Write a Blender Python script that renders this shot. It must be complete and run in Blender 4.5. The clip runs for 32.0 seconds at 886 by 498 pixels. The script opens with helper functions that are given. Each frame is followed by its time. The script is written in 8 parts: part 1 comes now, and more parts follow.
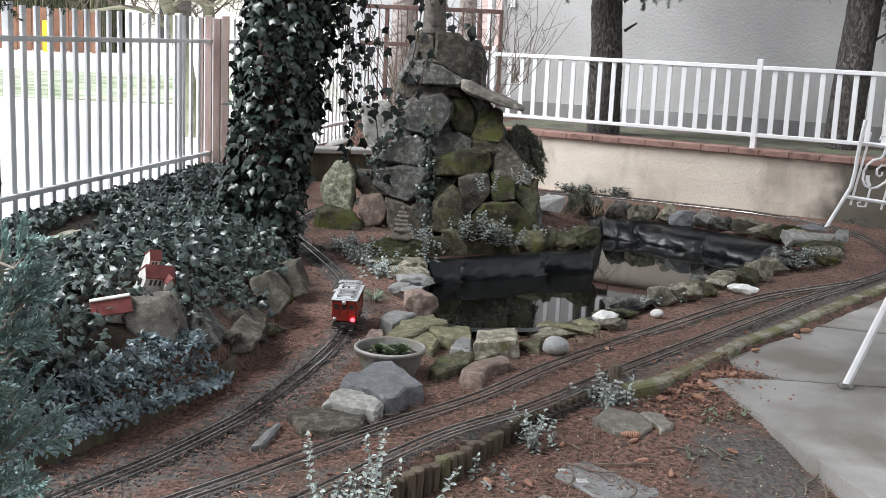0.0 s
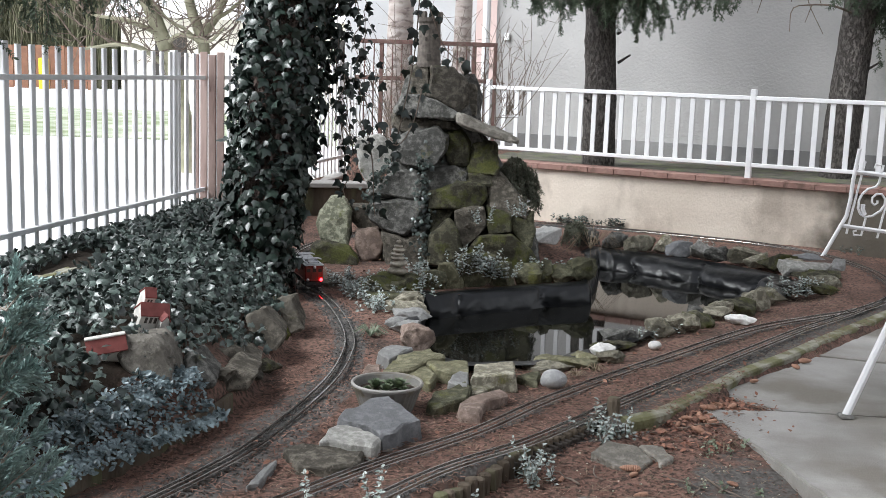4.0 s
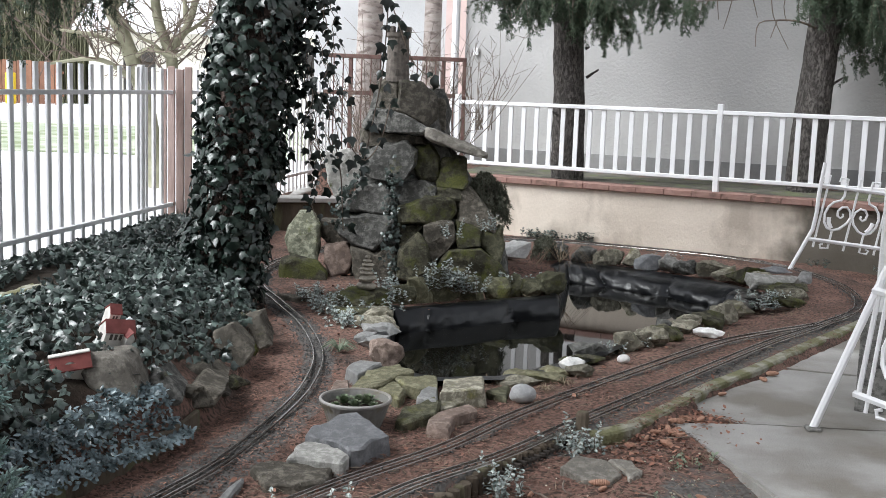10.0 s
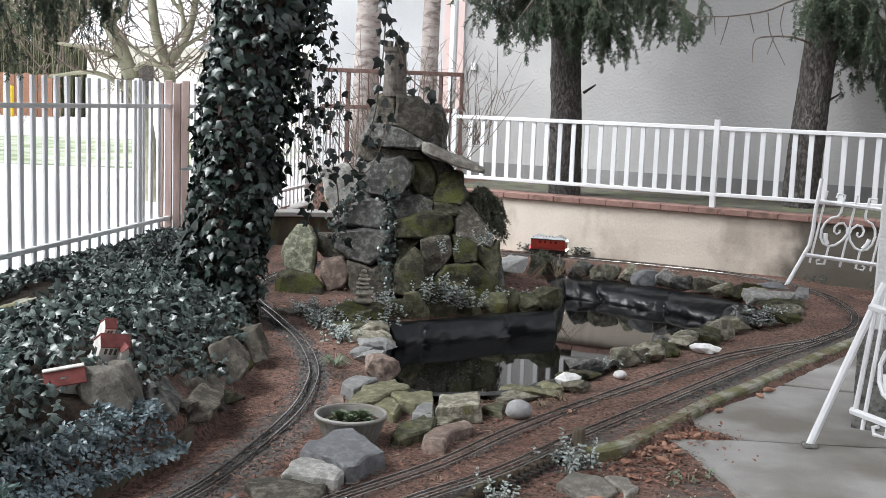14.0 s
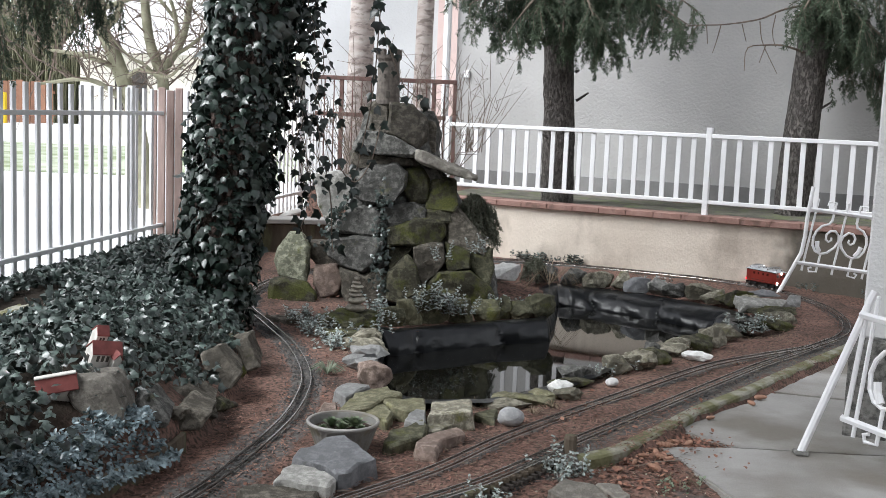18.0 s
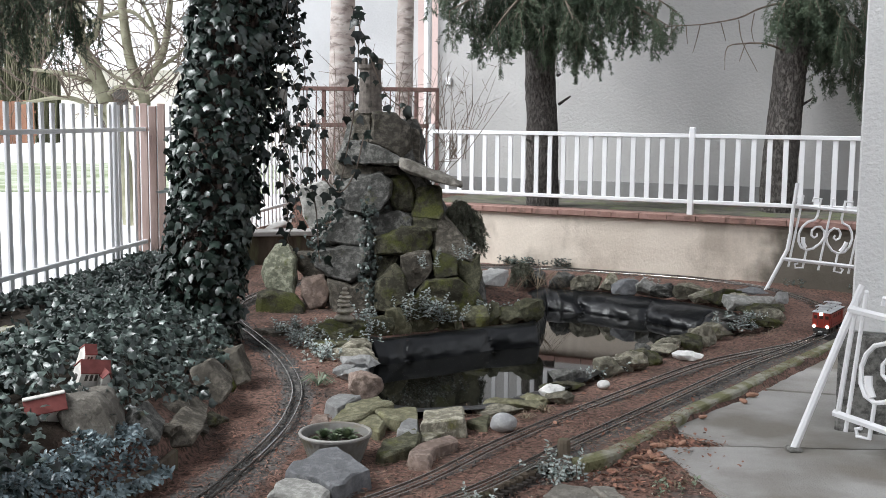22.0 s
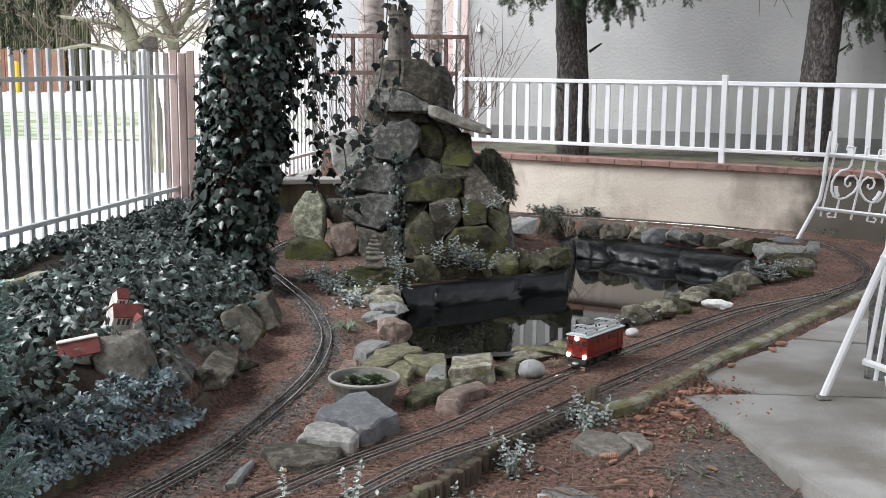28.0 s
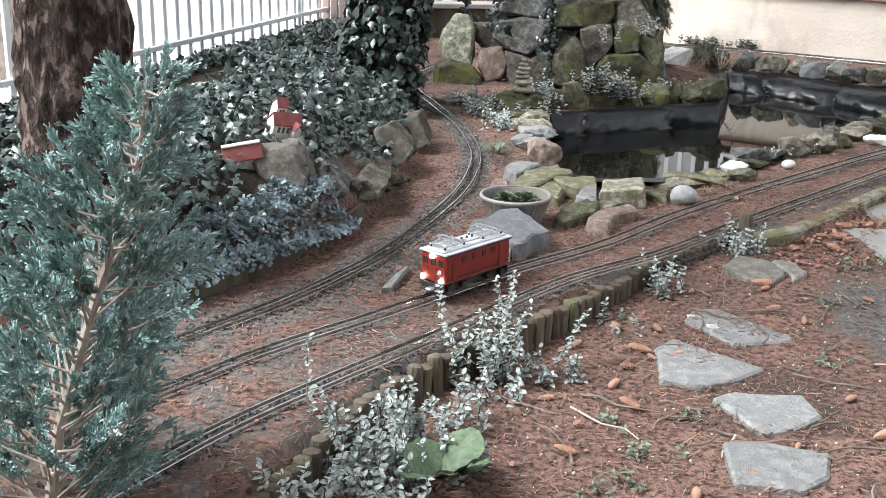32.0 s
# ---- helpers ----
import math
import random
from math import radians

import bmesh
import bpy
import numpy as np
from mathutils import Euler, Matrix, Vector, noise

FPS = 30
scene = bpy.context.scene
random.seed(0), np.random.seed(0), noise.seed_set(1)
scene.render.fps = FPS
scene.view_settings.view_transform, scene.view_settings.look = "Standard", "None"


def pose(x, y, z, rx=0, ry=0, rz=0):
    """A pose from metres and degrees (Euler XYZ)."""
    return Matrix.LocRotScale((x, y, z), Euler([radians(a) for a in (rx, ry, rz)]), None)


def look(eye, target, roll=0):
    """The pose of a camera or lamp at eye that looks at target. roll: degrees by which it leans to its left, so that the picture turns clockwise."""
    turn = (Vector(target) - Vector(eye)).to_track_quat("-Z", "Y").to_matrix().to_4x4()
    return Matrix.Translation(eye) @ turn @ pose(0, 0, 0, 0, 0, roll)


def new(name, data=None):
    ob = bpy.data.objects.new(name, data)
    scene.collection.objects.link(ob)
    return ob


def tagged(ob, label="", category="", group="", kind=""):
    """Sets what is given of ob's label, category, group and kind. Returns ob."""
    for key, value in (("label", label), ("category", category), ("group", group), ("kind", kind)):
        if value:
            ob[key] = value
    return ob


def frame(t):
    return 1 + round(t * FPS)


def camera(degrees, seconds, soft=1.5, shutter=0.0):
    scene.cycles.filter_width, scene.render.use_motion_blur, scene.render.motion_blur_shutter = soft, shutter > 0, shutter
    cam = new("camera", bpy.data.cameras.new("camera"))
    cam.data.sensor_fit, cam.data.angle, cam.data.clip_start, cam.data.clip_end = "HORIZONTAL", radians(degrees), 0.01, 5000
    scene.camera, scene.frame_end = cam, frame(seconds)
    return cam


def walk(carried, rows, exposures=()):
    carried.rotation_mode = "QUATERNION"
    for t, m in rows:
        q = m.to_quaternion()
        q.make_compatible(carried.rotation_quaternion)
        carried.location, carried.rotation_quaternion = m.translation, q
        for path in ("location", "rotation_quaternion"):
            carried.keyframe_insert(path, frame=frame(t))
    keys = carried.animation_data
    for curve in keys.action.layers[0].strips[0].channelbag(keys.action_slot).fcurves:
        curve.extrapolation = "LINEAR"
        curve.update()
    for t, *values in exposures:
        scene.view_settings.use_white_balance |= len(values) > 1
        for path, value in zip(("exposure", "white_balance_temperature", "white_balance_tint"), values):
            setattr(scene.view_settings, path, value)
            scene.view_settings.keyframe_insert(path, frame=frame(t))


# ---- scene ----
cam = camera(43.0, 32.0, soft=0.6)
PATH = [
    (0, (-0.029, 0.156, 1.308), (-0.057, 2.121, 0.94), 2.6),
    (0.5, (-0.032, 0.155, 1.309), (-0.061, 2.121, 0.947), 2.5),
    (1, (-0.032, 0.156, 1.31), (-0.06, 2.123, 0.954), 2.5),
    (1.5, (-0.032, 0.153, 1.31), (-0.057, 2.12, 0.954), 2.4),
    (2, (-0.03, 0.157, 1.311), (-0.055, 2.126, 0.959), 2.3),
    (2.5, (-0.03, 0.136, 1.315), (-0.057, 2.11, 0.993), 2.2),
    (3, (-0.028, 0.164, 1.312), (-0.052, 2.14, 1.005), 2.2),
    (3.5, (-0.025, 0.165, 1.312), (-0.047, 2.14, 0.996), 2.1),
    (4, (-0.026, 0.167, 1.315), (-0.051, 2.143, 1.003), 2.0),
    (4.5, (-0.024, 0.165, 1.319), (-0.042, 2.142, 1.019), 2.0),
    (6.5, (-0.024, 0.165, 1.316), (-0.036, 2.142, 1.018), 2.0),
    (7, (-0.022, 0.166, 1.317), (-0.031, 2.144, 1.021), 2.0),
    (7.5, (-0.023, 0.165, 1.317), (-0.032, 2.144, 1.028), 2.0),
    (8, (-0.024, 0.168, 1.319), (-0.03, 2.147, 1.029), 2.0),
    (8.5, (-0.021, 0.168, 1.321), (-0.025, 2.148, 1.036), 2.0),
    (9, (-0.019, 0.168, 1.317), (-0.014, 2.147, 1.027), 2.1),
    (9.5, (-0.016, 0.174, 1.314), (-0.001, 2.153, 1.025), 2.1),
    (10, (-0.016, 0.177, 1.316), (0.01, 2.156, 1.031), 2.0),
    (10.5, (-0.012, 0.171, 1.318), (0.018, 2.15, 1.032), 2.0),
    (11, (-0.013, 0.181, 1.316), (0.015, 2.159, 1.022), 2.1),
    (11.5, (-0.009, 0.187, 1.318), (0.02, 2.167, 1.035), 2.0),
    (12, (-0.01, 0.192, 1.318), (0.016, 2.172, 1.039), 2.0),
    (12.5, (-0.011, 0.187, 1.318), (0.018, 2.168, 1.042), 2.0),
    (13, (-0.01, 0.186, 1.32), (0.021, 2.167, 1.047), 2.1),
    (13.5, (-0.012, 0.162, 1.32), (0.016, 2.144, 1.055), 2.1),
    (14, (-0.012, 0.184, 1.319), (0.018, 2.167, 1.059), 2.2),
    (14.5, (-0.014, 0.182, 1.322), (0.017, 2.166, 1.075), 2.3),
    (16.5, (-0.01, 0.175, 1.322), (0.028, 2.159, 1.074), 2.3),
    (17, (-0.009, 0.164, 1.324), (0.035, 2.148, 1.075), 2.3),
    (17.5, (-0.011, 0.174, 1.322), (0.033, 2.157, 1.072), 2.4),
    (18, (-0.007, 0.174, 1.322), (0.034, 2.159, 1.075), 2.3),
    (18.5, (-0.008, 0.179, 1.321), (0.038, 2.163, 1.071), 2.1),
    (19, (-0.008, 0.179, 1.324), (0.044, 2.164, 1.081), 1.7),
    (19.5, (-0.007, 0.185, 1.314), (0.047, 2.17, 1.078), 1.6),
    (20, (-0.009, 0.184, 1.319), (0.045, 2.169, 1.079), 1.6),
    (20.5, (-0.006, 0.184, 1.317), (0.054, 2.169, 1.079), 1.3),
    (21, (-0.004, 0.185, 1.32), (0.058, 2.17, 1.082), 1.3),
    (21.5, (-0.007, 0.168, 1.322), (0.058, 2.153, 1.087), 1.0),
    (22, (-0.008, 0.185, 1.32), (0.056, 2.17, 1.087), 0.6),
    (22.5, (-0.005, 0.181, 1.316), (0.053, 2.166, 1.074), 0.5),
    (23, (-0.006, 0.18, 1.317), (0.05, 2.165, 1.078), 0.4),
    (23.5, (-0.006, 0.174, 1.317), (0.047, 2.158, 1.072), 0.5),
    (24, (-0.005, 0.173, 1.316), (0.048, 2.158, 1.073), 0.5),
    (24.5, (-0.007, 0.18, 1.312), (0.044, 2.164, 1.067), 0.5),
    (25, (-0.007, 0.175, 1.318), (0.041, 2.158, 1.062), 0.6),
    (25.5, (-0.009, 0.19, 1.313), (0.035, 2.173, 1.061), 0.7),
    (27.5, (-0.007, 0.181, 1.306), (0.013, 2.159, 1.009), 0.5),
    (28, (-0.007, 0.185, 1.307), (0.006, 2.159, 0.985), 0.6),
    (28.5, (-0.014, 0.171, 1.298), (-0.018, 2.141, 0.95), 0.7),
    (29, (-0.017, 0.171, 1.29), (-0.034, 2.135, 0.917), 1.0),
    (29.5, (-0.025, 0.17, 1.286), (-0.062, 2.129, 0.884), 1.0),
    (30, (-0.034, 0.152, 1.274), (-0.114, 2.099, 0.823), 1.1),
    (30.5, (-0.036, 0.155, 1.269), (-0.133, 2.094, 0.788), 1.0),
    (31, (-0.045, 0.15, 1.264), (-0.175, 2.077, 0.743), 1.0),
    (31.5, (-0.055, 0.157, 1.244), (-0.22, 2.071, 0.689), 1.0),
    (32, (-0.078, 0.162, 1.232), (-0.293, 2.056, 0.626), 1.2),
]
# the clip brightens as the view tips down to the yard
EXPOSURES = [(0, 1.47), (13, 1.47), (19, 1.43), (23, 1.40), (25.5, 1.38), (27.5, 1.43), (29, 1.5), (30, 1.6), (31, 1.8), (32, 2.15)]
walk(cam, [(t, look(eye, target, roll)) for t, eye, target, roll in PATH], EXPOSURES)

# ---- light ----
SUN = (50.0, 250.0)                       # elevation, azimuth of the brightest part of the overcast sky
world = bpy.data.worlds.new("world")
scene.world = world
world.use_nodes = True
wn, wl = world.node_tree.nodes, world.node_tree.links
sky = wn.new("ShaderNodeTexSky")
sky.sky_type = "NISHITA"
sky.sun_disc = False
sky.sun_elevation, sky.sun_rotation = radians(SUN[0]), radians(SUN[1])
sky.dust_density, sky.air_density = 1.0, 1.0
soft_sky = wn.new("ShaderNodeHueSaturation")
soft_sky.inputs["Saturation"].default_value = 0.22
wl.new(sky.outputs[0], soft_sky.inputs["Color"])
wl.new(soft_sky.outputs[0], wn["Background"].inputs["Color"])
wn["Background"].inputs["Strength"].default_value = 0.108
sun_data = bpy.data.lights.new("sun", "SUN")
sun_data.energy, sun_data.angle, sun_data.color = 1.85, radians(32), (0.93, 0.97, 1.0)
sun = new("sun", sun_data)
sun.matrix_basis = look((0, 0, 0), (-math.sin(radians(SUN[1])) * math.cos(radians(SUN[0])), -math.cos(radians(SUN[1])) * math.cos(radians(SUN[0])), -math.sin(radians(SUN[0]))))


# ---- materials ----
def material(name, a, b, scale=6.0, rough=0.8, bump=0.3, fine=60.0, metal=0.0, spread=0.15, spec=0.35, third=None, stretch=None):
    """Two tones at two scales, with relief; spread: how far pieces differ from one another. third: (colour, amount, scale) of blotches."""
    m = bpy.data.materials.new(name)
    m.use_nodes = True
    n, l = m.node_tree.nodes, m.node_tree.links
    p = n["Principled BSDF"]
    p.inputs["Roughness"].default_value, p.inputs["Metallic"].default_value = rough, metal
    p.inputs["Specular IOR Level"].default_value = spec
    co = n.new("ShaderNodeTexCoord")
    info0, shift = n.new("ShaderNodeObjectInfo"), n.new("ShaderNodeVectorMath")
    shift.operation = "MULTIPLY_ADD"
    shift.inputs[1].default_value = (37.0, 53.0, 71.0)
    l.new(info0.outputs["Random"], shift.inputs[0])
    l.new(co.outputs["Object"], shift.inputs[2])
    src = shift.outputs[0]
    if stretch:
        mp = n.new("ShaderNodeMapping")
        mp.inputs["Scale"].default_value = stretch
        l.new(src, mp.inputs["Vector"])
        src = mp.outputs[0]
    big, small = n.new("ShaderNodeTexNoise"), n.new("ShaderNodeTexNoise")
    big.inputs["Scale"].default_value, big.inputs["Detail"].default_value = scale, 6.0
    small.inputs["Scale"].default_value, small.inputs["Detail"].default_value = fine, 5.0
    for t in (big, small):
        l.new(src, t.inputs["Vector"])
    ramp = n.new("ShaderNodeMapRange")
    ramp.inputs["From Min"].default_value, ramp.inputs["From Max"].default_value = 0.35, 0.65
    l.new(big.outputs[0], ramp.inputs["Value"])
    mix = n.new("ShaderNodeMix")
    mix.data_type = "RGBA"
    mix.inputs["A"].default_value, mix.inputs["B"].default_value = (*a, 1), (*b, 1)
    l.new(ramp.outputs[0], mix.inputs["Factor"])
    col = mix.outputs["Result"]
    if third:
        blot = n.new("ShaderNodeTexNoise")
        blot.inputs["Scale"].default_value, blot.inputs["Detail"].default_value = third[2], 7.0
        l.new(src, blot.inputs["Vector"])
        r3 = n.new("ShaderNodeMapRange")
        r3.inputs["From Min"].default_value, r3.inputs["From Max"].default_value = 0.62 - 0.25 * third[1], 0.72 - 0.2 * third[1]
        l.new(blot.outputs[0], r3.inputs["Value"])
        m3 = n.new("ShaderNodeMix")
        m3.data_type = "RGBA"
        m3.inputs["B"].default_value = (*third[0], 1)
        l.new(r3.outputs[0], m3.inputs["Factor"])
        l.new(col, m3.inputs["A"])
        col = m3.outputs["Result"]
    geo, info = n.new("ShaderNodeNewGeometry"), n.new("ShaderNodeObjectInfo")
    add = n.new("ShaderNodeMath")
    l.new(geo.outputs["Random Per Island"], add.inputs[0])
    l.new(info.outputs["Random"], add.inputs[1])
    add2 = n.new("ShaderNodeMath")
    l.new(add.outputs[0], add2.inputs[0])
    l.new(small.outputs[0], add2.inputs[1])
    val = n.new("ShaderNodeMapRange")
    val.inputs["From Max"].default_value = 2.6
    val.inputs["To Min"].default_value, val.inputs["To Max"].default_value = 1 - 2 * spread, 1 + 2 * spread
    l.new(add2.outputs[0], val.inputs["Value"])
    hsv = n.new("ShaderNodeHueSaturation")
    l.new(val.outputs[0], hsv.inputs["Value"])
    l.new(col, hsv.inputs["Color"])
    l.new(hsv.outputs[0], p.inputs["Base Color"])
    if bump:
        b1 = n.new("ShaderNodeBump")
        b1.inputs["Strength"].default_value, b1.inputs["Distance"].default_value = bump, 0.6 / fine
        l.new(small.outputs[0], b1.inputs["Height"])
        l.new(b1.outputs[0], p.inputs["Normal"])
    return m


def glow(name, colour, strength):
    m = bpy.data.materials.new(name)
    m.use_nodes = True
    p = m.node_tree.nodes["Principled BSDF"]
    p.inputs["Base Color"].default_value = (*colour, 1)
    p.inputs["Emission Color"].default_value = (*colour, 1)
    p.inputs["Emission Strength"].default_value = strength
    return m



def stone(name, a, b, moss=(0.05, 0.055, 0.02), green=0.3, dark=0.35, rough=0.85):
    """Weathered stone: two tones, dark pits and veins, patches of moss, coarse and fine relief."""
    m = bpy.data.materials.new(name)
    m.use_nodes = True
    n, l = m.node_tree.nodes, m.node_tree.links
    p = n["Principled BSDF"]
    p.inputs["Roughness"].default_value, p.inputs["Specular IOR Level"].default_value = rough, 0.3
    co, info, shift = n.new("ShaderNodeTexCoord"), n.new("ShaderNodeObjectInfo"), n.new("ShaderNodeVectorMath")
    shift.operation = "MULTIPLY_ADD"
    shift.inputs[1].default_value = (37.0, 53.0, 71.0)
    l.new(info.outputs["Random"], shift.inputs[0])
    l.new(co.outputs["Object"], shift.inputs[2])

    def tex(scale, detail=8.0, rough_=0.6):
        t = n.new("ShaderNodeTexNoise")
        t.inputs["Scale"].default_value, t.inputs["Detail"].default_value, t.inputs["Roughness"].default_value = scale, detail, rough_
        l.new(shift.outputs[0], t.inputs["Vector"])
        return t.outputs[0]

    def band(v, lo, hi):
        r = n.new("ShaderNodeMapRange")
        r.inputs["From Min"].default_value, r.inputs["From Max"].default_value = lo, hi
        l.new(v, r.inputs["Value"])
        return r.outputs[0]

    def mix(f, x, y):
        k = n.new("ShaderNodeMix")
        k.data_type = "RGBA"
        for key, v in (("A", x), ("B", y)):
            if isinstance(v, tuple):
                k.inputs[key].default_value = (*v, 1)
            else:
                l.new(v, k.inputs[key])
        l.new(f, k.inputs["Factor"])
        return k.outputs["Result"]

    coarse, fine, grain = tex(7, 9, 0.65), tex(26, 8, 0.7), tex(110, 4)
    col = mix(band(coarse, 0.36, 0.64), a, b)
    pit = tuple(c * (1 - dark) for c in a)
    col = mix(band(fine, 0.46, 0.60), pit, col)
    col = mix(band(grain, 0.66, 0.76), col, tuple(min(0.8, c * 1.45) for c in b))
    if green:
        col = mix(band(tex(5.5, 9, 0.7), 0.68 - 0.3 * green, 0.76 - 0.26 * green), col, mix(band(grain, 0.35, 0.65), moss, tuple(c * 1.7 for c in moss)))
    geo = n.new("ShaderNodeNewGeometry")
    # convex edges tinted paler: rim highlights put into the stone's colour
    edge_highlight = n.new("ShaderNodeMath")
    edge_highlight.operation = "MULTIPLY"
    l.new(band(geo.outputs["Pointiness"], 0.54, 0.64), edge_highlight.inputs[0])
    l.new(band(fine, 0.35, 0.6), edge_highlight.inputs[1])
    col = mix(edge_highlight.outputs[0], col, tuple(min(0.75, 0.05 + c * 1.35) for c in b))
    val, hsv = n.new("ShaderNodeMapRange"), n.new("ShaderNodeHueSaturation")
    val.inputs["To Min"].default_value, val.inputs["To Max"].default_value = 0.72, 1.2
    l.new(info.outputs["Random"], val.inputs["Value"])
    l.new(val.outputs[0], hsv.inputs["Value"])
    l.new(col, hsv.inputs["Color"])
    l.new(hsv.outputs[0], p.inputs["Base Color"])
    b1, b2 = n.new("ShaderNodeBump"), n.new("ShaderNodeBump")
    b1.inputs["Strength"].default_value, b1.inputs["Distance"].default_value = 0.9, 0.03
    b2.inputs["Strength"].default_value, b2.inputs["Distance"].default_value = 0.8, 0.008
    l.new(coarse, b1.inputs["Height"])
    l.new(fine, b2.inputs["Height"])
    l.new(b1.outputs[0], b2.inputs["Normal"])
    l.new(b2.outputs[0], p.inputs["Normal"])
    return m


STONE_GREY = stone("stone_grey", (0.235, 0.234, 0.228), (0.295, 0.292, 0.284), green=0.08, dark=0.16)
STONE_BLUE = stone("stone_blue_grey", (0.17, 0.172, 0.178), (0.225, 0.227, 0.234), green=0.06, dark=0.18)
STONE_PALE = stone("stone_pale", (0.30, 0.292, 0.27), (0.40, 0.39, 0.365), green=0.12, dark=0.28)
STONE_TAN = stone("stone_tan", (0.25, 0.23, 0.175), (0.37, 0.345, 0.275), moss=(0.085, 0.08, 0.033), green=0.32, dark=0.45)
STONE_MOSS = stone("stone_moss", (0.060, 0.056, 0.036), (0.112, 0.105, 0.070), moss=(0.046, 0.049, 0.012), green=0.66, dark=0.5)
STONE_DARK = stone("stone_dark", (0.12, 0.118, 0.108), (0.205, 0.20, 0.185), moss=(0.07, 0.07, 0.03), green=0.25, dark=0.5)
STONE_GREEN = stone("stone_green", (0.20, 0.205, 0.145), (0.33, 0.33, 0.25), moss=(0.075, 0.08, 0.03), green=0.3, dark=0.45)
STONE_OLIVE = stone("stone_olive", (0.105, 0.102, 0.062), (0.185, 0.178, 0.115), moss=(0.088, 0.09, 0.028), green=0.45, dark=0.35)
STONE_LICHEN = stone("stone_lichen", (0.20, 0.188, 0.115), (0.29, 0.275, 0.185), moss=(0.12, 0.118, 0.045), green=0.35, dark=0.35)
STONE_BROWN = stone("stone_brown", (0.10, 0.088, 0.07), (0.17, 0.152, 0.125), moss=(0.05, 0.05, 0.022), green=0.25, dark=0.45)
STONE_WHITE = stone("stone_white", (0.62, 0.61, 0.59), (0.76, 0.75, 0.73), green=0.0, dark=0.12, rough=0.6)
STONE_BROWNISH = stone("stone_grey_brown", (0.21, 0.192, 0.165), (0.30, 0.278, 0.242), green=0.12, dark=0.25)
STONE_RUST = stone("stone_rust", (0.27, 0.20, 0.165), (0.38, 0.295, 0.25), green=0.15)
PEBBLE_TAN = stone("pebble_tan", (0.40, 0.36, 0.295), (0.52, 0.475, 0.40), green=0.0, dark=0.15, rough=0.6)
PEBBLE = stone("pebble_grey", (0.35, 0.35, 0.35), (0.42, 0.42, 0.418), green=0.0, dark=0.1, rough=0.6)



def bark(name, deep, mid, pale, size):
    """Cracked plates of bark: dark furrows, scaly plates of uneven tone."""
    m = bpy.data.materials.new(name)
    m.use_nodes = True
    n, l = m.node_tree.nodes, m.node_tree.links
    p = n["Principled BSDF"]
    p.inputs["Roughness"].default_value, p.inputs["Specular IOR Level"].default_value = 0.95, 0.15
    co, mp, warp, mix_v = n.new("ShaderNodeTexCoord"), n.new("ShaderNodeMapping"), n.new("ShaderNodeTexNoise"), n.new("ShaderNodeVectorMath")
    mp.inputs["Scale"].default_value = (size, size, size * 0.5)
    l.new(co.outputs["Object"], mp.inputs["Vector"])
    warp.inputs["Scale"].default_value, warp.inputs["Detail"].default_value = 1.2, 6.0
    l.new(mp.outputs[0], warp.inputs["Vector"])
    mix_v.operation = "MULTIPLY_ADD"
    mix_v.inputs[1].default_value = (0.6, 0.6, 0.6)
    l.new(warp.outputs["Color"], mix_v.inputs[0])
    l.new(mp.outputs[0], mix_v.inputs[2])
    edge, cell, fine = n.new("ShaderNodeTexNoise"), n.new("ShaderNodeTexNoise"), n.new("ShaderNodeTexNoise")
    edge.inputs["Scale"].default_value, edge.inputs["Detail"].default_value, edge.inputs["Roughness"].default_value = 2.4, 7.0, 0.62
    cell.inputs["Scale"].default_value = 0.8
    fine.inputs["Scale"].default_value, fine.inputs["Detail"].default_value = 6.0, 9.0
    for t in (edge, cell, fine):
        l.new(mix_v.outputs[0], t.inputs["Vector"])
    crack, tone, add = n.new("ShaderNodeMapRange"), n.new("ShaderNodeMix"), n.new("ShaderNodeMix")
    crack.inputs["From Min"].default_value, crack.inputs["From Max"].default_value = 0.40, 0.56
    l.new(edge.outputs[0], crack.inputs["Value"])
    tone.data_type = add.data_type = "RGBA"
    tone.inputs["A"].default_value, tone.inputs["B"].default_value = (*mid, 1), (*pale, 1)
    l.new(fine.outputs[0], tone.inputs["Factor"])
    add.inputs["A"].default_value = (*deep, 1)
    l.new(tone.outputs["Result"], add.inputs["B"])
    l.new(crack.outputs[0], add.inputs["Factor"])
    hsv, val = n.new("ShaderNodeHueSaturation"), n.new("ShaderNodeMapRange")
    val.inputs["To Min"].default_value, val.inputs["To Max"].default_value = 0.6, 1.35
    l.new(cell.outputs[0], val.inputs["Value"])
    l.new(val.outputs[0], hsv.inputs["Value"])
    l.new(add.outputs["Result"], hsv.inputs["Color"])
    l.new(hsv.outputs[0], p.inputs["Base Color"])
    b1, b2 = n.new("ShaderNodeBump"), n.new("ShaderNodeBump")
    b1.inputs["Strength"].default_value, b1.inputs["Distance"].default_value = 1.0, 0.35 / size
    b2.inputs["Strength"].default_value, b2.inputs["Distance"].default_value = 0.7, 0.12 / size
    l.new(crack.outputs[0], b1.inputs["Height"])
    l.new(fine.outputs[0], b2.inputs["Height"])
    l.new(b1.outputs[0], b2.inputs["Normal"])
    l.new(b2.outputs[0], p.inputs["Normal"])
    return m


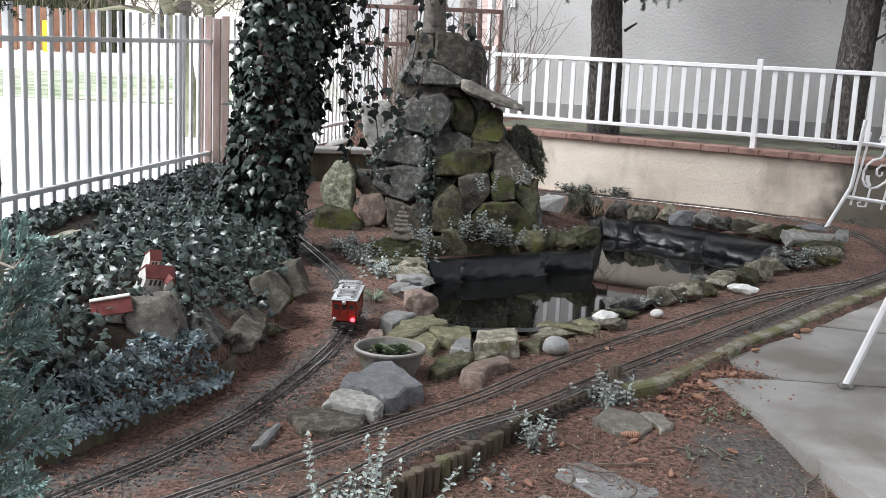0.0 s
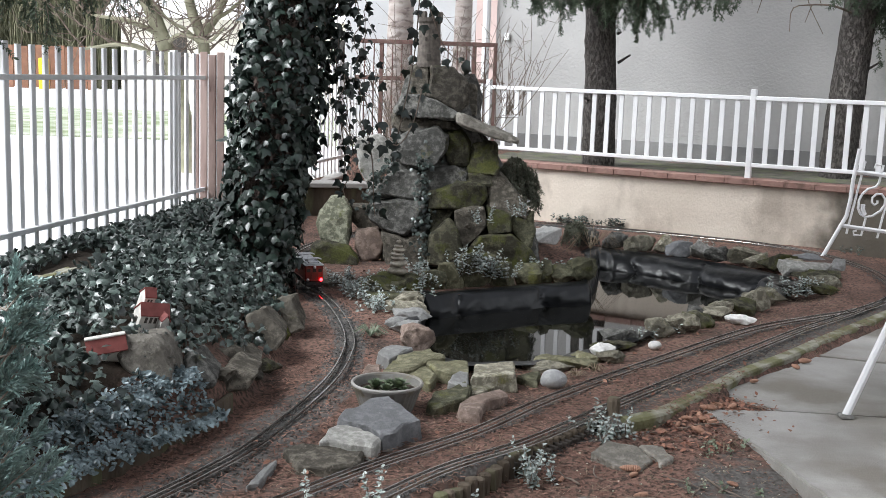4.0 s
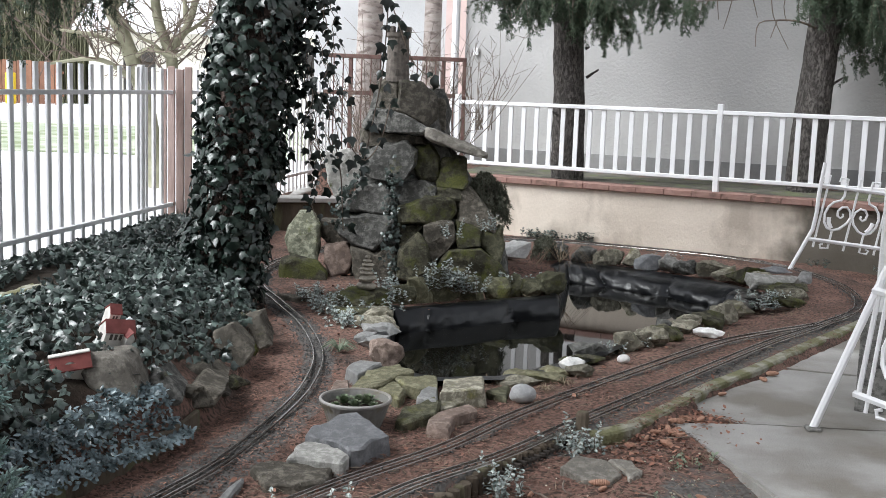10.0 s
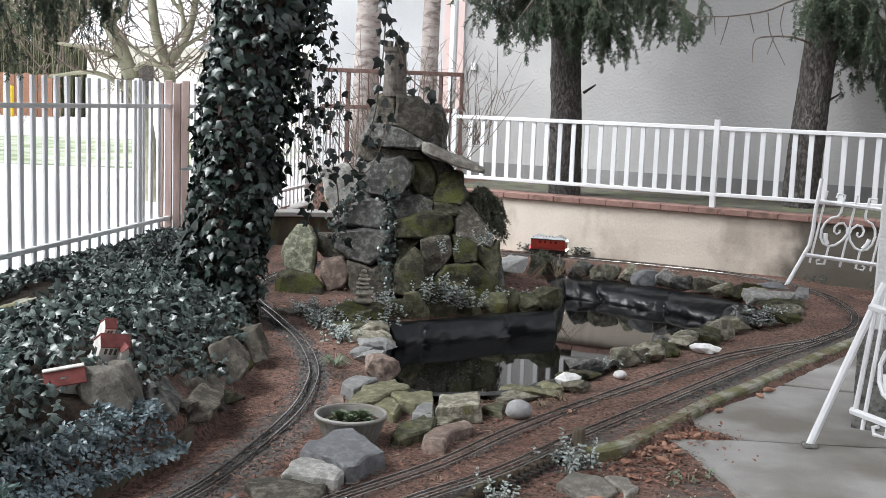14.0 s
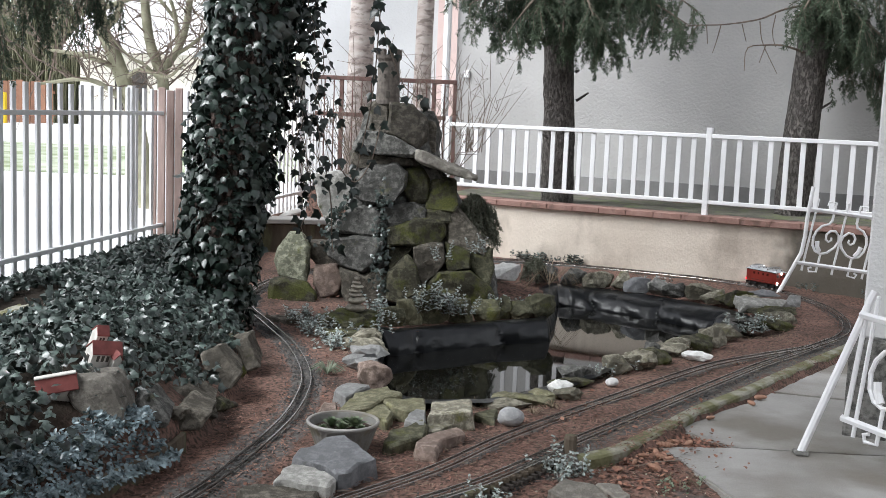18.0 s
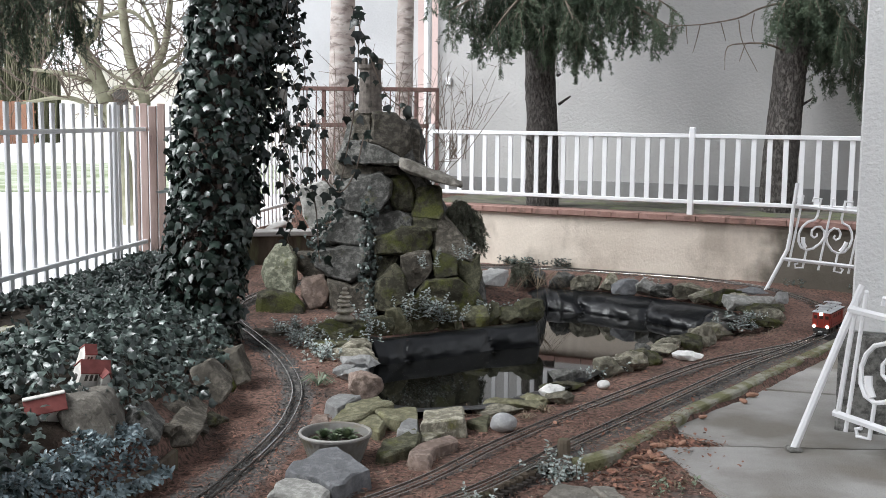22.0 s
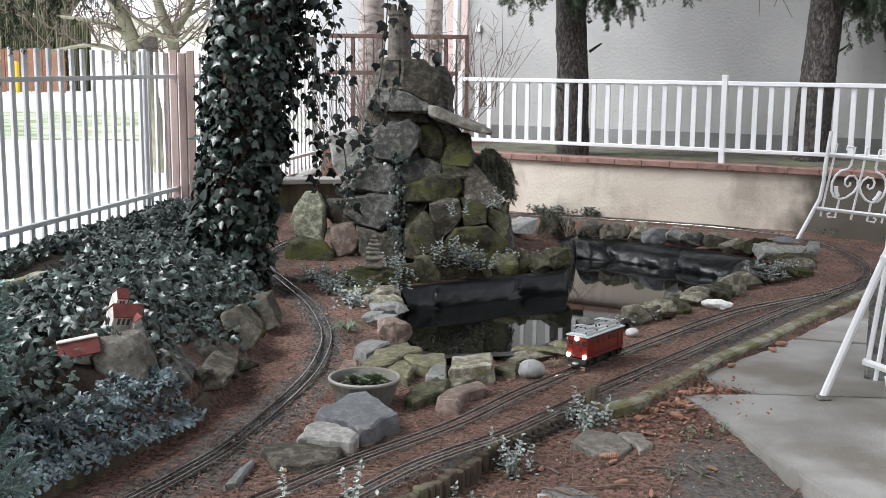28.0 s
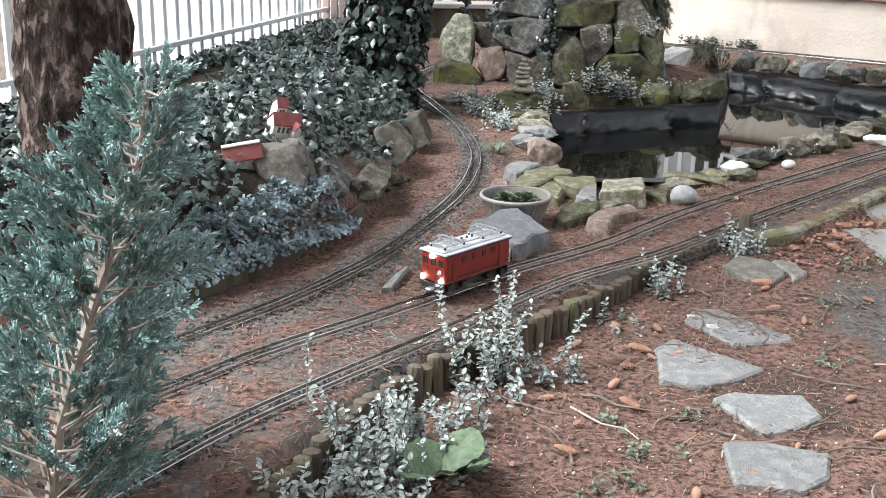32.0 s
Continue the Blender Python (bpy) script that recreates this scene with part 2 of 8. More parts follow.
BARK = bark("bark", (0.030, 0.020, 0.016), (0.098, 0.069, 0.060), (0.20, 0.152, 0.135), 11)
BARK_SPRUCE = bark("bark_spruce", (0.075, 0.068, 0.063), (0.135, 0.122, 0.114), (0.185, 0.168, 0.157), 20)
BIRCH = material("birch_bark", (0.40, 0.36, 0.335), (0.27, 0.225, 0.205), 5, 0.8, 0.4, 40, third=((0.16, 0.13, 0.12), 0.35, 7), stretch=(1, 1, 2.5))
PALE_RENDER = material("pale_render", (0.44, 0.44, 0.445), (0.52, 0.52, 0.525), 0.8, 0.95, 0.3, 30, spread=0.04)
TWIG = material("twig", (0.11, 0.085, 0.07), (0.20, 0.16, 0.13), 20, 0.9, 0.3)
TWIG_PALE = material("twig_pale", (0.30, 0.25, 0.21), (0.42, 0.36, 0.31), 20, 0.85, 0.3)
TWIG_GREEN = material("twig_green", (0.19, 0.185, 0.125), (0.29, 0.28, 0.20), 9, 0.85, 0.3)
WHITE_PAINT = material("white_paint", (0.78, 0.78, 0.79), (0.72, 0.72, 0.73), 5, 0.45, 0.1, 90, spread=0.05)
GREY_PAINT = material("grey_paint", (0.83, 0.83, 0.84), (0.76, 0.76, 0.78), 4, 0.5, 0.1, 90, spread=0.05)
STUCCO = material("stucco", (0.395, 0.388, 0.382), (0.45, 0.443, 0.436), 1.5, 0.95, 0.55, 34, spread=0.03)
PLASTER = material("cream_plaster", (0.62, 0.55, 0.475), (0.54, 0.475, 0.405), 1.6, 0.9, 0.45, 60, spread=0.12, third=((0.40, 0.345, 0.29), 0.55, 2.6), stretch=(1, 1, 0.6))


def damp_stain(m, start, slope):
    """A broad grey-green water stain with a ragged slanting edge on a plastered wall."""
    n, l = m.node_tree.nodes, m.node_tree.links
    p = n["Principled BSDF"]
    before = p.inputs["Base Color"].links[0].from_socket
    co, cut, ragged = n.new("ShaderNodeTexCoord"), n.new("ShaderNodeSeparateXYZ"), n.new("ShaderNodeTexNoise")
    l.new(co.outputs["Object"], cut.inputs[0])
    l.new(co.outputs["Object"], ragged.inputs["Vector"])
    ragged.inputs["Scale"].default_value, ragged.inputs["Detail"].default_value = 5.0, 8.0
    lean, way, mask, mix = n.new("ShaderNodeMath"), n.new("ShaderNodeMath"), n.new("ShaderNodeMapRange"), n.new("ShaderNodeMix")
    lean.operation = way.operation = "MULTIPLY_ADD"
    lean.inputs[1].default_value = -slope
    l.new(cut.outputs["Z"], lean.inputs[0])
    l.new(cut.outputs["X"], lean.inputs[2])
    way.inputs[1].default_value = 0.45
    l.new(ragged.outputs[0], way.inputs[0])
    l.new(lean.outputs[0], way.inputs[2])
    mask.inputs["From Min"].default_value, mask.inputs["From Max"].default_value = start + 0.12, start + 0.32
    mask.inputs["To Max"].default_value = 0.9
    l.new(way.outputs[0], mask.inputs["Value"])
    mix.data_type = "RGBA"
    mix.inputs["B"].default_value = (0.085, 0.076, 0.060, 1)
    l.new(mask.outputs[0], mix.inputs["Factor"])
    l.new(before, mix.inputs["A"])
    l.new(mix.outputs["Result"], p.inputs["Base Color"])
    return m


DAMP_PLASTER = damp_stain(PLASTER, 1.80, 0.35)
BRICK = material("red_brick", (0.235, 0.135, 0.112), (0.30, 0.185, 0.158), 10, 0.9, 0.5, 60, spread=0.10, third=((0.16, 0.10, 0.08), 0.3, 12))
MORTAR = material("mortar", (0.24, 0.155, 0.13), (0.18, 0.12, 0.10), 12, 0.95, 0.5)
CONCRETE = material("concrete", (0.25, 0.238, 0.222), (0.37, 0.358, 0.342), 3.0, 0.5, 0.5, 110, spread=0.16, third=((0.185, 0.168, 0.145), 0.6, 1.7))
KERB = material("mossy_kerb", (0.25, 0.24, 0.185), (0.33, 0.32, 0.265), 7, 0.9, 1.0, 45, spread=0.25, third=((0.16, 0.155, 0.08), 0.8, 9))
LINER = material("black_liner", (0.0025, 0.0028, 0.0036), (0.007, 0.0078, 0.0095), 5, 0.30, 0.12, 26, spread=0.25, spec=0.42)
STEEL = material("rail_steel", (0.40, 0.38, 0.36), (0.22, 0.20, 0.19), 7, 0.16, 0.1, 80, metal=0.85, spread=0.1)
SLEEPER = material("sleeper_plastic", (0.028, 0.022, 0.018), (0.05, 0.042, 0.036), 20, 0.7, 0.2)
LOG = material("palisade_wood", (0.055, 0.042, 0.03), (0.11, 0.088, 0.066), 9, 0.95, 0.8, 60, spread=0.25, third=((0.09, 0.09, 0.05), 0.4, 8), stretch=(1, 1, 0.3))
IVY = material("ivy_leaf", (0.004, 0.008, 0.006), (0.024, 0.036, 0.029), 18, 0.30, 0.1, 40, spread=0.6, spec=0.5)
IVY_GROUND = material("ground_ivy_leaf", (0.005, 0.011, 0.009), (0.105, 0.135, 0.120), 22, 0.28, 0.1, 40, spread=0.62, spec=0.5)
VARIEGATED = material("variegated_leaf", (0.42, 0.45, 0.43), (0.095, 0.13, 0.115), 60, 0.5, 0.1, 50, spread=0.3, spec=0.4)
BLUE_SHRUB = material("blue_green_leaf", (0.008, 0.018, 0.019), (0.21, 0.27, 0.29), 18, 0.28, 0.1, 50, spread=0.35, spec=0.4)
CONIFER = material("conifer_scale", (0.172, 0.27, 0.252), (0.31, 0.425, 0.40), 6, 0.7, 0.2, 60, spread=0.35)
SPRUCE = material("spruce_needle", (0.036, 0.056, 0.034), (0.088, 0.118, 0.075), 3, 0.6, 0.1, 60, spread=0.4)
NEEDLE = material("dry_needle", (0.155, 0.082, 0.062), (0.275, 0.16, 0.122), 5, 0.9, 0.0, 60, spread=0.6)
DEAD_LEAF = material("dead_leaf", (0.19, 0.085, 0.058), (0.29, 0.155, 0.11), 9, 0.85, 0.1, 60, spread=0.4)
CONE = material("pine_cone", (0.25, 0.14, 0.098), (0.35, 0.205, 0.145), 30, 0.9, 0.6, 120, spread=0.15)
GRAVEL = material("gravel", (0.07, 0.068, 0.066), (0.125, 0.122, 0.12), 20, 0.9, 0.3, 80, spread=0.35)
GREY_NEEDLE = material("grey_green_needle", (0.075, 0.082, 0.056), (0.19, 0.20, 0.15), 8, 0.8, 0.1, 60, spread=0.35)
DRY_GRASS = material("dry_grass", (0.15, 0.11, 0.075), (0.26, 0.21, 0.15), 6, 0.9, 0.0, 60, spread=0.3)
GREEN_LEAF = material("green_leaf", (0.045, 0.075, 0.04), (0.10, 0.135, 0.075), 8, 0.5, 0.2, 40, spread=0.25)
RED_PAINT = material("loco_red", (0.195, 0.022, 0.014), (0.16, 0.018, 0.012), 14, 0.38, 0.02, 80, spread=0.03)
ROOF_PAINT = material("loco_roof", (0.52, 0.53, 0.54), (0.44, 0.45, 0.46), 18, 0.5, 0.05, 80, spread=0.05)
BLACK = material("black_metal", (0.012, 0.012, 0.013), (0.03, 0.028, 0.026), 18, 0.55, 0.1, 80)
SILVER = material("bare_metal", (0.55, 0.55, 0.56), (0.45, 0.45, 0.46), 18, 0.35, 0.05, 80, metal=0.8)
LOCO_PANE = material("loco_pane", (0.045, 0.012, 0.010), (0.06, 0.016, 0.012), 10, 0.2, 0.0, 80, spec=0.5)
DARK_GLASS = material("dark_glass", (0.02, 0.018, 0.016), (0.03, 0.026, 0.024), 10, 0.12, 0.0, 80, spec=0.6)
TOY_RED = material("toy_roof_red", (0.26, 0.08, 0.072), (0.19, 0.055, 0.05), 30, 0.7, 0.1, 90, spread=0.06)
TOY_WHITE = material("toy_wall_white", (0.62, 0.60, 0.56), (0.46, 0.44, 0.41), 30, 0.75, 0.1, 90, spread=0.05)
TOY_DARK = material("toy_window", (0.05, 0.045, 0.04), (0.08, 0.07, 0.06), 30, 0.5)
TOWER_STONE = material("tower_stone", (0.085, 0.074, 0.064), (0.15, 0.13, 0.115), 30, 0.9, 0.4, 90)
BOWL = material("bowl_concrete", (0.15, 0.145, 0.132), (0.23, 0.225, 0.21), 14, 0.85, 0.4, 90, spread=0.12, third=((0.17, 0.155, 0.12), 0.4, 12))
DAMP_SOIL = material("damp_soil", (0.065, 0.062, 0.05), (0.12, 0.112, 0.09), 6, 0.95, 0.7, 50, spread=0.2, third=((0.10, 0.11, 0.06), 0.4, 5))
SOIL = material("soil", (0.045, 0.032, 0.024), (0.09, 0.065, 0.05), 14, 0.95, 0.8, 70)
GRASS_MAT = material("street_grass", (0.16, 0.20, 0.10), (0.44, 0.46, 0.38), 1.6, 0.9, 0.3, 14, spread=0.25)
HEDGE = material("hedge", (0.10, 0.105, 0.06), (0.17, 0.165, 0.11), 3, 0.9, 0.5, 20, spread=0.4)
RUST_RAIL = material("rusty_railing", (0.13, 0.07, 0.062), (0.19, 0.115, 0.10), 12, 0.7, 0.2, 80)
ORANGE_WOOD = material("orange_fence", (0.27, 0.14, 0.09), (0.21, 0.11, 0.075), 4, 0.85, 0.2, 30, spread=0.2)
BOARD = material("brown_board", (0.30, 0.21, 0.185), (0.42, 0.315, 0.285), 5, 0.85, 0.3, 40, spread=0.15, stretch=(1, 1, 0.25))
CREAM = material("cream_facade", (0.74, 0.71, 0.62), (0.68, 0.65, 0.57), 1, 0.9, 0.2, 30, spread=0.04)
TILE = material("far_roof_tile", (0.20, 0.15, 0.13), (0.15, 0.12, 0.11), 2, 0.9, 0.3, 30, spread=0.15)
YELLOW = material("yellow_plastic", (0.75, 0.55, 0.04), (0.68, 0.48, 0.03), 10, 0.5, 0.05)
PINK = material("pink_plaster", (0.62, 0.48, 0.45), (0.56, 0.43, 0.40), 2, 0.9, 0.2, 30, spread=0.04)
LAMP_WHITE = glow("headlight", (1.0, 0.95, 0.85), 5.0)
LAMP_RED = glow("tail_light", (1.0, 0.02, 0.03), 6.0)


def water_material():
    m = bpy.data.materials.new("pond_water")
    m.use_nodes = True
    n, l = m.node_tree.nodes, m.node_tree.links
    p = n["Principled BSDF"]
    p.inputs["Base Color"].default_value = (0.005, 0.005, 0.004, 1)
    p.inputs["Roughness"].default_value = 0.03
    p.inputs["IOR"].default_value = 1.33
    t, b = n.new("ShaderNodeTexNoise"), n.new("ShaderNodeBump")
    t.inputs["Scale"].default_value = 5.0
    b.inputs["Strength"].default_value, b.inputs["Distance"].default_value = 0.04, 0.01
    l.new(t.outputs[0], b.inputs["Height"])
    l.new(b.outputs[0], p.inputs["Normal"])
    return m


WATER = water_material()


def ground_material():
    """Needle litter over soil, with grey gravel where the attribute 'gravel' says so, pale paving outside ('street')."""
    m = bpy.data.materials.new("garden_ground")
    m.use_nodes = True
    n, l = m.node_tree.nodes, m.node_tree.links
    p = n["Principled BSDF"]
    p.inputs["Roughness"].default_value = 0.95
    p.inputs["Specular IOR Level"].default_value = 0.2
    co = n.new("ShaderNodeTexCoord")

    def noise_node(s, d=8.0):
        t = n.new("ShaderNodeTexNoise")
        t.inputs["Scale"].default_value, t.inputs["Detail"].default_value = s, d
        l.new(co.outputs["Object"], t.inputs["Vector"])
        return t.outputs[0]

    def mix(f, a, b):
        x = n.new("ShaderNodeMix")
        x.data_type = "RGBA"
        for key, v in (("A", a), ("B", b)):
            if isinstance(v, tuple):
                x.inputs[key].default_value = (*v, 1)
            else:
                l.new(v, x.inputs[key])
        l.new(f, x.inputs["Factor"])
        return x.outputs["Result"]

    def band(v, lo, hi):
        r = n.new("ShaderNodeMapRange")
        r.inputs["From Min"].default_value, r.inputs["From Max"].default_value = lo, hi
        l.new(v, r.inputs["Value"])
        return r.outputs[0]

    def attr(name):
        a = n.new("ShaderNodeAttribute")
        a.attribute_name = name
        return a.outputs["Fac"]

    fine = noise_node(55)
    litter = mix(band(noise_node(4), 0.35, 0.65), (0.150, 0.089, 0.071), (0.225, 0.132, 0.105))
    litter = mix(band(fine, 0.45, 0.62), litter, (0.06, 0.044, 0.036))
    litter = mix(band(noise_node(1.7), 0.52, 0.68), litter, mix(band(fine, 0.4, 0.6), (0.085, 0.060, 0.050), (0.045, 0.034, 0.029)))
    stone = mix(band(fine, 0.38, 0.62), (0.075, 0.069, 0.064), (0.135, 0.125, 0.117))
    edge = n.new("ShaderNodeMath")
    edge.operation = "ADD"
    l.new(attr("gravel"), edge.inputs[0])
    off = n.new("ShaderNodeMath")
    off.operation = "MULTIPLY_ADD"
    l.new(noise_node(9), off.inputs[0])
    off.inputs[1].default_value, off.inputs[2].default_value = 1.0, -0.5
    l.new(off.outputs[0], edge.inputs[1])
    col = mix(band(edge.outputs[0], 0.4, 0.6), litter, stone)
    street = mix(band(noise_node(0.5), 0.3, 0.7), (0.78, 0.78, 0.79), (0.70, 0.70, 0.71))
    # soil under the ivy coloured near-black, shade between the leaves included
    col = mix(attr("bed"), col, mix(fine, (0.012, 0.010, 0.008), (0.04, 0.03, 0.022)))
    col = mix(attr("street"), col, street)
    l.new(col, p.inputs["Base Color"])
    b = n.new("ShaderNodeBump")
    b.inputs["Strength"].default_value, b.inputs["Distance"].default_value = 0.8, 0.012
    l.new(fine, b.inputs["Height"])
    l.new(b.outputs[0], p.inputs["Normal"])
    return m


GROUND = ground_material()


# ---- building helpers ----
def obj(name, bm, mat, parent=None, label="", smooth=False):
    data = bpy.data.meshes.new(name)
    bm.to_mesh(data)
    bm.free()
    for m in (mat if isinstance(mat, (list, tuple)) else [mat]):
        data.materials.append(m)
    if smooth:
        data.polygons.foreach_set("use_smooth", [True] * len(data.polygons))
    ob = new(name, data)
    if parent:
        ob.parent = parent
    if label:
        ob["label"] = label
    return ob


def part(name, bm, mat, parent, label="", smooth=False):
    return obj(name, bm, mat, parent, label, smooth)


def share(name, data, parent, m):
    """An object of its own on a mesh that alike pieces share."""
    ob = new(name, data)
    ob.parent = parent
    ob.matrix_basis = m
    return ob


def mesh_of(name, bm, mat, smooth=False):
    data = bpy.data.meshes.new(name)
    bm.to_mesh(data)
    bm.free()
    data.materials.append(mat)
    if smooth:
        data.polygons.foreach_set("use_smooth", [True] * len(data.polygons))
    return data


def empty(name, m=None):
    ob = new(name)
    ob.empty_display_size = 0.1
    if m is not None:
        ob.matrix_basis = m
    return ob


def box(bm, x0, y0, z0, x1, y1, z1, bevel=0.0, m=None):
    made = bmesh.ops.create_cube(bm, size=1.0)["verts"]
    bmesh.ops.transform(bm, matrix=Matrix.Translation(((x0 + x1) / 2, (y0 + y1) / 2, (z0 + z1) / 2)) @ Matrix.Diagonal((x1 - x0, y1 - y0, z1 - z0, 1)), verts=made)
    if bevel:
        edges = list({e for v in made for e in v.link_edges})
        done = bmesh.ops.bevel(bm, geom=edges, offset=bevel, segments=1, affect="EDGES")
        made = list({v for f in done["faces"] for v in f.verts} | {v for v in made if v.is_valid})
    if m is not None:
        bmesh.ops.transform(bm, matrix=m, verts=made)
    return bm


def boxed(*a, **k):
    return box(bmesh.new(), *a, **k)


def tube(bm, points, radius, sides=8, cap=True):
    """A tube along points; radius: one number or one for each point."""
    pts = [Vector(p) for p in points]
    rad = [float(r) for r in radius] if isinstance(radius, (list, tuple)) else [radius] * len(pts)
    rings, ref = [], None
    for i, p in enumerate(pts):
        d = (pts[min(i + 1, len(pts) - 1)] - pts[max(i - 1, 0)]).normalized()
        if ref is None:
            ref = d.orthogonal().normalized()
        ref = (ref - d * ref.dot(d)).normalized()
        other = d.cross(ref)
        rings.append([bm.verts.new(p + rad[i] * (math.cos(2 * math.pi * k / sides) * ref + math.sin(2 * math.pi * k / sides) * other)) for k in range(sides)])
    for a, b in zip(rings, rings[1:]):
        for k in range(sides):
            bm.faces.new((a[k], a[(k + 1) % sides], b[(k + 1) % sides], b[k]))
    if cap:
        bm.faces.new(rings[0][::-1])
        bm.faces.new(rings[-1])
    return bm


def lathe(bm, profile, sides=24):
    rings = [[bm.verts.new((r * math.cos(2 * math.pi * k / sides), r * math.sin(2 * math.pi * k / sides), z)) for k in range(sides)] for r, z in profile]
    for a, b in zip(rings, rings[1:]):
        for k in range(sides):
            bm.faces.new((a[k], a[(k + 1) % sides], b[(k + 1) % sides], b[k]))
    bm.faces.new(rings[0][::-1])
    bm.faces.new(rings[-1])
    return bm


def rock_bm(seed, sx, sy, sz, cuts=9, rough=0.06, level=3, keep=0.62):
    """A broken stone with flat faces and worn edges, of that size across, centred on its middle; few cuts: a rounded pebble."""
    rnd = random.Random(seed)
    bm = bmesh.new()
    shift = Vector((rnd.uniform(-50, 50), rnd.uniform(-50, 50), rnd.uniform(-50, 50)))
    if cuts <= 3:
        bmesh.ops.create_icosphere(bm, subdivisions=level, radius=1.0)
        for v in bm.verts:
            v.co *= 1 + 0.16 * noise.noise(v.co * 0.8 + shift)
    else:
        for _ in range(cuts + 9):
            p = Vector((rnd.gauss(0, 1), rnd.gauss(0, 1), rnd.gauss(0, 1)))
            top = max(abs(p.x), abs(p.y), abs(p.z)) or 1
            p = (p / top * 0.62 + p.normalized() * 0.42) * rnd.uniform(0.86, 1.04)
            bm.verts.new(p)
        hull = bmesh.ops.convex_hull(bm, input=bm.verts[:])
        bmesh.ops.delete(bm, geom=[v for v in bm.verts if not v.link_faces], context="VERTS")
        bmesh.ops.dissolve_limit(bm, angle_limit=radians(17), verts=bm.verts[:], edges=bm.edges[:])
        bmesh.ops.bevel(bm, geom=bm.edges[:], offset=0.03, segments=1, affect="EDGES")
        bmesh.ops.triangulate(bm, faces=bm.faces[:])
        for limit in (0.55, 0.28, 0.16):
            long = [e for e in bm.edges if e.calc_length() > limit]
            bmesh.ops.subdivide_edges(bm, edges=long, cuts=1, use_grid_fill=True)
            bmesh.ops.triangulate(bm, faces=bm.faces[:])
    ext = [max(abs(v.co[k]) for v in bm.verts) for k in range(3)]
    size = (sx * sy * sz) ** (1 / 3)
    for v in bm.verts:
        p = Vector((v.co.x / ext[0] * sx / 2, v.co.y / ext[1] * sy / 2, v.co.z / ext[2] * sz / 2))
        if cuts > 3:
            q = p / size
            p += v.co.normalized() * (size * rough * (1.0 * noise.fractal(q * 2.6 + shift, 0.9, 2.0, 5) - 0.9 * abs(noise.noise(q * 3.4 + shift))))
        v.co = p
    bm.normal_update()
    for f in bm.faces:
        f.smooth = True
    for e in bm.edges:
        if len(e.link_faces) == 2 and e.calc_face_angle(0) > radians(32):
            e.smooth = False
    return bm


def spread_mesh(name, mat, verts, polys, mats4, parent=None, smooth=False):
    """One mesh of many copies of a small template. mats4: N x 4 x 4."""
    verts, mats4 = np.asarray(verts, float), np.asarray(mats4, float)
    n, k = len(mats4), len(verts)
    hom = np.c_[verts, np.ones(k)]
    co = np.einsum("nij,kj->nki", mats4[:, :3, :], hom).reshape(-1, 3)
    loops = np.concatenate([np.asarray(p) for p in polys])
    sizes = np.array([len(p) for p in polys])
    all_loops = (loops[None, :] + (np.arange(n) * k)[:, None]).ravel()
    all_sizes = np.tile(sizes, n)
    starts = np.r_[0, np.cumsum(all_sizes)[:-1]]
    data = bpy.data.meshes.new(name)
    data.vertices.add(n * k)
    data.vertices.foreach_set("co", co.ravel())
    data.loops.add(len(all_loops))
    data.loops.foreach_set("vertex_index", all_loops)
    data.polygons.add(len(all_sizes))
    data.polygons.foreach_set("loop_start", starts)
    data.polygons.foreach_set("loop_total", all_sizes)
    if smooth:
        data.polygons.foreach_set("use_smooth", np.ones(len(all_sizes), bool))
    data.materials.append(mat)
    data.update(calc_edges=True)
    ob = new(name, data)
    if parent:
        ob.parent = parent
    return ob


def frames_from(normals, spin, scale, places):
    """N x 4 x 4 poses whose z axis is the normal, turned by spin about it."""
    nrm = normals / np.linalg.norm(normals, axis=1)[:, None]
    helper = np.where(np.abs(nrm[:, 2:3]) < 0.9, [[0, 0, 1.0]], [[1.0, 0, 0]])
    x = np.cross(helper, nrm)
    x /= np.linalg.norm(x, axis=1)[:, None]
    y = np.cross(nrm, x)
    c, s = np.cos(spin)[:, None], np.sin(spin)[:, None]
    x, y = c * x + s * y, -s * x + c * y
    m = np.zeros((len(nrm), 4, 4))
    sc = np.asarray(scale).reshape(-1, 1)
    m[:, :3, 0], m[:, :3, 1], m[:, :3, 2], m[:, :3, 3], m[:, 3, 3] = x * sc, y * sc, nrm * sc, places, 1
    return m


# leaf templates, stem at the origin, tip along +y, one unit long
IVY_LEAF = ([(0, 0, 0), (0.32, 0.02, -0.03), (0.52, 0.38, -0.10), (0.24, 0.52, 0.0), (0, 1.0, -0.14), (-0.24, 0.52, 0.0), (-0.52, 0.38, -0.10), (-0.32, 0.02, -0.03), (0, 0.45, 0.06)],
            [(0, 1, 8), (1, 2, 8), (2, 3, 8), (3, 4, 8), (4, 5, 8), (5, 6, 8), (6, 7, 8), (7, 0, 8)])
OVAL_LEAF = ([(0, 0, 0), (0.24, 0.3, 0.05), (0.22, 0.7, 0.03), (0, 1, -0.06), (-0.22, 0.7, 0.03), (-0.24, 0.3, 0.05), (0, 0.5, -0.02)],
             [(0, 1, 6), (1, 2, 6), (2, 3, 6), (3, 4, 6), (4, 5, 6), (5, 0, 6)])
NEEDLE_T = ([(-0.5, 0, 0), (0.5, 0, 0), (0.5, 1, 0), (-0.5, 1, 0), (0, 0.5, 0.5)], [(0, 1, 4), (1, 2, 4), (2, 3, 4), (3, 0, 4)])


def smoothstep(v):
    v = np.clip(v, 0, 1)
    return v * v * (3 - 2 * v)


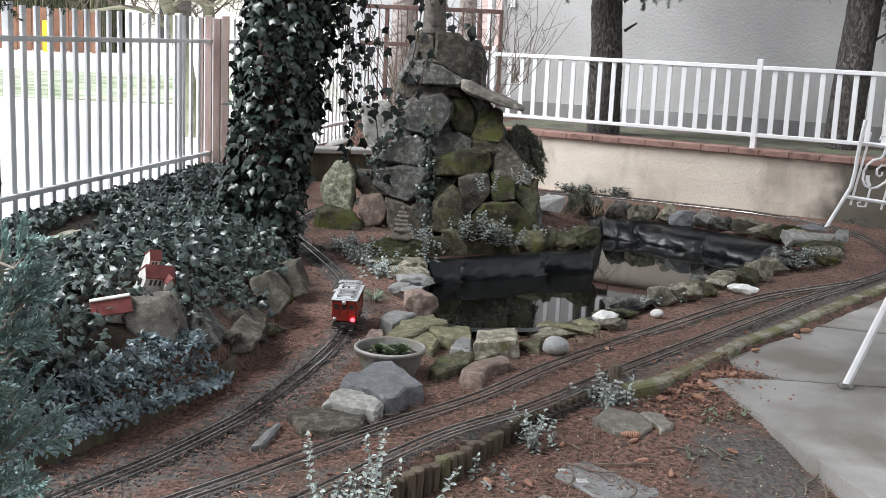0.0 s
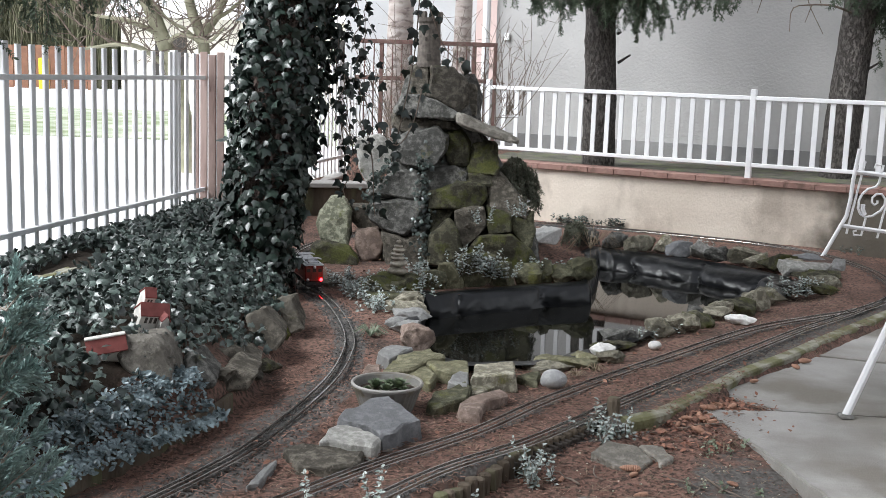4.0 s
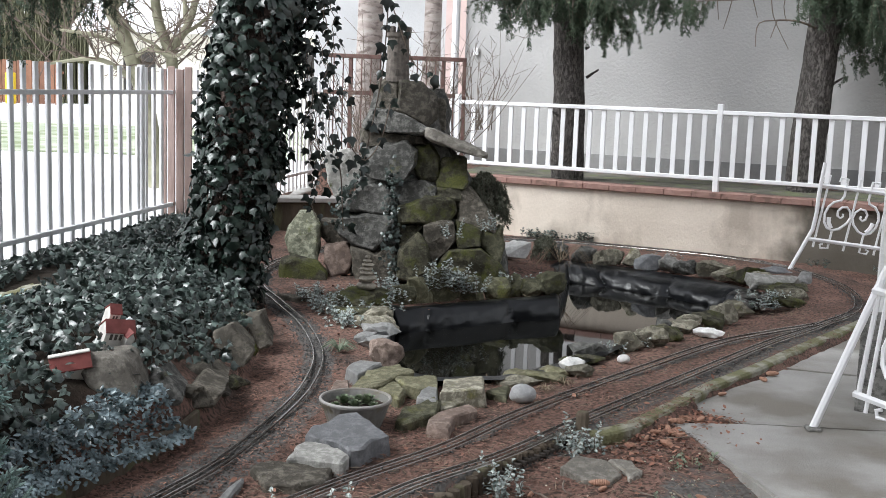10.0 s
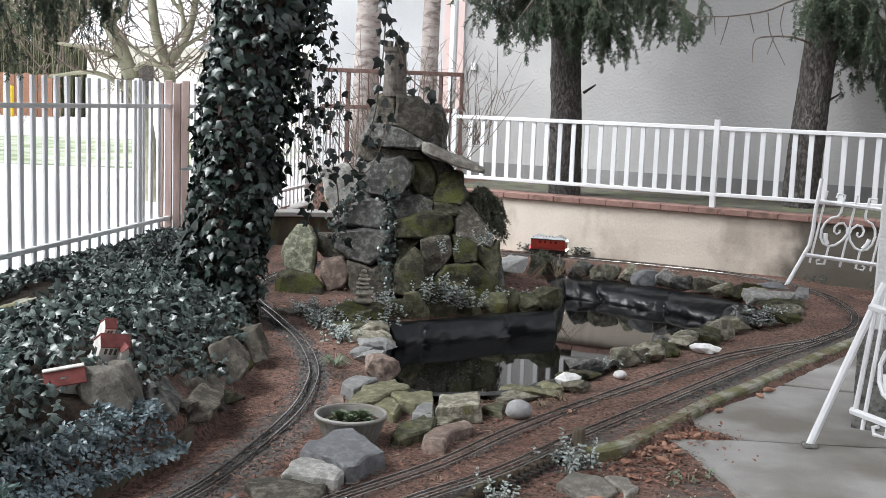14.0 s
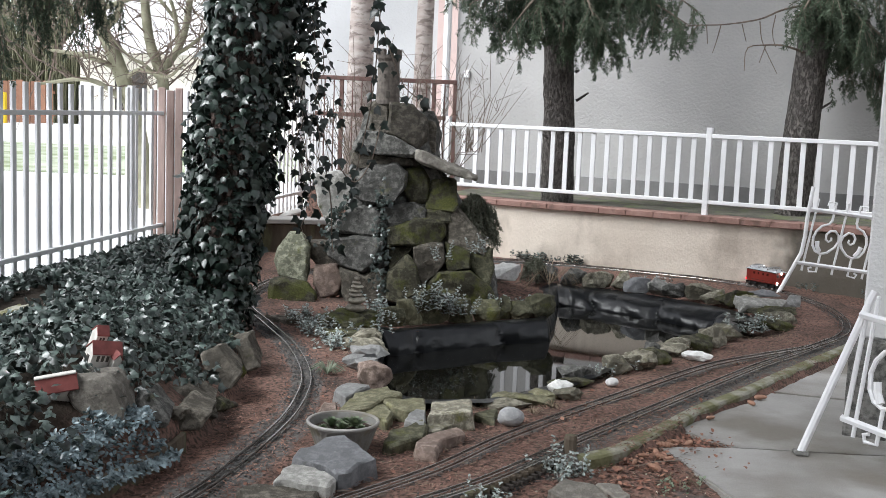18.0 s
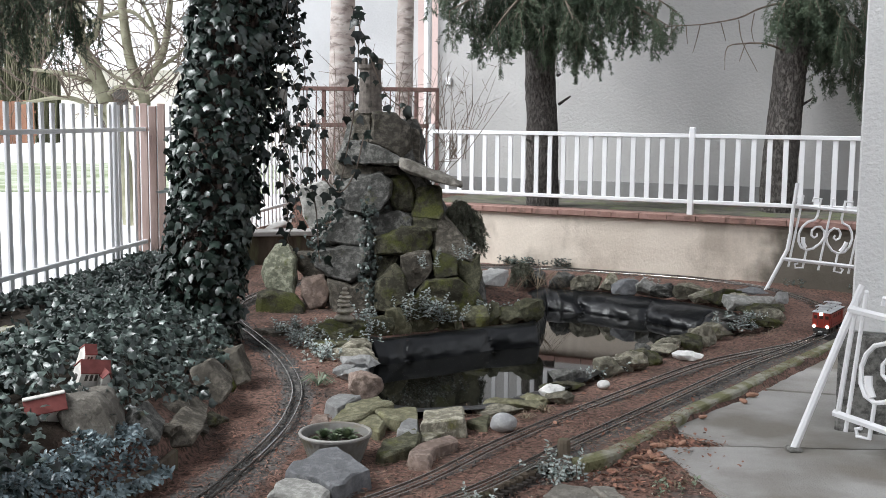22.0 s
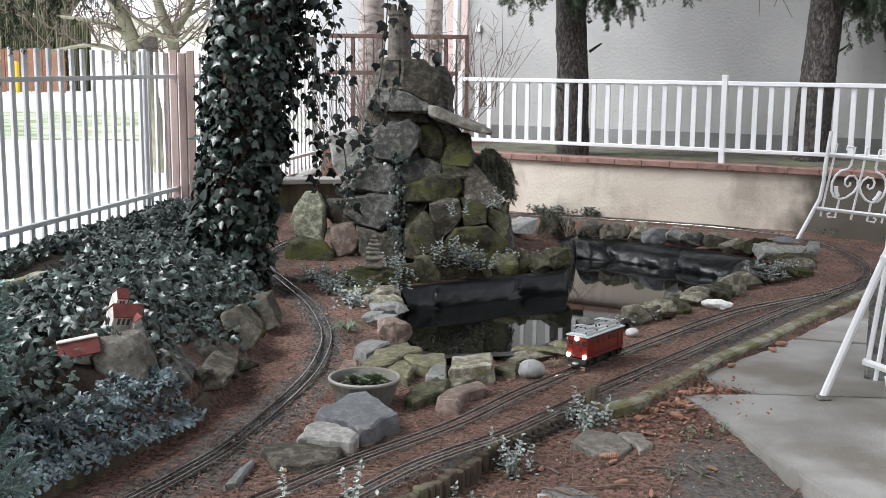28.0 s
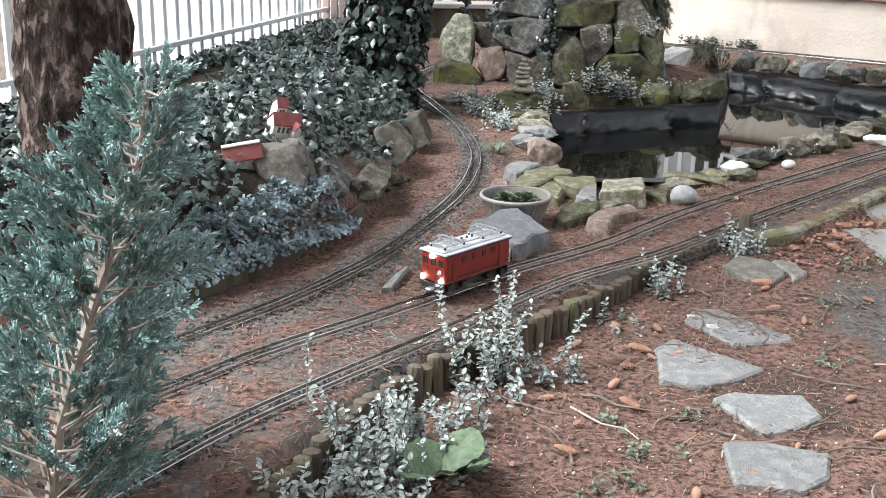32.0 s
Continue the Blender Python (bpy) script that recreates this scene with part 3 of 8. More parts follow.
def curve_through(points, step=0.02):
    """Points at even steps along a smooth curve through the given ones."""
    p = np.array(points, float)
    out = []
    ext = np.vstack([2 * p[0] - p[1], p, 2 * p[-1] - p[-2]])
    for i in range(1, len(ext) - 2):
        a, b, c, d = ext[i - 1:i + 3]
        for u in np.linspace(0, 1, 40, endpoint=False):
            out.append(0.5 * (2 * b + (c - a) * u + (2 * a - 5 * b + 4 * c - d) * u * u + (3 * b - a - 3 * c + d) * u ** 3))
    out.append(p[-1])
    out = np.array(out)
    run = np.r_[0, np.cumsum(np.linalg.norm(np.diff(out, axis=0), axis=1))]
    s = np.linspace(0, run[-1], max(2, int(run[-1] / step)))
    return np.stack([np.interp(s, run, out[:, k]) for k in range(out.shape[1])], 1), s


def inside(poly, x, y):
    poly = np.asarray(poly)
    res = np.zeros(np.shape(x), bool)
    for (x0, y0), (x1, y1) in zip(poly, np.roll(poly, -1, axis=0)):
        hit = ((y0 > y) != (y1 > y)) & (x < (x1 - x0) * (y - y0) / (y1 - y0 + 1e-12) + x0)
        res ^= hit
    return res


def near_line(line, x, y):
    """Distance from points to a dense polyline."""
    d = np.full(np.shape(x), 1e9)
    for px, py in line[::3]:
        d = np.minimum(d, (x - px) ** 2 + (y - py) ** 2)
    return np.sqrt(d)


# ---- the plan ----
TRACK_LOOP = [(-1.75, 2.05), (-1.36, 2.65), (-1.06, 3.163), (-0.942, 3.368), (-0.819, 3.635), (-0.69, 4.0), (-0.557, 4.67), (-0.52, 5.145), (-0.547, 5.612), (-0.69, 6.23),
              (-0.91, 6.84), (-1.12, 7.45), (-1.16, 8.2), (-0.86, 9.1), (-0.25, 9.85), (0.55, 10.15), (1.3, 9.98), (2.0, 9.67), (2.47, 9.37), (2.82, 8.88), (2.95, 8.32), (2.92, 7.78),
              (2.765, 7.28), (2.575, 6.97), (2.31, 6.68), (1.99, 6.44), (1.57, 6.09), (0.985, 5.40), (0.401, 4.667), (0.071, 4.176), (-0.264, 3.788), (-0.495, 3.482), (-0.67, 3.253), (-0.852, 3.023), (-0.99, 2.815), (-1.3, 2.3), (-1.55, 1.85)]
TRACK_SIDE = [(2.60, 7.0), (2.41, 6.78), (2.17, 6.49), (1.862, 6.145), (1.482, 5.668), (1.242, 5.36), (0.938, 4.973), (0.621, 4.565), (0.273, 4.094), (-0.072, 3.722), (-0.423, 3.182), (-0.652, 2.841), (-0.856, 2.51), (-1.004, 2.2), (-1.25, 1.7)]
LOOP, LOOP_S = curve_through(TRACK_LOOP)
SIDE, SIDE_S = curve_through(TRACK_SIDE)
YARD_EDGE = [(-1.1, 1.0), (-0.86, 1.75), (-0.69, 2.315), (-0.51, 2.9), (-0.235, 3.33), (0.045, 3.71), (0.25, 4.05), (0.52, 4.38), (0.86, 4.56), (1.10, 4.88), (1.35, 5.23), (1.68, 5.62), (2.0, 6.03), (2.57, 6.73), (3.2, 7.5)]
BED_EDGE = [(-2.1, 1.8), (-1.75, 2.4), (-1.27, 3.27), (-1.10, 3.60), (-0.91, 4.05), (-0.82, 4.6), (-0.80, 5.0), (-0.80, 5.4), (-0.86, 5.9), (-1.03, 6.4), (-1.32, 7.0), (-1.42, 7.6), (-1.5, 8.4), (-1.45, 9.0), (-1.45, 12.0)]
POND = [(-0.25, 6.96), (-0.24, 6.50), (-0.23, 6.1), (-0.20, 5.30), (0.03, 5.10), (0.33, 5.16), (0.72, 5.50), (1.10, 6.08), (1.52, 6.52), (1.86, 6.98), (2.08, 7.4), (2.26, 7.85), (2.30, 8.08), (2.16, 8.36), (1.96, 8.58), (1.59, 8.92), (1.26, 9.07), (1.09, 9.20), (0.98, 9.0), (0.95, 8.4), (0.84, 7.57), (0.475, 7.38), (0.18, 7.19), (-0.13, 7.0)]
POND_RIM = [-0.03, 0.0, 0.01, 0.01, 0.01, 0.01, 0.01, 0.01, 0.0, -0.02, -0.04, -0.06, -0.065, -0.065, -0.065, -0.065, -0.065, -0.065, -0.08, -0.065, -0.058, -0.058, -0.058, -0.058]
POND_FLOOR = [(-0.20, 6.90), (-0.215, 6.48), (-0.205, 6.05), (-0.17, 5.40), (0.06, 5.20), (0.33, 5.26), (0.68, 5.60), (1.04, 6.18), (1.44, 6.62), (1.76, 7.06), (1.90, 7.45), (2.06, 7.84), (2.10, 8.0), (2.01, 8.15), (1.83, 8.33), (1.50, 8.66), (1.22, 8.84), (1.10, 8.93), (1.06, 8.8), (1.02, 8.3), (0.87, 7.50), (0.485, 7.29), (0.18, 7.10), (-0.12, 6.91)]
BACK_RIM, _ = curve_through(POND[10:19])
FENCE_P, FENCE_D = Vector((-2.48, 6.575, 0)), Vector((0.1741, 0.9847, 0))
WALL_P, WALL_D = Vector((1.356, 10.29, 0)), Vector((0.87962, -0.47568, 0))
WALL_N = Vector((-0.47568, -0.87962, 0))     # towards the garden
WATER_Z = -0.18


def edge_x(edge, y):
    e = np.array(sorted(edge, key=lambda p: p[1]))
    return np.interp(y, e[:, 1], e[:, 0])


def on_slab(x, y):
    """Where the terrace slabs lie."""
    near = (y < 4.71) & (x > 1.02 + (4.71 - y) * 0.225)
    far = (y >= 4.71) & (x > np.interp(y, [4.74, 4.89, 5.04, 5.285, 5.57, 5.95, 6.61], [1.36, 1.22, 1.15, 1.40, 1.68, 1.99, 2.51])) & (y < 7.0)
    return near | far


def height(x, y):
    """The lie of the land."""
    x, y = np.asarray(x, float), np.asarray(y, float)
    z = np.zeros(np.broadcast(x, y).shape) - 0.012
    z = z + 0.012 * np.sin(3.1 * x + 1.7 * y) * np.sin(2.3 * y - 1.1 * x)
    yard = smoothstep((x - edge_x(YARD_EDGE, y) + np.where(y < 4.42, 0.05, 0.0)) / 0.035)
    low = -0.125 + 0.075 * smoothstep((y - 3.4) / 1.1)
    z = z * (1 - yard) + (low + 0.008 * np.sin(7 * x) * np.sin(6 * y)) * yard
    z = np.where(on_slab(x - 0.05, y), -0.10, z)
    z = z - 0.075 * smoothstep(1.3 - near_line(BACK_RIM, x, y) / 0.34) * (y > 6.8)
    z = z - 0.055 * smoothstep((x + 0.36) / 0.12) * smoothstep((1.12 - x) / 0.12) * smoothstep((y - 6.95) / 0.1) * smoothstep((8.7 - y) / 0.3)
    into = edge_x(BED_EDGE, y) - x
    fence_x = FENCE_P.x + FENCE_D.x / FENCE_D.y * (y - FENCE_P.y)
    mound = 0.10 * smoothstep(into / 0.06) + 0.20 * smoothstep(into / 0.5) + 0.05 * np.exp(-(((x + 1.2) / 0.3) ** 2 + ((y - 4.3) / 0.5) ** 2)) + 0.03 * np.sin(5 * x + 3 * y)
    mound = mound + (0.16 - mound) * smoothstep(1 - (x - fence_x) / 0.7)
    z = np.where(into > 0, np.maximum(z, mound), z)
    out = smoothstep((fence_x - x) / 0.15)
    z = z * (1 - out) + 0.07 * out
    behind = (x - WALL_P.x) * WALL_N.x + (y - WALL_P.y) * WALL_N.y
    z = np.where((behind < -0.1) & (x > -1.2), 0.46, z)
    return z


def ground():
    xs = np.r_[-400, -120, -50, -25, -14, -9, -6.5, np.arange(-5, 6.001, 0.045), 7, 9, 14, 25, 60, 160, 400]
    ys = np.r_[-300, -90, -30, -12, -6, -3, -1.5, -0.5, 0.3, 0.8, np.arange(1.2, 12.5, 0.045), 13, 14, 16, 19, 24, 32, 45, 70, 130, 400]
    gx, gy = np.meshgrid(xs, ys)
    z = height(gx, gy)
    pond = inside(POND, gx, gy)
    z = np.where(pond, -0.6, z)
    fine = np.array([noise.noise((a * 9, b * 9, 0)) for a, b in zip(gx.ravel(), gy.ravel())]).reshape(gx.shape)
    close = (np.abs(gx) < 5) & (gy > 1.2) & (gy < 12.4)
    z = z + np.where(close & ~pond, fine * 0.008, 0)
    nx, ny = len(xs), len(ys)
    idx = np.arange(nx * ny).reshape(ny, nx)
    faces = np.stack([idx[:-1, :-1], idx[:-1, 1:], idx[1:, 1:], idx[1:, :-1]], -1).reshape(-1, 4)
    data = bpy.data.meshes.new("ground")
    data.from_pydata(np.stack([gx, gy, z], -1).reshape(-1, 3).tolist(), [], faces.tolist())
    data.polygons.foreach_set("use_smooth", np.ones(len(faces), bool))
    d = np.minimum(near_line(LOOP, gx, gy), near_line(SIDE, gx, gy))
    side = near_line(SIDE[:, :2], gx, gy)
    dl = near_line(LOOP[: len(LOOP) // 2], gx, gy)
    gravel = np.clip(1.0 - (dl - 0.05) / (0.05 + 0.10 * smoothstep((5.6 - gy) / 1.4)), 0, 1)
    to_kerb = (gx > edge_x(TRACK_SIDE, gy)) & (gy > 4.3)
    gravel = np.maximum(gravel, np.clip(0.95 - (side - 0.02) / np.where(to_kerb, 0.20, 0.03), 0, 1))
    gravel = np.maximum(gravel, 0.55 * np.clip(1.0 - (near_line(LOOP[len(LOOP) // 2:], gx, gy) - 0.03) / 0.03, 0, 1))
    near = (gx < edge_x(YARD_EDGE, gy)) & (gx > edge_x(BED_EDGE, gy))
    gravel = np.maximum(gravel, np.where(near, 0.5 * smoothstep((4.3 - gy) / 1.0), 0))
    bare = np.exp(-((((gx - 1.02) / 0.30) ** 2 + ((gy - 3.85) / 0.5) ** 2) ** 1.5)) * 0.72
    gravel = np.maximum(gravel, bare)
    fence_x = FENCE_P.x + FENCE_D.x / FENCE_D.y * (gy - FENCE_P.y)
    street = ((gx < fence_x - 0.2) | (gy > 13.5)).astype(float)
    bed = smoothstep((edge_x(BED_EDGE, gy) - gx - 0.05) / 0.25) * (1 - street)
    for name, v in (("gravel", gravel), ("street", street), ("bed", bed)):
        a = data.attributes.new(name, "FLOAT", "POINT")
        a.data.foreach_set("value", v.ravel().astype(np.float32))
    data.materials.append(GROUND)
    tagged(new("ground", data), "brown needle litter and grey gravel garden ground", "ground", kind="structure")


ground()


def pond():
    """The rubber sheet that hangs into the pond in fat folds, and the water in it."""
    a, b, rim = np.array(POND), np.array(POND_FLOOR), np.array(POND_RIM)
    loop = np.vstack([a, a[0]])
    run = np.r_[0, np.cumsum(np.linalg.norm(np.diff(loop, axis=0), axis=1))]
    n = 620
    s = np.linspace(0, run[-1], n, endpoint=False)
    A = np.stack([np.interp(s, run, np.r_[a[:, k], a[0, k]]) for k in (0, 1)], 1)
    B = np.stack([np.interp(s, run, np.r_[b[:, k], b[0, k]]) for k in (0, 1)], 1)
    top = np.interp(s, run, np.r_[rim, rim[0]])
    rings = []
    for u in np.linspace(-0.14, 1.12, 44):
        r = []
        for i in range(n):
            v = max(0.0, u)
            gap = B[i] - A[i]
            reach = float(np.linalg.norm(gap)) + 1e-6
            inward = gap / reach
            way = s[i] + 0.06 * noise.noise((s[i] * 3.0, u * 2.0, 9.0)) + 0.03 * u
            fold = abs(math.sin(math.pi * way / 0.60)) ** 0.22
            out = 0.45 * u / reach if u < 0 else math.sin(min(v, 1.0) * math.pi / 2) ** 0.8
            fall = min(1.0, v) ** 1.35
            w = 0.095 * (fold - 0.8) + 0.016 * noise.noise((s[i] * 2.2, u * 1.6, 3.0)) + 0.006 * noise.noise((s[i] * 6, u * 2.5, 1.0)) + 0.012 * noise.noise((s[i] * 11, u * 1.4, 4.0)) + 0.003 * noise.noise((s[i] * 22, u * 5, 1.0))
            w *= min(1.0, max(0.0, u + 0.10) * 4) * min(1.0, 0.35 + reach / 0.3)
            w = max(w, -0.6 * reach * max(0.0, out))
            z = top[i] + 0.012 + (WATER_Z - 0.03 - top[i]) * fall - (0.3 * (v - 1) if v > 1 else 0)
            p = A[i] + gap * out + inward * w
            r.append((p[0], p[1], z + 0.35 * w))
        rings.append(r)
    root = tagged(empty("pond_liner"), "wrinkled glossy black rubber pond liner", "pond liner")
    for k in range(6):
        i0, i1 = k * n // 6, (k + 1) * n // 6
        bm = bmesh.new()
        cols = [[bm.verts.new(r[i % n]) for r in rings] for i in range(i0, i1 + 1)]
        for c, d in zip(cols, cols[1:]):
            for j in range(len(c) - 1):
                bm.faces.new((c[j], d[j], d[j + 1], c[j + 1]))
        part("sheet", bm, LINER, root, smooth=True)
    bm = bmesh.new()
    bm.faces.new([bm.verts.new(q) for q in rings[-1]])
    part("floor_sheet", bm, LINER, root)
    bm = bmesh.new()
    bm.faces.new([bm.verts.new((x, y, WATER_Z)) for x, y in A * 0.45 + B * 0.55])
    tagged(obj("water", bm, WATER), "still dark pond water reflecting wall and fence", "water", kind="structure")


pond()


# ---- walls and fences ----
def along(s, off=0.0, z=0.0):
    """A point on the back wall's front face: s along it, off towards the garden."""
    p = WALL_P + WALL_D * s + WALL_N * (off + 0.08)
    return Vector((p.x, p.y, z))


WALL_TURN = math.degrees(math.atan2(WALL_D.y, WALL_D.x))


def retaining_wall():
    m = Matrix.Translation(along(0)) @ pose(0, 0, 0, 0, 0, WALL_TURN)
    bm = bmesh.new()
    bmesh.ops.create_grid(bm, x_segments=90, y_segments=10, size=0.5)
    for v in bm.verts:
        u, w = v.co.x + 0.5, v.co.y + 0.5
        v.co = Vector((-1.7 + 5.9 * u, 0.006 * noise.noise((u * 20, w * 4, 0)), -0.15 + 0.610 * w))
    box(bm, -1.7, 0.012, -0.15, 4.2, 0.2, 0.459)
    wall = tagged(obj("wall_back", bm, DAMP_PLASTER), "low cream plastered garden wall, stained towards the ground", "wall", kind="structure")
    wall.matrix_basis = m
    rnd = random.Random(4)
    data = mesh_of("brick", boxed(-0.121, -0.035, 0.0, 0.121, 0.21, 0.050, bevel=0.003), BRICK)
    bed = part("mortar", boxed(-1.7, -0.026, 0.459, 4.2, 0.2, 0.506), MORTAR, wall)
    for i in range(24):
        share("brick", data, wall, pose(-1.57 + 0.248 * i, rnd.uniform(-0.004, 0.004), 0.4625 + rnd.uniform(-0.002, 0.002), rnd.uniform(-0.8, 0.8), rnd.uniform(-0.6, 0.6), rnd.uniform(-0.8, 0.8)))


def back_fence():
    root = tagged(empty("metal_fence", Matrix.Translation(along(0, -0.1)) @ pose(0, 0, 0, 0, 0, WALL_TURN)), "white painted metal railing on top of the garden wall", "fence")
    for z, h in ((0.606, 0.032), (1.165, 0.036)):
        part("rail", boxed(-1.32, -0.02, z, 4.2, 0.02, z + h, bevel=0.004), WHITE_PAINT, root)
    for s in (-1.3, 1.196, 3.69):
        part("post", boxed(s - 0.024, -0.024, 0.5, s + 0.024, 0.024, 1.255, bevel=0.004), WHITE_PAINT, root)
    slat = mesh_of("slat", boxed(-0.021, -0.007, 0.637, 0.021, 0.007, 1.166, bevel=0.002), WHITE_PAINT)
    for i in range(-19, 24):
        s = 1.196 + 0.1295 * i
        if i not in (0,) and -1.25 < s < 4.15 and abs(s - 3.69) > 0.04:
            share("slat", slat, root, pose(s, 0, 0))


def street_fence():
    turn = math.degrees(math.atan2(-FENCE_D.x, FENCE_D.y))
    root = tagged(empty("street_fence", Matrix.Translation(FENCE_P) @ pose(0, 0, 0, 0, 0, turn)), "tall pale grey metal slat fence beside the street", "fence")
    for z in (0.322, 1.188):
        part("rail", boxed(0.012, -3.6, z, 0.042, 8.2, z + 0.03, bevel=0.003), GREY_PAINT, root)
    for y in (-2.46, -0.27, 1.92, 4.11, 6.3):
        part("post", boxed(-0.022, y - 0.025, 0.0, 0.022, y + 0.025, 1.40, bevel=0.004), GREY_PAINT, root)
    slat = mesh_of("slat", boxed(-0.009, -0.022, 0.165, 0.009, 0.022, 1.385, bevel=0.002), GREY_PAINT)
    for i in range(-25, 58):
        y = 0.02 + 0.1415 * i
        if min(abs(y - p) for p in (-2.46, -0.27, 1.92, 4.11, 6.3)) > 0.04:
            share("slat", slat, root, pose(0, y, 0))
    kerb = tagged(obj("fence_kerb", boxed(-0.16, -3.7, -0.1, 0.14, 8.3, 0.15, bevel=0.012), CONCRETE), "low weathered concrete kerb under the street fence", "kerb", kind="structure")
    kerb.matrix_basis = Matrix.Translation(FENCE_P) @ pose(0, 0, 0, 0, 0, turn)


def strip_behind_wall():
    """The narrow bed between the garden wall and the house."""
    bm = bmesh.new()
    bmesh.ops.create_grid(bm, x_segments=60, y_segments=12, size=0.5)
    for v in bm.verts:
        u, w = v.co.x + 0.5, v.co.y + 0.5
        v.co = Vector((-1.7 + 7.0 * u, 0.19 + 1.55 * w, 0.475 + 0.02 * noise.noise((u * 30, w * 7, 0))))
    bed = tagged(obj("ground_strip", bm, DAMP_SOIL, smooth=True), "narrow strip of dark damp soil behind the garden wall", "ground", kind="structure")
    bed.matrix_basis = Matrix.Translation(along(0)) @ pose(0, 0, 0, 0, 0, WALL_TURN)


strip_behind_wall()
retaining_wall()
back_fence()
street_fence()


def neighbour_house():
    root = tagged(empty("house", Matrix.Translation((2.26, 11.96, 0)) @ pose(0, 0, 0, 0, 0, WALL_TURN)), "grey rough-stucco house behind the garden fence", "house")
    part("wall", boxed(-2.2, 0, 0.3, 9.0, 6.0, 5.5), STUCCO, root)
    part("plinth", boxed(-2.22, -0.03, 0.3, 9.0, 0.1, 0.66), PLINTH, root, "dark cement plinth")
    bm = bmesh.new()
    tube(bm, [(-2.28, -0.09, 0.4), (-2.28, -0.09, 5.4)], 0.045, 10)
    part("drainpipe", bm, GREY_PAINT, root, "grey drainpipe at the corner")
    part("electric_box", boxed(-2.08, -0.04, 1.68, -2.02, 0.0, 1.76, bevel=0.005), GREY_PAINT, root, "small grey electric box")
    part("eave", boxed(-2.6, -0.5, 5.5, 9.2, 6.3, 5.65), TILE, root)


def own_house():
    """The porch pillar at the edge of the terrace, and the house wall behind the viewer."""
    m = Matrix.Translation((1.945, 5.0, 0)) @ pose(0, 0, 0, 0, 0, -24)
    pillar = tagged(obj("pillar", boxed(0.0, 0.0, 0.40, 0.45, 0.34, 3.1, bevel=0.008), STUCCO_PALE), "pale rough-plastered porch pillar on a dark plinth", "pillar", kind="structure")
    pillar.matrix_basis = m
    part("plinth", boxed(-0.045, -0.035, -0.12, 0.5, 0.36, 0.40, bevel=0.012), STONE_DARK, pillar, "dark grey cement plinth")
    tagged(obj("wall_behind", boxed(-4.5, -2.2, -0.2, 9.0, -2.0, 6.0), STUCCO), "plain plastered house wall", "wall", kind="structure")


PLINTH = material("plinth_cement", (0.17, 0.17, 0.168), (0.23, 0.23, 0.226), 3, 0.95, 0.5, 50, spread=0.1)
STUCCO_PALE = material("pale_stucco", (0.60, 0.60, 0.60), (0.66, 0.66, 0.655), 1.5, 0.95, 0.6, 55, spread=0.03)
neighbour_house()
own_house()


# ---- railway ----
def rail_strip(line, off, name, parent):
    """One rail, swept along the line at that distance to its side."""
    t = np.gradient(line, axis=0)
    t /= np.linalg.norm(t, axis=1)[:, None]
    side = np.stack([t[:, 1], -t[:, 0]], 1)
    prof = [(-0.003, 0.0), (-0.0014, 0.002), (-0.0014, 0.009), (-0.0026, 0.010), (-0.0022, 0.012), (0.0022, 0.012), (0.0026, 0.010), (0.0014, 0.009), (0.0014, 0.002), (0.003, 0.0)]
    bm = bmesh.new()
    prev = None
    for p, q in zip(line, side):
        ring = [bm.verts.new((p[0] + q[0] * (off + a), p[1] + q[1] * (off + a), RAIL_Z + b)) for a, b in prof]
        if prev:
            for k in range(len(prof) - 1):
                bm.faces.new((prev[k], prev[k + 1], ring[k + 1], ring[k]))
        prev = ring
    return part(name, bm, STEEL, parent, "dull steel rail")


RAIL_Z = 0.001


def track(line, s, name, label, singles):
    root = tagged(empty(name), label, "railway track")
    for off in (-0.0225, 0.0225):
        rail_strip(line, off, "rail", root)
    bm = boxed(-0.042, -0.0075, -0.008, 0.042, 0.0075, 0.007, bevel=0.0015)
    data = mesh_of("sleeper", bm, SLEEPER)
    tpl_v = [tuple(v.co) for v in data.vertices]
    tpl_f = [tuple(p.vertices) for p in data.polygons]
    rest = []
    rnd = random.Random(3)
    for d in np.arange(0.02, s[-1], 0.034):
        x, y = np.interp(d, s, line[:, 0]), np.interp(d, s, line[:, 1])
        x2, y2 = np.interp(d + 0.01, s, line[:, 0]), np.interp(d + 0.01, s, line[:, 1])
        low = 0.03 if name == "track_siding" or d > 0.52 * s[-1] else 0.012 * float(smoothstep((d - 2.0) / 0.8))
        m = pose(x, y, rnd.uniform(-0.0145, -0.009) - low, 0, rnd.uniform(-1, 1), math.degrees(math.atan2(y2 - y, x2 - x)) - 90 + rnd.uniform(-1.5, 1.5))
        if singles[0] < d < singles[1]:
            share("sleeper", data, root, m)
        else:
            rest.append(np.array(m))
    if rest:
        tagged(spread_mesh("sleeper_bed", SLEEPER, tpl_v, tpl_f, rest, root), kind="stuff")
    return root


track(LOOP, LOOP_S, "track_loop", "narrow garden railway track loop round the pond", (0.6, 3.6))
track(SIDE, SIDE_S, "track_siding", "second garden railway track on grey gravel", (3.0, 6.2))


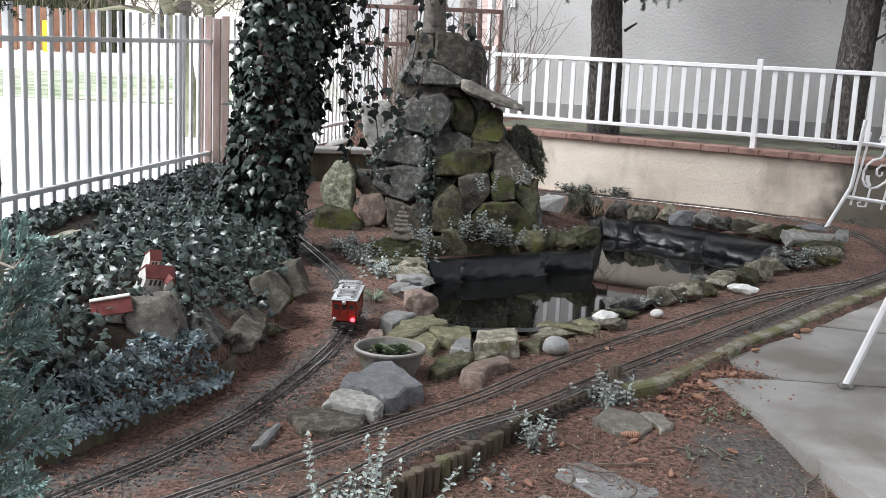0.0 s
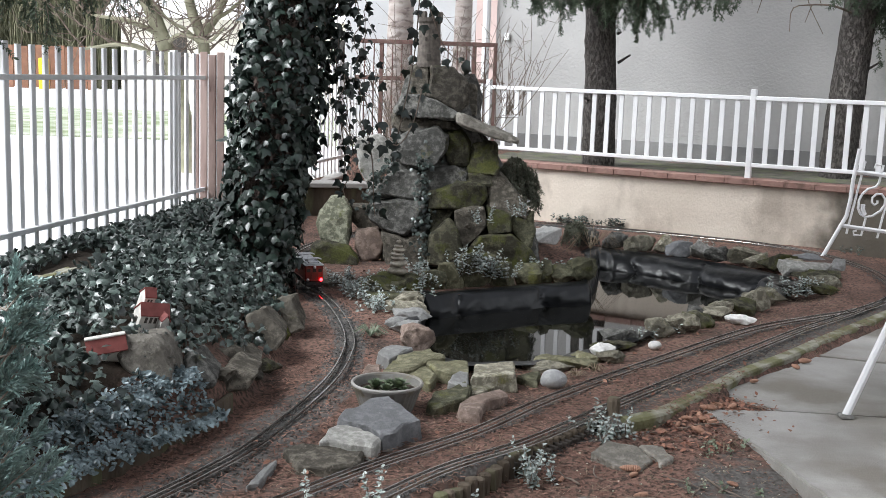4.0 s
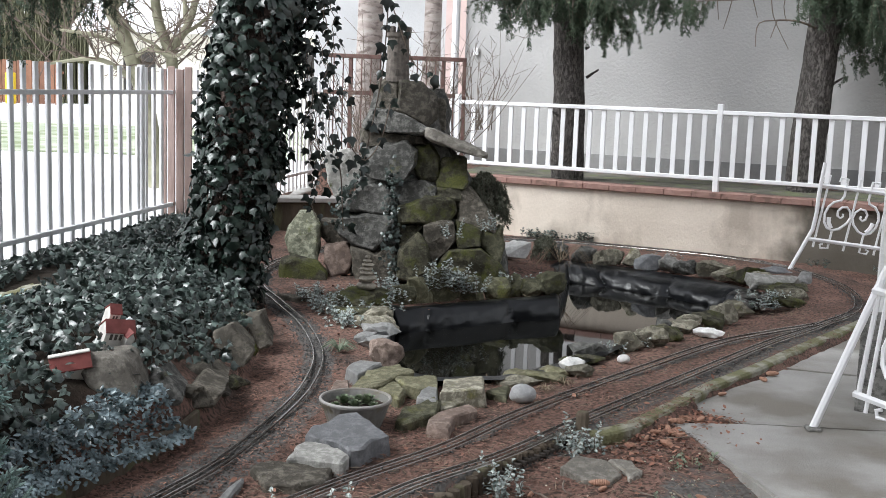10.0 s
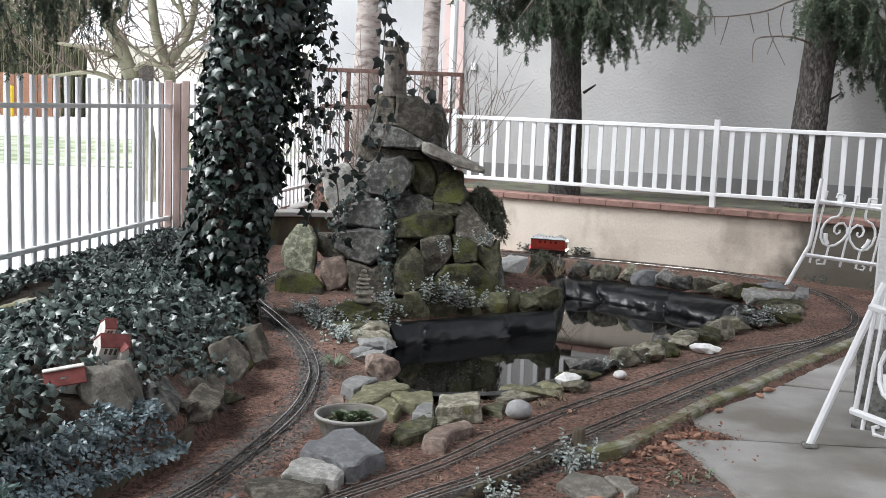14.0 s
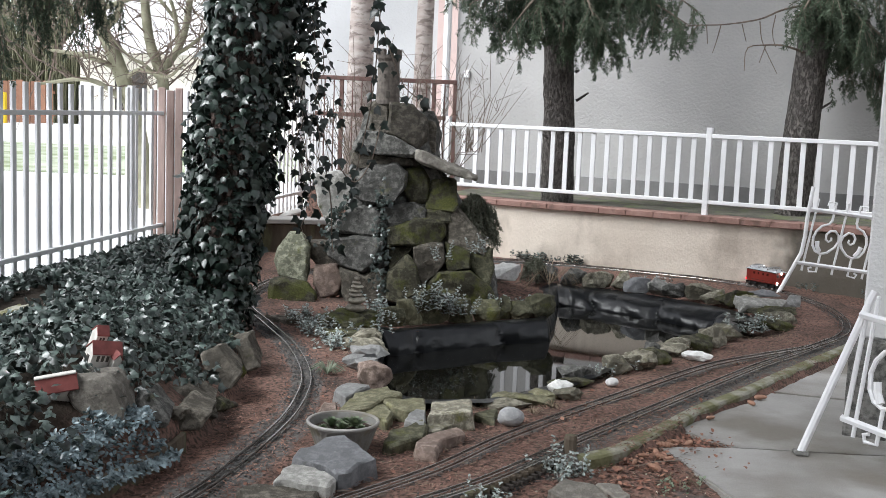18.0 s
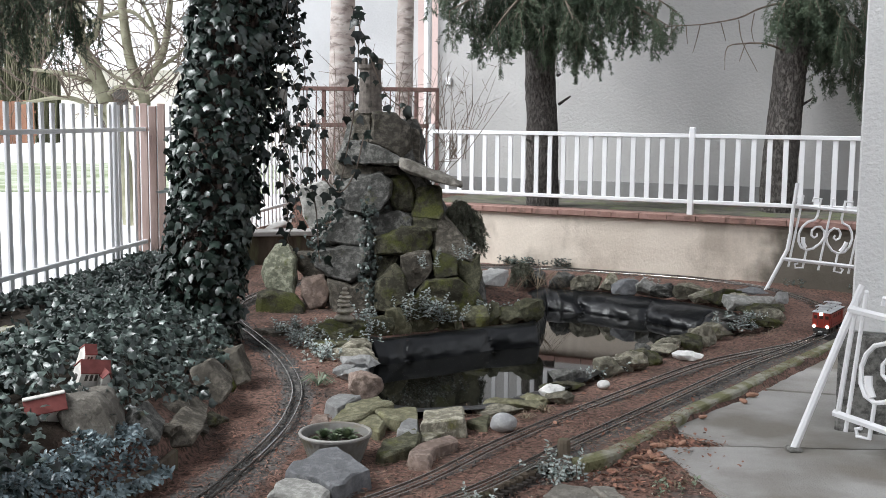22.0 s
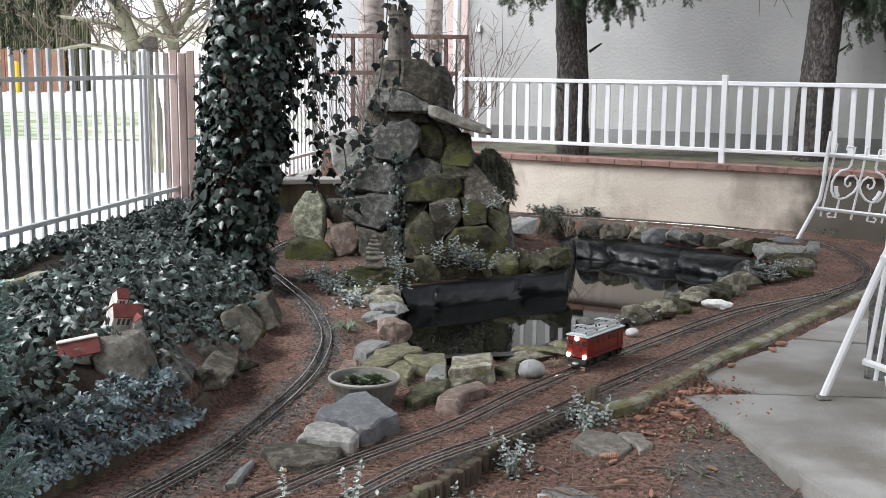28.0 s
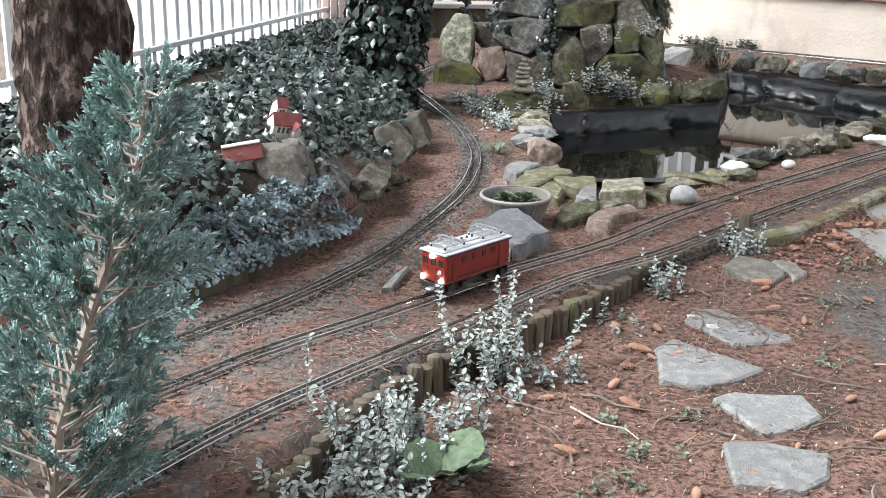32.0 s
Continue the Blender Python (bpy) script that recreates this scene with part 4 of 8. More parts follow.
# ---- locomotive ----
def locomotive():
    """Built with its front along +x, the rails' top at z = 0."""
    root = tagged(empty("locomotive"), "red model electric locomotive with silver roof and pantographs", "model train")
    L, W = 0.310, 0.108
    bm = bmesh.new()
    box(bm, -L / 2, -W / 2, 0.050, L / 2, W / 2, 0.138, bevel=0.005)
    body = part("body", bm, RED_PAINT, root, "glossy red body")
    part("skirt", boxed(-L / 2 - 0.002, -W / 2 - 0.002, 0.046, L / 2 + 0.002, W / 2 + 0.002, 0.052, bevel=0.001), RED_PAINT, root)
    bm = bmesh.new()
    box(bm, -L / 2 - 0.005, -W / 2 - 0.004, 0.138, L / 2 + 0.005, W / 2 + 0.004, 0.143, bevel=0.001)
    box(bm, -L / 2 + 0.004, -W / 2 + 0.012, 0.142, L / 2 - 0.004, W / 2 - 0.012, 0.150, bevel=0.004)
    roof = part("roof", bm, ROOF_PAINT, root, "silver-grey roof")
    for y in (-W / 2 - 0.003, W / 2 + 0.003):
        part("gutter", boxed(-L / 2, y - 0.002, 0.134, L / 2, y + 0.002, 0.139), BLACK, root)
    # windows and doors
    for sx in (-1, 1):
        for y in (-0.034, 0.0, 0.034):
            w = part("window", boxed(sx * (L / 2 + 0.0005) - 0.001, y - 0.010, 0.100, sx * (L / 2 + 0.0005) + 0.001, y + 0.010, 0.120), DARK_GLASS, body)
        part("door", boxed(sx * (L / 2 + 0.0012) - 0.001, -0.0145, 0.05, sx * (L / 2 + 0.0012) + 0.001, 0.0145, 0.094), RED_PAINT, body)
        for y in (-0.04, 0.04):
            part("handrail", tube(bmesh.new(), [(sx * (L / 2 + 0.004), y * 0.5, 0.06), (sx * (L / 2 + 0.004), y * 0.5, 0.095)], 0.001, 6), BLACK, body)
    for sy in (-1, 1):
        for x, w in ((-0.135, 0.013), (-0.07, 0.014), (-0.025, 0.011), (0.025, 0.011), (0.07, 0.014), (0.135, 0.013)):
            part("window", boxed(x - w * 0.75, sy * (W / 2 + 0.0005) - 0.001, 0.103, x + w * 0.75, sy * (W / 2 + 0.0005) + 0.001, 0.122), LOCO_PANE if abs(x) < 0.1 else RED_PAINT, body)
        for x in (-0.112, 0.112):
            part("door", boxed(x - 0.013, sy * (W / 2 + 0.0012) - 0.0012, 0.048, x + 0.013, sy * (W / 2 + 0.0012) + 0.0012, 0.128, bevel=0.0008), RED_PAINT, body)
        part("line", boxed(-L / 2, sy * (W / 2 + 0.0008) - 0.0006, 0.06, L / 2, sy * (W / 2 + 0.0008) + 0.0006, 0.0625), BLACK, body)
    # lamps
    for sx in (-1, 1):
        for y, z in ((-0.040, 0.054), (0.040, 0.054), (0.0, 0.130)):
            bm = bmesh.new()
            bmesh.ops.create_uvsphere(bm, u_segments=12, v_segments=8, radius=0.0098)
            bmesh.ops.transform(bm, matrix=Matrix.Translation((sx * (L / 2 + 0.006), y, z)) @ Matrix.Diagonal((0.8, 1, 1, 1)), verts=bm.verts)
            lit = LAMP_WHITE if sx > 0 else (LAMP_RED if y < 0 else SILVER)
            part("headlight" if sx > 0 else "tail_lamp", bm, lit, root, "round lit lamp" if sx > 0 or y < 0 else "", smooth=True)
    # frame, buffers, wheels
    frame_part = part("underframe", boxed(-L / 2 + 0.01, -0.036, 0.012, L / 2 - 0.01, 0.036, 0.040, bevel=0.002), BLACK, root, "black underframe")
    for sx in (-1, 1):
        part("buffer_beam", boxed(sx * L / 2 - 0.004, -0.047, 0.018, sx * L / 2 + 0.004, 0.047, 0.040, bevel=0.001), BLACK, root)
        part("coupler", boxed(sx * (L / 2 + 0.012) - 0.012, -0.012, 0.016, sx * (L / 2 + 0.012) + 0.012, 0.012, 0.026, bevel=0.003), SILVER if sx > 0 else BLACK, root)
        part("plough", boxed(sx * (L / 2 + 0.004) - 0.002, -0.04, 0.002, sx * (L / 2 + 0.004) + 0.002, 0.04, 0.014), BLACK, root)
        for y in (-0.032, 0.032):
            part("step", boxed(sx * (L / 2 + 0.003) - 0.005, y - 0.008, 0.004, sx * (L / 2 + 0.003) + 0.005, y + 0.008, 0.009), SILVER, root)
    wheel_bm = bmesh.new()
    lathe(wheel_bm, [(0.004, -0.004), (0.0165, -0.004), (0.0165, -0.001), (0.0145, 0.0), (0.0145, 0.004), (0.011, 0.0045), (0.004, 0.003)], 16)
    wheel = mesh_of("wheel", wheel_bm, BLACK)
    for x in (-0.125, -0.06, 0.06, 0.125):
        for sy in (-1, 1):
            share("wheel", wheel, root, pose(x, sy * 0.026, 0.0145, -90 * sy, 0, 0))
        part("axle_box", boxed(x - 0.012, -0.052, 0.014, x + 0.012, -0.040, 0.034, bevel=0.002), BLACK, root)
        part("axle_box", boxed(x - 0.012, 0.040, 0.014, x + 0.012, 0.052, 0.034, bevel=0.002), BLACK, root)
    # pantographs, folded
    for cx, d in ((-0.09, 1), (0.09, -1)):
        pan = part("pantograph", tube(bmesh.new(), [(cx, -0.036, 0.159), (cx, 0.036, 0.159)], 0.0027, 5), SILVER, root, "folded silver pantograph")
        for y in (-0.03, 0.03):
            part("base_bar", tube(bmesh.new(), [(cx - 0.05, y, 0.157), (cx + 0.05, y, 0.157)], 0.0027, 5), SILVER, pan)
            part("arm", tube(bmesh.new(), [(cx - 0.045, y, 0.158), (cx + 0.02 * d, y * 0.8, 0.168), (cx + 0.055 * d, y, 0.163)], 0.0024, 5), SILVER, pan)
            part("arm", tube(bmesh.new(), [(cx + 0.045, y, 0.158), (cx - 0.01 * d, y * 0.8, 0.170)], 0.0024, 5), SILVER, pan)
        for x in (-0.045, 0.045):
            part("cross_bar", tube(bmesh.new(), [(cx + x, -0.036, 0.159), (cx + x, 0.036, 0.159)], 0.0027, 5), SILVER, pan)
            for y in (-0.03, 0.03):
                part("insulator", tube(bmesh.new(), [(cx + x, y, 0.149), (cx + x, y, 0.157)], 0.004, 6), BLACK, pan)
        for x in (-0.012, 0.012):
            part("bow", tube(bmesh.new(), [(cx + x, -0.055, 0.168), (cx + x, -0.035, 0.174), (cx + x, 0.035, 0.174), (cx + x, 0.055, 0.168)], 0.003, 5), SILVER, pan)
    part("roof_walk", boxed(-0.04, -0.02, 0.150, 0.04, 0.02, 0.155, bevel=0.001), ROOF_PAINT, root)
    for x in (-0.025, 0.0, 0.025):
        part("insulator", tube(bmesh.new(), [(x, 0, 0.153), (x, 0, 0.163)], 0.004, 8), TOY_DARK, root)
    return root


loco = locomotive()
# seconds, metres along the loop of the locomotive's middle
RUN = [(0, 3.38), (1, 3.80), (2, 4.25), (3, 4.69), (4, 5.17), (4.5, 5.41), (13, 9.44), (13.5, 9.63), (14, 9.87), (14.5, 10.17), (16.5, 11.18), (17, 11.43), (18, 11.9), (19, 12.37), (20, 12.94), (21, 13.48), (22, 13.96), (23, 14.42), (24, 14.87), (25, 15.34), (28, 16.73), (29, 17.21), (30, 17.69), (31, 18.13), (32, 18.55)]


# ---- stones ----
def rock(x, y, z, sx, sy, sz, mat, seed, label, cuts=9):
    """A loose stone of that size, with its middle at x, y, z."""
    ob = obj("rock" if max(sx, sy) > 0.16 else "stone", rock_bm(seed, sx, sy, sz, cuts=cuts, level=3, rough=0.06), mat, smooth=False)
    ob.matrix_basis = pose(x, y, z, 0, 0, random.Random(seed).uniform(-14, 14))
    group = "stones round the pond" if y > 4.4 else "garden stones"
    return tagged(ob, label, "stone", group)


ROCKERY = tagged(empty("rockery", pose(0.002, -0.016, -0.125) @ Matrix.Scale(1.095, 4)), "tall mossy rockery of stacked grey boulders beside the pond", "rockery")


def worn(bm, seed, rough, grain=0.055):
    """Rounds the edges of a block of stone and roughens its faces."""
    shift = Vector((seed * 1.7, seed * 0.9, seed * 2.3))
    bmesh.ops.recalc_face_normals(bm, faces=bm.faces)
    bmesh.ops.bevel(bm, geom=bm.edges[:], offset=0.007, segments=1, affect="EDGES")
    bmesh.ops.triangulate(bm, faces=bm.faces[:])
    for limit in (0.2, 0.1, grain):
        bmesh.ops.subdivide_edges(bm, edges=[e for e in bm.edges if e.calc_length() > limit], cuts=1, use_grid_fill=True)
        bmesh.ops.triangulate(bm, faces=bm.faces[:])
    bm.normal_update()
    for v in bm.verts:
        p = v.co
        step = round(3.0 * noise.noise(p * 5.5 + shift)) / 3.0
        v.co = p + v.normal * rough * (1.0 * step + 0.6 * noise.noise(p * 7 + shift) + 0.8 * noise.noise(p * 19 + shift) - 1.2 * max(0.0, abs(noise.noise(p * 9 - shift)) - 0.25) + 0.4 * noise.noise(p * 45 + shift))
    for f in bm.faces:
        f.smooth = True
    bm.normal_update()
    for e in bm.edges:
        if len(e.link_faces) == 2 and e.calc_face_angle(0) > radians(24):
            e.smooth = False
    return bm


def upright_block(points, y, lean, depth, seed, swell=0.06):
    """A block of stone with that outline (x, z) on a wall through y that leans back; its front is broken flat. Gives mesh and middle."""
    rnd = random.Random(seed)
    cx, cz = sum(p[0] for p in points) / len(points), sum(p[1] for p in points) / len(points)
    tx, tz = rnd.uniform(-0.24, 0.24), rnd.uniform(-0.2, 0.24)
    size = min(1.0, (max(p[0] for p in points) - min(p[0] for p in points)) / 0.25)
    bm = bmesh.new()

    def ring(scale, push, jitter):
        made = []
        for px, pz in points:
            qx, qz = (px - cx) * scale + rnd.uniform(-1, 1) * jitter, (pz - cz) * scale + rnd.uniform(-1, 1) * jitter
            made.append(bm.verts.new((qx, lean * qz + tx * qx + tz * qz + push + rnd.uniform(-1, 1) * jitter, qz)))
        return made
    rings = [ring(0.93, -0.30 * swell * size, 0.014 * size), ring(1.06, 0.42 * swell * size, 0.0), ring(0.85, depth, 0.0)]
    for a, b in zip(rings, rings[1:]):
        for k in range(len(a)):
            bm.faces.new((a[k], b[k], b[(k + 1) % len(a)], a[(k + 1) % len(a)]))
    bm.faces.new(rings[0])
    bm.faces.new(rings[-1][::-1])
    bmesh.ops.dissolve_limit(bm, angle_limit=radians(9), verts=bm.verts[:], edges=bm.edges[:])
    return worn(bm, seed, 0.011, 0.03), (cx, y + lean * cz, cz)


def face_stone(points, y, lean, depth, mat, seed, label=""):
    bm, c = upright_block(points, y, lean, depth, seed)
    part("slab" if label else "boulder", bm, mat, ROCKERY, label).matrix_basis = pose(*c)


def bank_stone(points, y, lean, depth, mat, seed, label):
    bm, c = upright_block(points, y, lean, depth, seed)
    ob = obj("rock", bm, mat)
    ob.matrix_basis = pose(*c)
    tagged(ob, label, "stone", "stones on the ivy bank")


def slab_rock(points, top, thick, mat, seed, label, tilt=None):
    """A flat-topped stone with that outline (x, y), its top at that height."""
    rnd = random.Random(seed)
    cx, cy = sum(p[0] for p in points) / len(points), sum(p[1] for p in points) / len(points)
    tx, ty = tilt or (rnd.uniform(-0.07, 0.07), rnd.uniform(-0.03, 0.08))
    bm = bmesh.new()
    hi = [bm.verts.new((px - cx, py - cy, tx * (px - cx) + ty * (py - cy))) for px, py in points]
    lo = [bm.verts.new(((px - cx) * 1.07, (py - cy) * 1.07, -thick - 0.03)) for px, py in points]
    bm.faces.new(hi)
    bm.faces.new(lo[::-1])
    for k in range(len(hi)):
        bm.faces.new((hi[k], lo[k], lo[(k + 1) % len(hi)], hi[(k + 1) % len(hi)]))
    ob = obj("rock", worn(bm, seed, 0.009, 0.028), mat)
    ob.matrix_basis = pose(cx, cy, top)
    tagged(ob, label, "stone", "stones round the pond" if cy > 4.3 else "garden stones")


# stones along the front of the pond
rock(-0.192, 5.324, 0.056, 0.175, 0.122, 0.188, STONE_RUST, 3, "angular brownish stone beside the pond")
rock(-0.293, 5.741, 0.023, 0.210, 0.189, 0.075, STONE_GREY, 5, "flat grey stone by the pond")
rock(-0.257, 6.082, 0.020, 0.225, 0.180, 0.066, STONE_GREY, 6, "flat grey layered stone")
rock(0.490, 5.200, 0.016, 0.304, 0.122, 0.053, STONE_LICHEN, 14, "long flat mossy slab at the pond")
rock(0.705, 5.278, 0.022, 0.159, 0.080, 0.074, STONE_TAN, 15, "flat tan stone by the pond")
rock(0.753, 5.568, 0.016, 0.243, 0.097, 0.054, STONE_MOSS, 16, "flat dark stone by the pond")
rock(0.807, 5.758, 0.031, 0.194, 0.097, 0.102, STONE_DARK, 17, "dark layered stone at the pond edge")
rock(1.045, 5.915, 0.035, 0.173, 0.104, 0.116, STONE_TAN, 18, "tan mossy stone by the pond")
rock(1.197, 6.026, 0.037, 0.183, 0.110, 0.122, STONE_TAN, 19, "rough tan stone by the pond")
rock(0.407, 4.856, 0.027, 0.124, 0.099, 0.090, PEBBLE, 22, "smooth round pale grey pebble beside the track", cuts=2)
rock(0.680, 5.349, 0.041, 0.126, 0.088, 0.070, STONE_WHITE, 23, "rough white quartz stone")
rock(0.971, 5.611, 0.013, 0.068, 0.055, 0.045, STONE_WHITE, 24, "small white pebble by the pond", cuts=2)
rock(1.563, 6.284, 0.018, 0.187, 0.093, 0.059, STONE_WHITE, 25, "flat white stone beside the track")
rock(1.740, 6.689, 0.045, 0.192, 0.115, 0.149, STONE_TAN, 26, "triangular tan stone by the pond")
rock(1.488, 6.503, 0.029, 0.182, 0.109, 0.097, STONE_TAN, 27, "tan stone at the pond edge")
rock(1.335, 6.361, 0.027, 0.129, 0.090, 0.089, STONE_DARK, 28, "dark stone at the pond edge")
rock(1.12, 6.04, 0.03, 0.22, 0.14, 0.12, STONE_TAN, 46, "lumpy tan stone by the pond")
rock(1.30, 6.20, 0.02, 0.20, 0.13, 0.10, STONE_MOSS, 47, "mossy stone by the pond")
rock(1.44, 6.38, 0.02, 0.18, 0.12, 0.09, STONE_TAN, 48, "rough tan stone at the pond edge")
rock(1.62, 6.56, 0.03, 0.20, 0.13, 0.11, STONE_MOSS, 49, "mossy stone at the pond edge")
rock(1.88, 6.92, 0.03, 0.22, 0.14, 0.11, STONE_TAN, 52, "tan stone at the pond edge")
rock(0.40, 5.12, 0.01, 0.26, 0.14, 0.06, STONE_TAN, 53, "long flat tan slab at the pond")
rock(0.58, 5.30, 0.01, 0.24, 0.13, 0.06, STONE_LICHEN, 54, "long flat mossy slab at the pond edge")
# stones along the back of the pond
for k, (x, y, z, sx, sy, sz, mat) in enumerate((
        (1.05, 9.32, 0.0, 0.19, 0.13, 0.125, STONE_DARK), (1.24, 9.22, 0.0, 0.20, 0.13, 0.12, STONE_DARK), (1.43, 9.12, 0.0, 0.22, 0.15, 0.115, STONE_TAN), (1.61, 9.06, 0.005, 0.16, 0.12, 0.14, STONE_TAN),
        (1.71, 8.90, -0.005, 0.20, 0.13, 0.115, STONE_BLUE), (1.87, 8.84, 0.0, 0.15, 0.11, 0.135, STONE_PALE), (1.98, 8.72, -0.005, 0.18, 0.12, 0.11, STONE_DARK), (2.17, 8.68, 0.0, 0.25, 0.16, 0.11, STONE_TAN),
        (2.22, 8.54, 0.0, 0.185, 0.12, 0.125, STONE_TAN), (2.36, 8.46, 0.0, 0.26, 0.17, 0.13, STONE_MOSS), (2.46, 8.30, 0.0, 0.169, 0.109, 0.083, STONE_TAN), (2.46, 8.12, 0.005, 0.330, 0.214, 0.102, STONE_PALE),
        (2.66, 8.70, 0.0, 0.233, 0.151, 0.064, STONE_BLUE), (2.74, 8.26, 0.01, 0.097, 0.080, 0.090, STONE_GREY), (2.52, 7.97, -0.01, 0.343, 0.222, 0.068, STONE_MOSS), (2.47, 7.62, 0.0, 0.216, 0.140, 0.075, STONE_TAN),
        (2.34, 7.35, 0.0, 0.220, 0.143, 0.066, STONE_MOSS), (2.15, 7.40, 0.0, 0.214, 0.139, 0.083, STONE_DARK))):
    look_of = {STONE_DARK: "dark", STONE_TAN: "tan", STONE_BLUE: "blue-grey", STONE_PALE: "pale", STONE_MOSS: "mossy", STONE_GREY: "grey"}[mat]
    rock(x, y, z + 0.01, sx * 1.22, sy * 1.1, sz * 1.2, mat, 29 + k, look_of + " flat stone that holds the pond liner", cuts=6)
# boulders by the planter and in the yard
# stones at the foot of the rockery
rock(-0.18, 7.236, -0.018, 0.201, 0.161, 0.16, STONE_OLIVE, 94, "mossy stone at the foot of the rockery")
rock(-0.071, 7.317, -0.001, 0.187, 0.149, 0.213, STONE_LICHEN, 95, "flat tan stone at the foot of the rockery")
rock(0.076, 7.392, 0.018, 0.254, 0.203, 0.294, STONE_OLIVE, 96, "mossy stone at the foot of the rockery")
rock(0.278, 7.514, -0.003, 0.191, 0.154, 0.207, STONE_OLIVE, 97, "mossy stone at the foot of the rockery")
rock(0.447, 7.615, -0.009, 0.203, 0.162, 0.178, STONE_OLIVE, 98, "mossy stone at the foot of the rockery")
rock(0.564, 7.688, -0.008, 0.137, 0.109, 0.183, STONE_OLIVE, 99, "dark stone at the foot of the rockery")
rock(0.693, 7.706, -0.013, 0.199, 0.159, 0.162, STONE_OLIVE, 100, "mossy stone at the foot of the rockery")
rock(0.832, 7.745, 0.003, 0.207, 0.165, 0.224, STONE_OLIVE, 101, "mossy stone at the foot of the rockery")
rock(-0.453, 6.821, 0.028, 0.302, 0.242, 0.092, STONE_MOSS, 102, "mossy stone at the foot of the rockery")
rock(-0.311, 6.486, 0.025, 0.218, 0.174, 0.083, STONE_TAN, 103, "flat tan stone at the foot of the rockery")
rock(-0.254, 6.193, 0.024, 0.199, 0.159, 0.079, STONE_TAN, 104, "flat tan stone at the foot of the rockery")
rock(-0.325, 5.856, 0.020, 0.131, 0.105, 0.068, STONE_GREY, 105, "grey stone at the foot of the rockery")
rock(0.68, 9.06, 0.050, 0.26, 0.168, 0.15, STONE_WHITE, 106, "pale stone behind the rockery")
# blocks of the rockery, from the top down
face_stone([(-0.395, 1.333), (-0.337, 1.361), (-0.24, 1.346), (-0.249, 1.199), (-0.261, 1.152), (-0.394, 1.158), (-0.368, 1.239)], 7.20, 0.33, 0.24, STONE_BROWN, 301)
face_stone([(-0.239, 1.346), (-0.094, 1.329), (0.008, 1.259), (0.005, 1.118), (-0.04, 1.055), (-0.122, 1.088), (-0.253, 1.152), (-0.242, 1.236)], 7.18, 0.33, 0.28, STONE_BROWN, 302)
face_stone([(0.009, 1.244), (0.058, 1.238), (0.071, 1.172), (0.068, 1.032), (0.0, 1.044)], 7.30, 0.33, 0.24, STONE_BROWN, 303)
face_stone([(-0.466, 1.079), (-0.415, 1.159), (-0.287, 1.156), (-0.121, 1.09), (-0.04, 1.047), (-0.064, 1.003), (-0.19, 1.002), (-0.318, 1.023), (-0.46, 1.036)], 7.10, 0.33, 0.34, STONE_DARK, 304)
face_stone([(-0.477, 1.025), (-0.322, 1.015), (-0.071, 0.991), (-0.055, 0.934), (-0.246, 0.946), (-0.428, 0.922), (-0.466, 0.946)], 7.20, 0.33, 0.30, STONE_BROWN, 305)
face_stone([(-0.454, 0.801), (-0.422, 0.891), (-0.316, 0.947), (-0.171, 0.959), (-0.115, 0.901), (-0.111, 0.812), (-0.181, 0.732), (-0.27, 0.701), (-0.396, 0.715), (-0.445, 0.748)], 7.12, 0.33, 0.30, STONE_DARK, 306)
face_stone([(-0.116, 0.922), (-0.026, 0.947), (0.039, 0.867), (0.026, 0.724), (-0.09, 0.709), (-0.13, 0.808)], 7.18, 0.33, 0.24, STONE_MOSS, 307)
face_stone([(0.039, 0.873), (0.197, 0.853), (0.223, 0.711), (0.202, 0.668), (0.027, 0.669)], 7.20, 0.33, 0.30, STONE_MOSS, 308)
face_stone([(-0.601, 0.513), (-0.45, 0.676), (-0.306, 0.688), (-0.24, 0.578), (-0.291, 0.496), (-0.442, 0.508)], 7.14, 0.33, 0.30, STONE_DARK, 309)
face_stone([(-0.264, 0.689), (-0.072, 0.713), (0.027, 0.671), (0.011, 0.607), (-0.201, 0.55), (-0.254, 0.619)], 7.18, 0.33, 0.24, STONE_DARK, 310)
face_stone([(-0.21, 0.556), (0.004, 0.619), (0.141, 0.61), (0.154, 0.523), (0.106, 0.462), (-0.209, 0.448)], 7.12, 0.33, 0.24, STONE_MOSS, 311)
face_stone([(0.027, 0.678), (0.209, 0.677), (0.175, 0.598), (0.011, 0.61)], 7.18, 0.33, 0.24, STONE_MOSS, 312)
face_stone([(0.173, 0.658), (0.238, 0.678), (0.313, 0.609), (0.395, 0.513), (0.405, 0.402), (0.317, 0.427), (0.179, 0.471), (0.154, 0.562)], 7.18, 0.33, 0.24, STONE_BROWN, 313)
face_stone([(-0.597, 0.474), (-0.405, 0.505), (-0.246, 0.478), (-0.284, 0.359), (-0.359, 0.281), (-0.503, 0.304), (-0.585, 0.377)], 7.12, 0.33, 0.24, STONE_DARK, 314)
face_stone([(-0.26, 0.542), (-0.209, 0.544), (-0.207, 0.304), (-0.257, 0.282), (-0.288, 0.337), (-0.25, 0.458)], 7.24, 0.33, 0.24, STONE_BROWN, 315)
face_stone([(-0.209, 0.443), (-0.052, 0.448), (-0.085, 0.384), (-0.203, 0.283)], 7.14, 0.33, 0.24, STONE_MOSS, 316)
face_stone([(-0.201, 0.125), (-0.201, 0.295), (-0.085, 0.401), (-0.033, 0.334), (0.008, 0.172), (-0.103, 0.118)], 7.06, 0.33, 0.24, STONE_MOSS, 317)
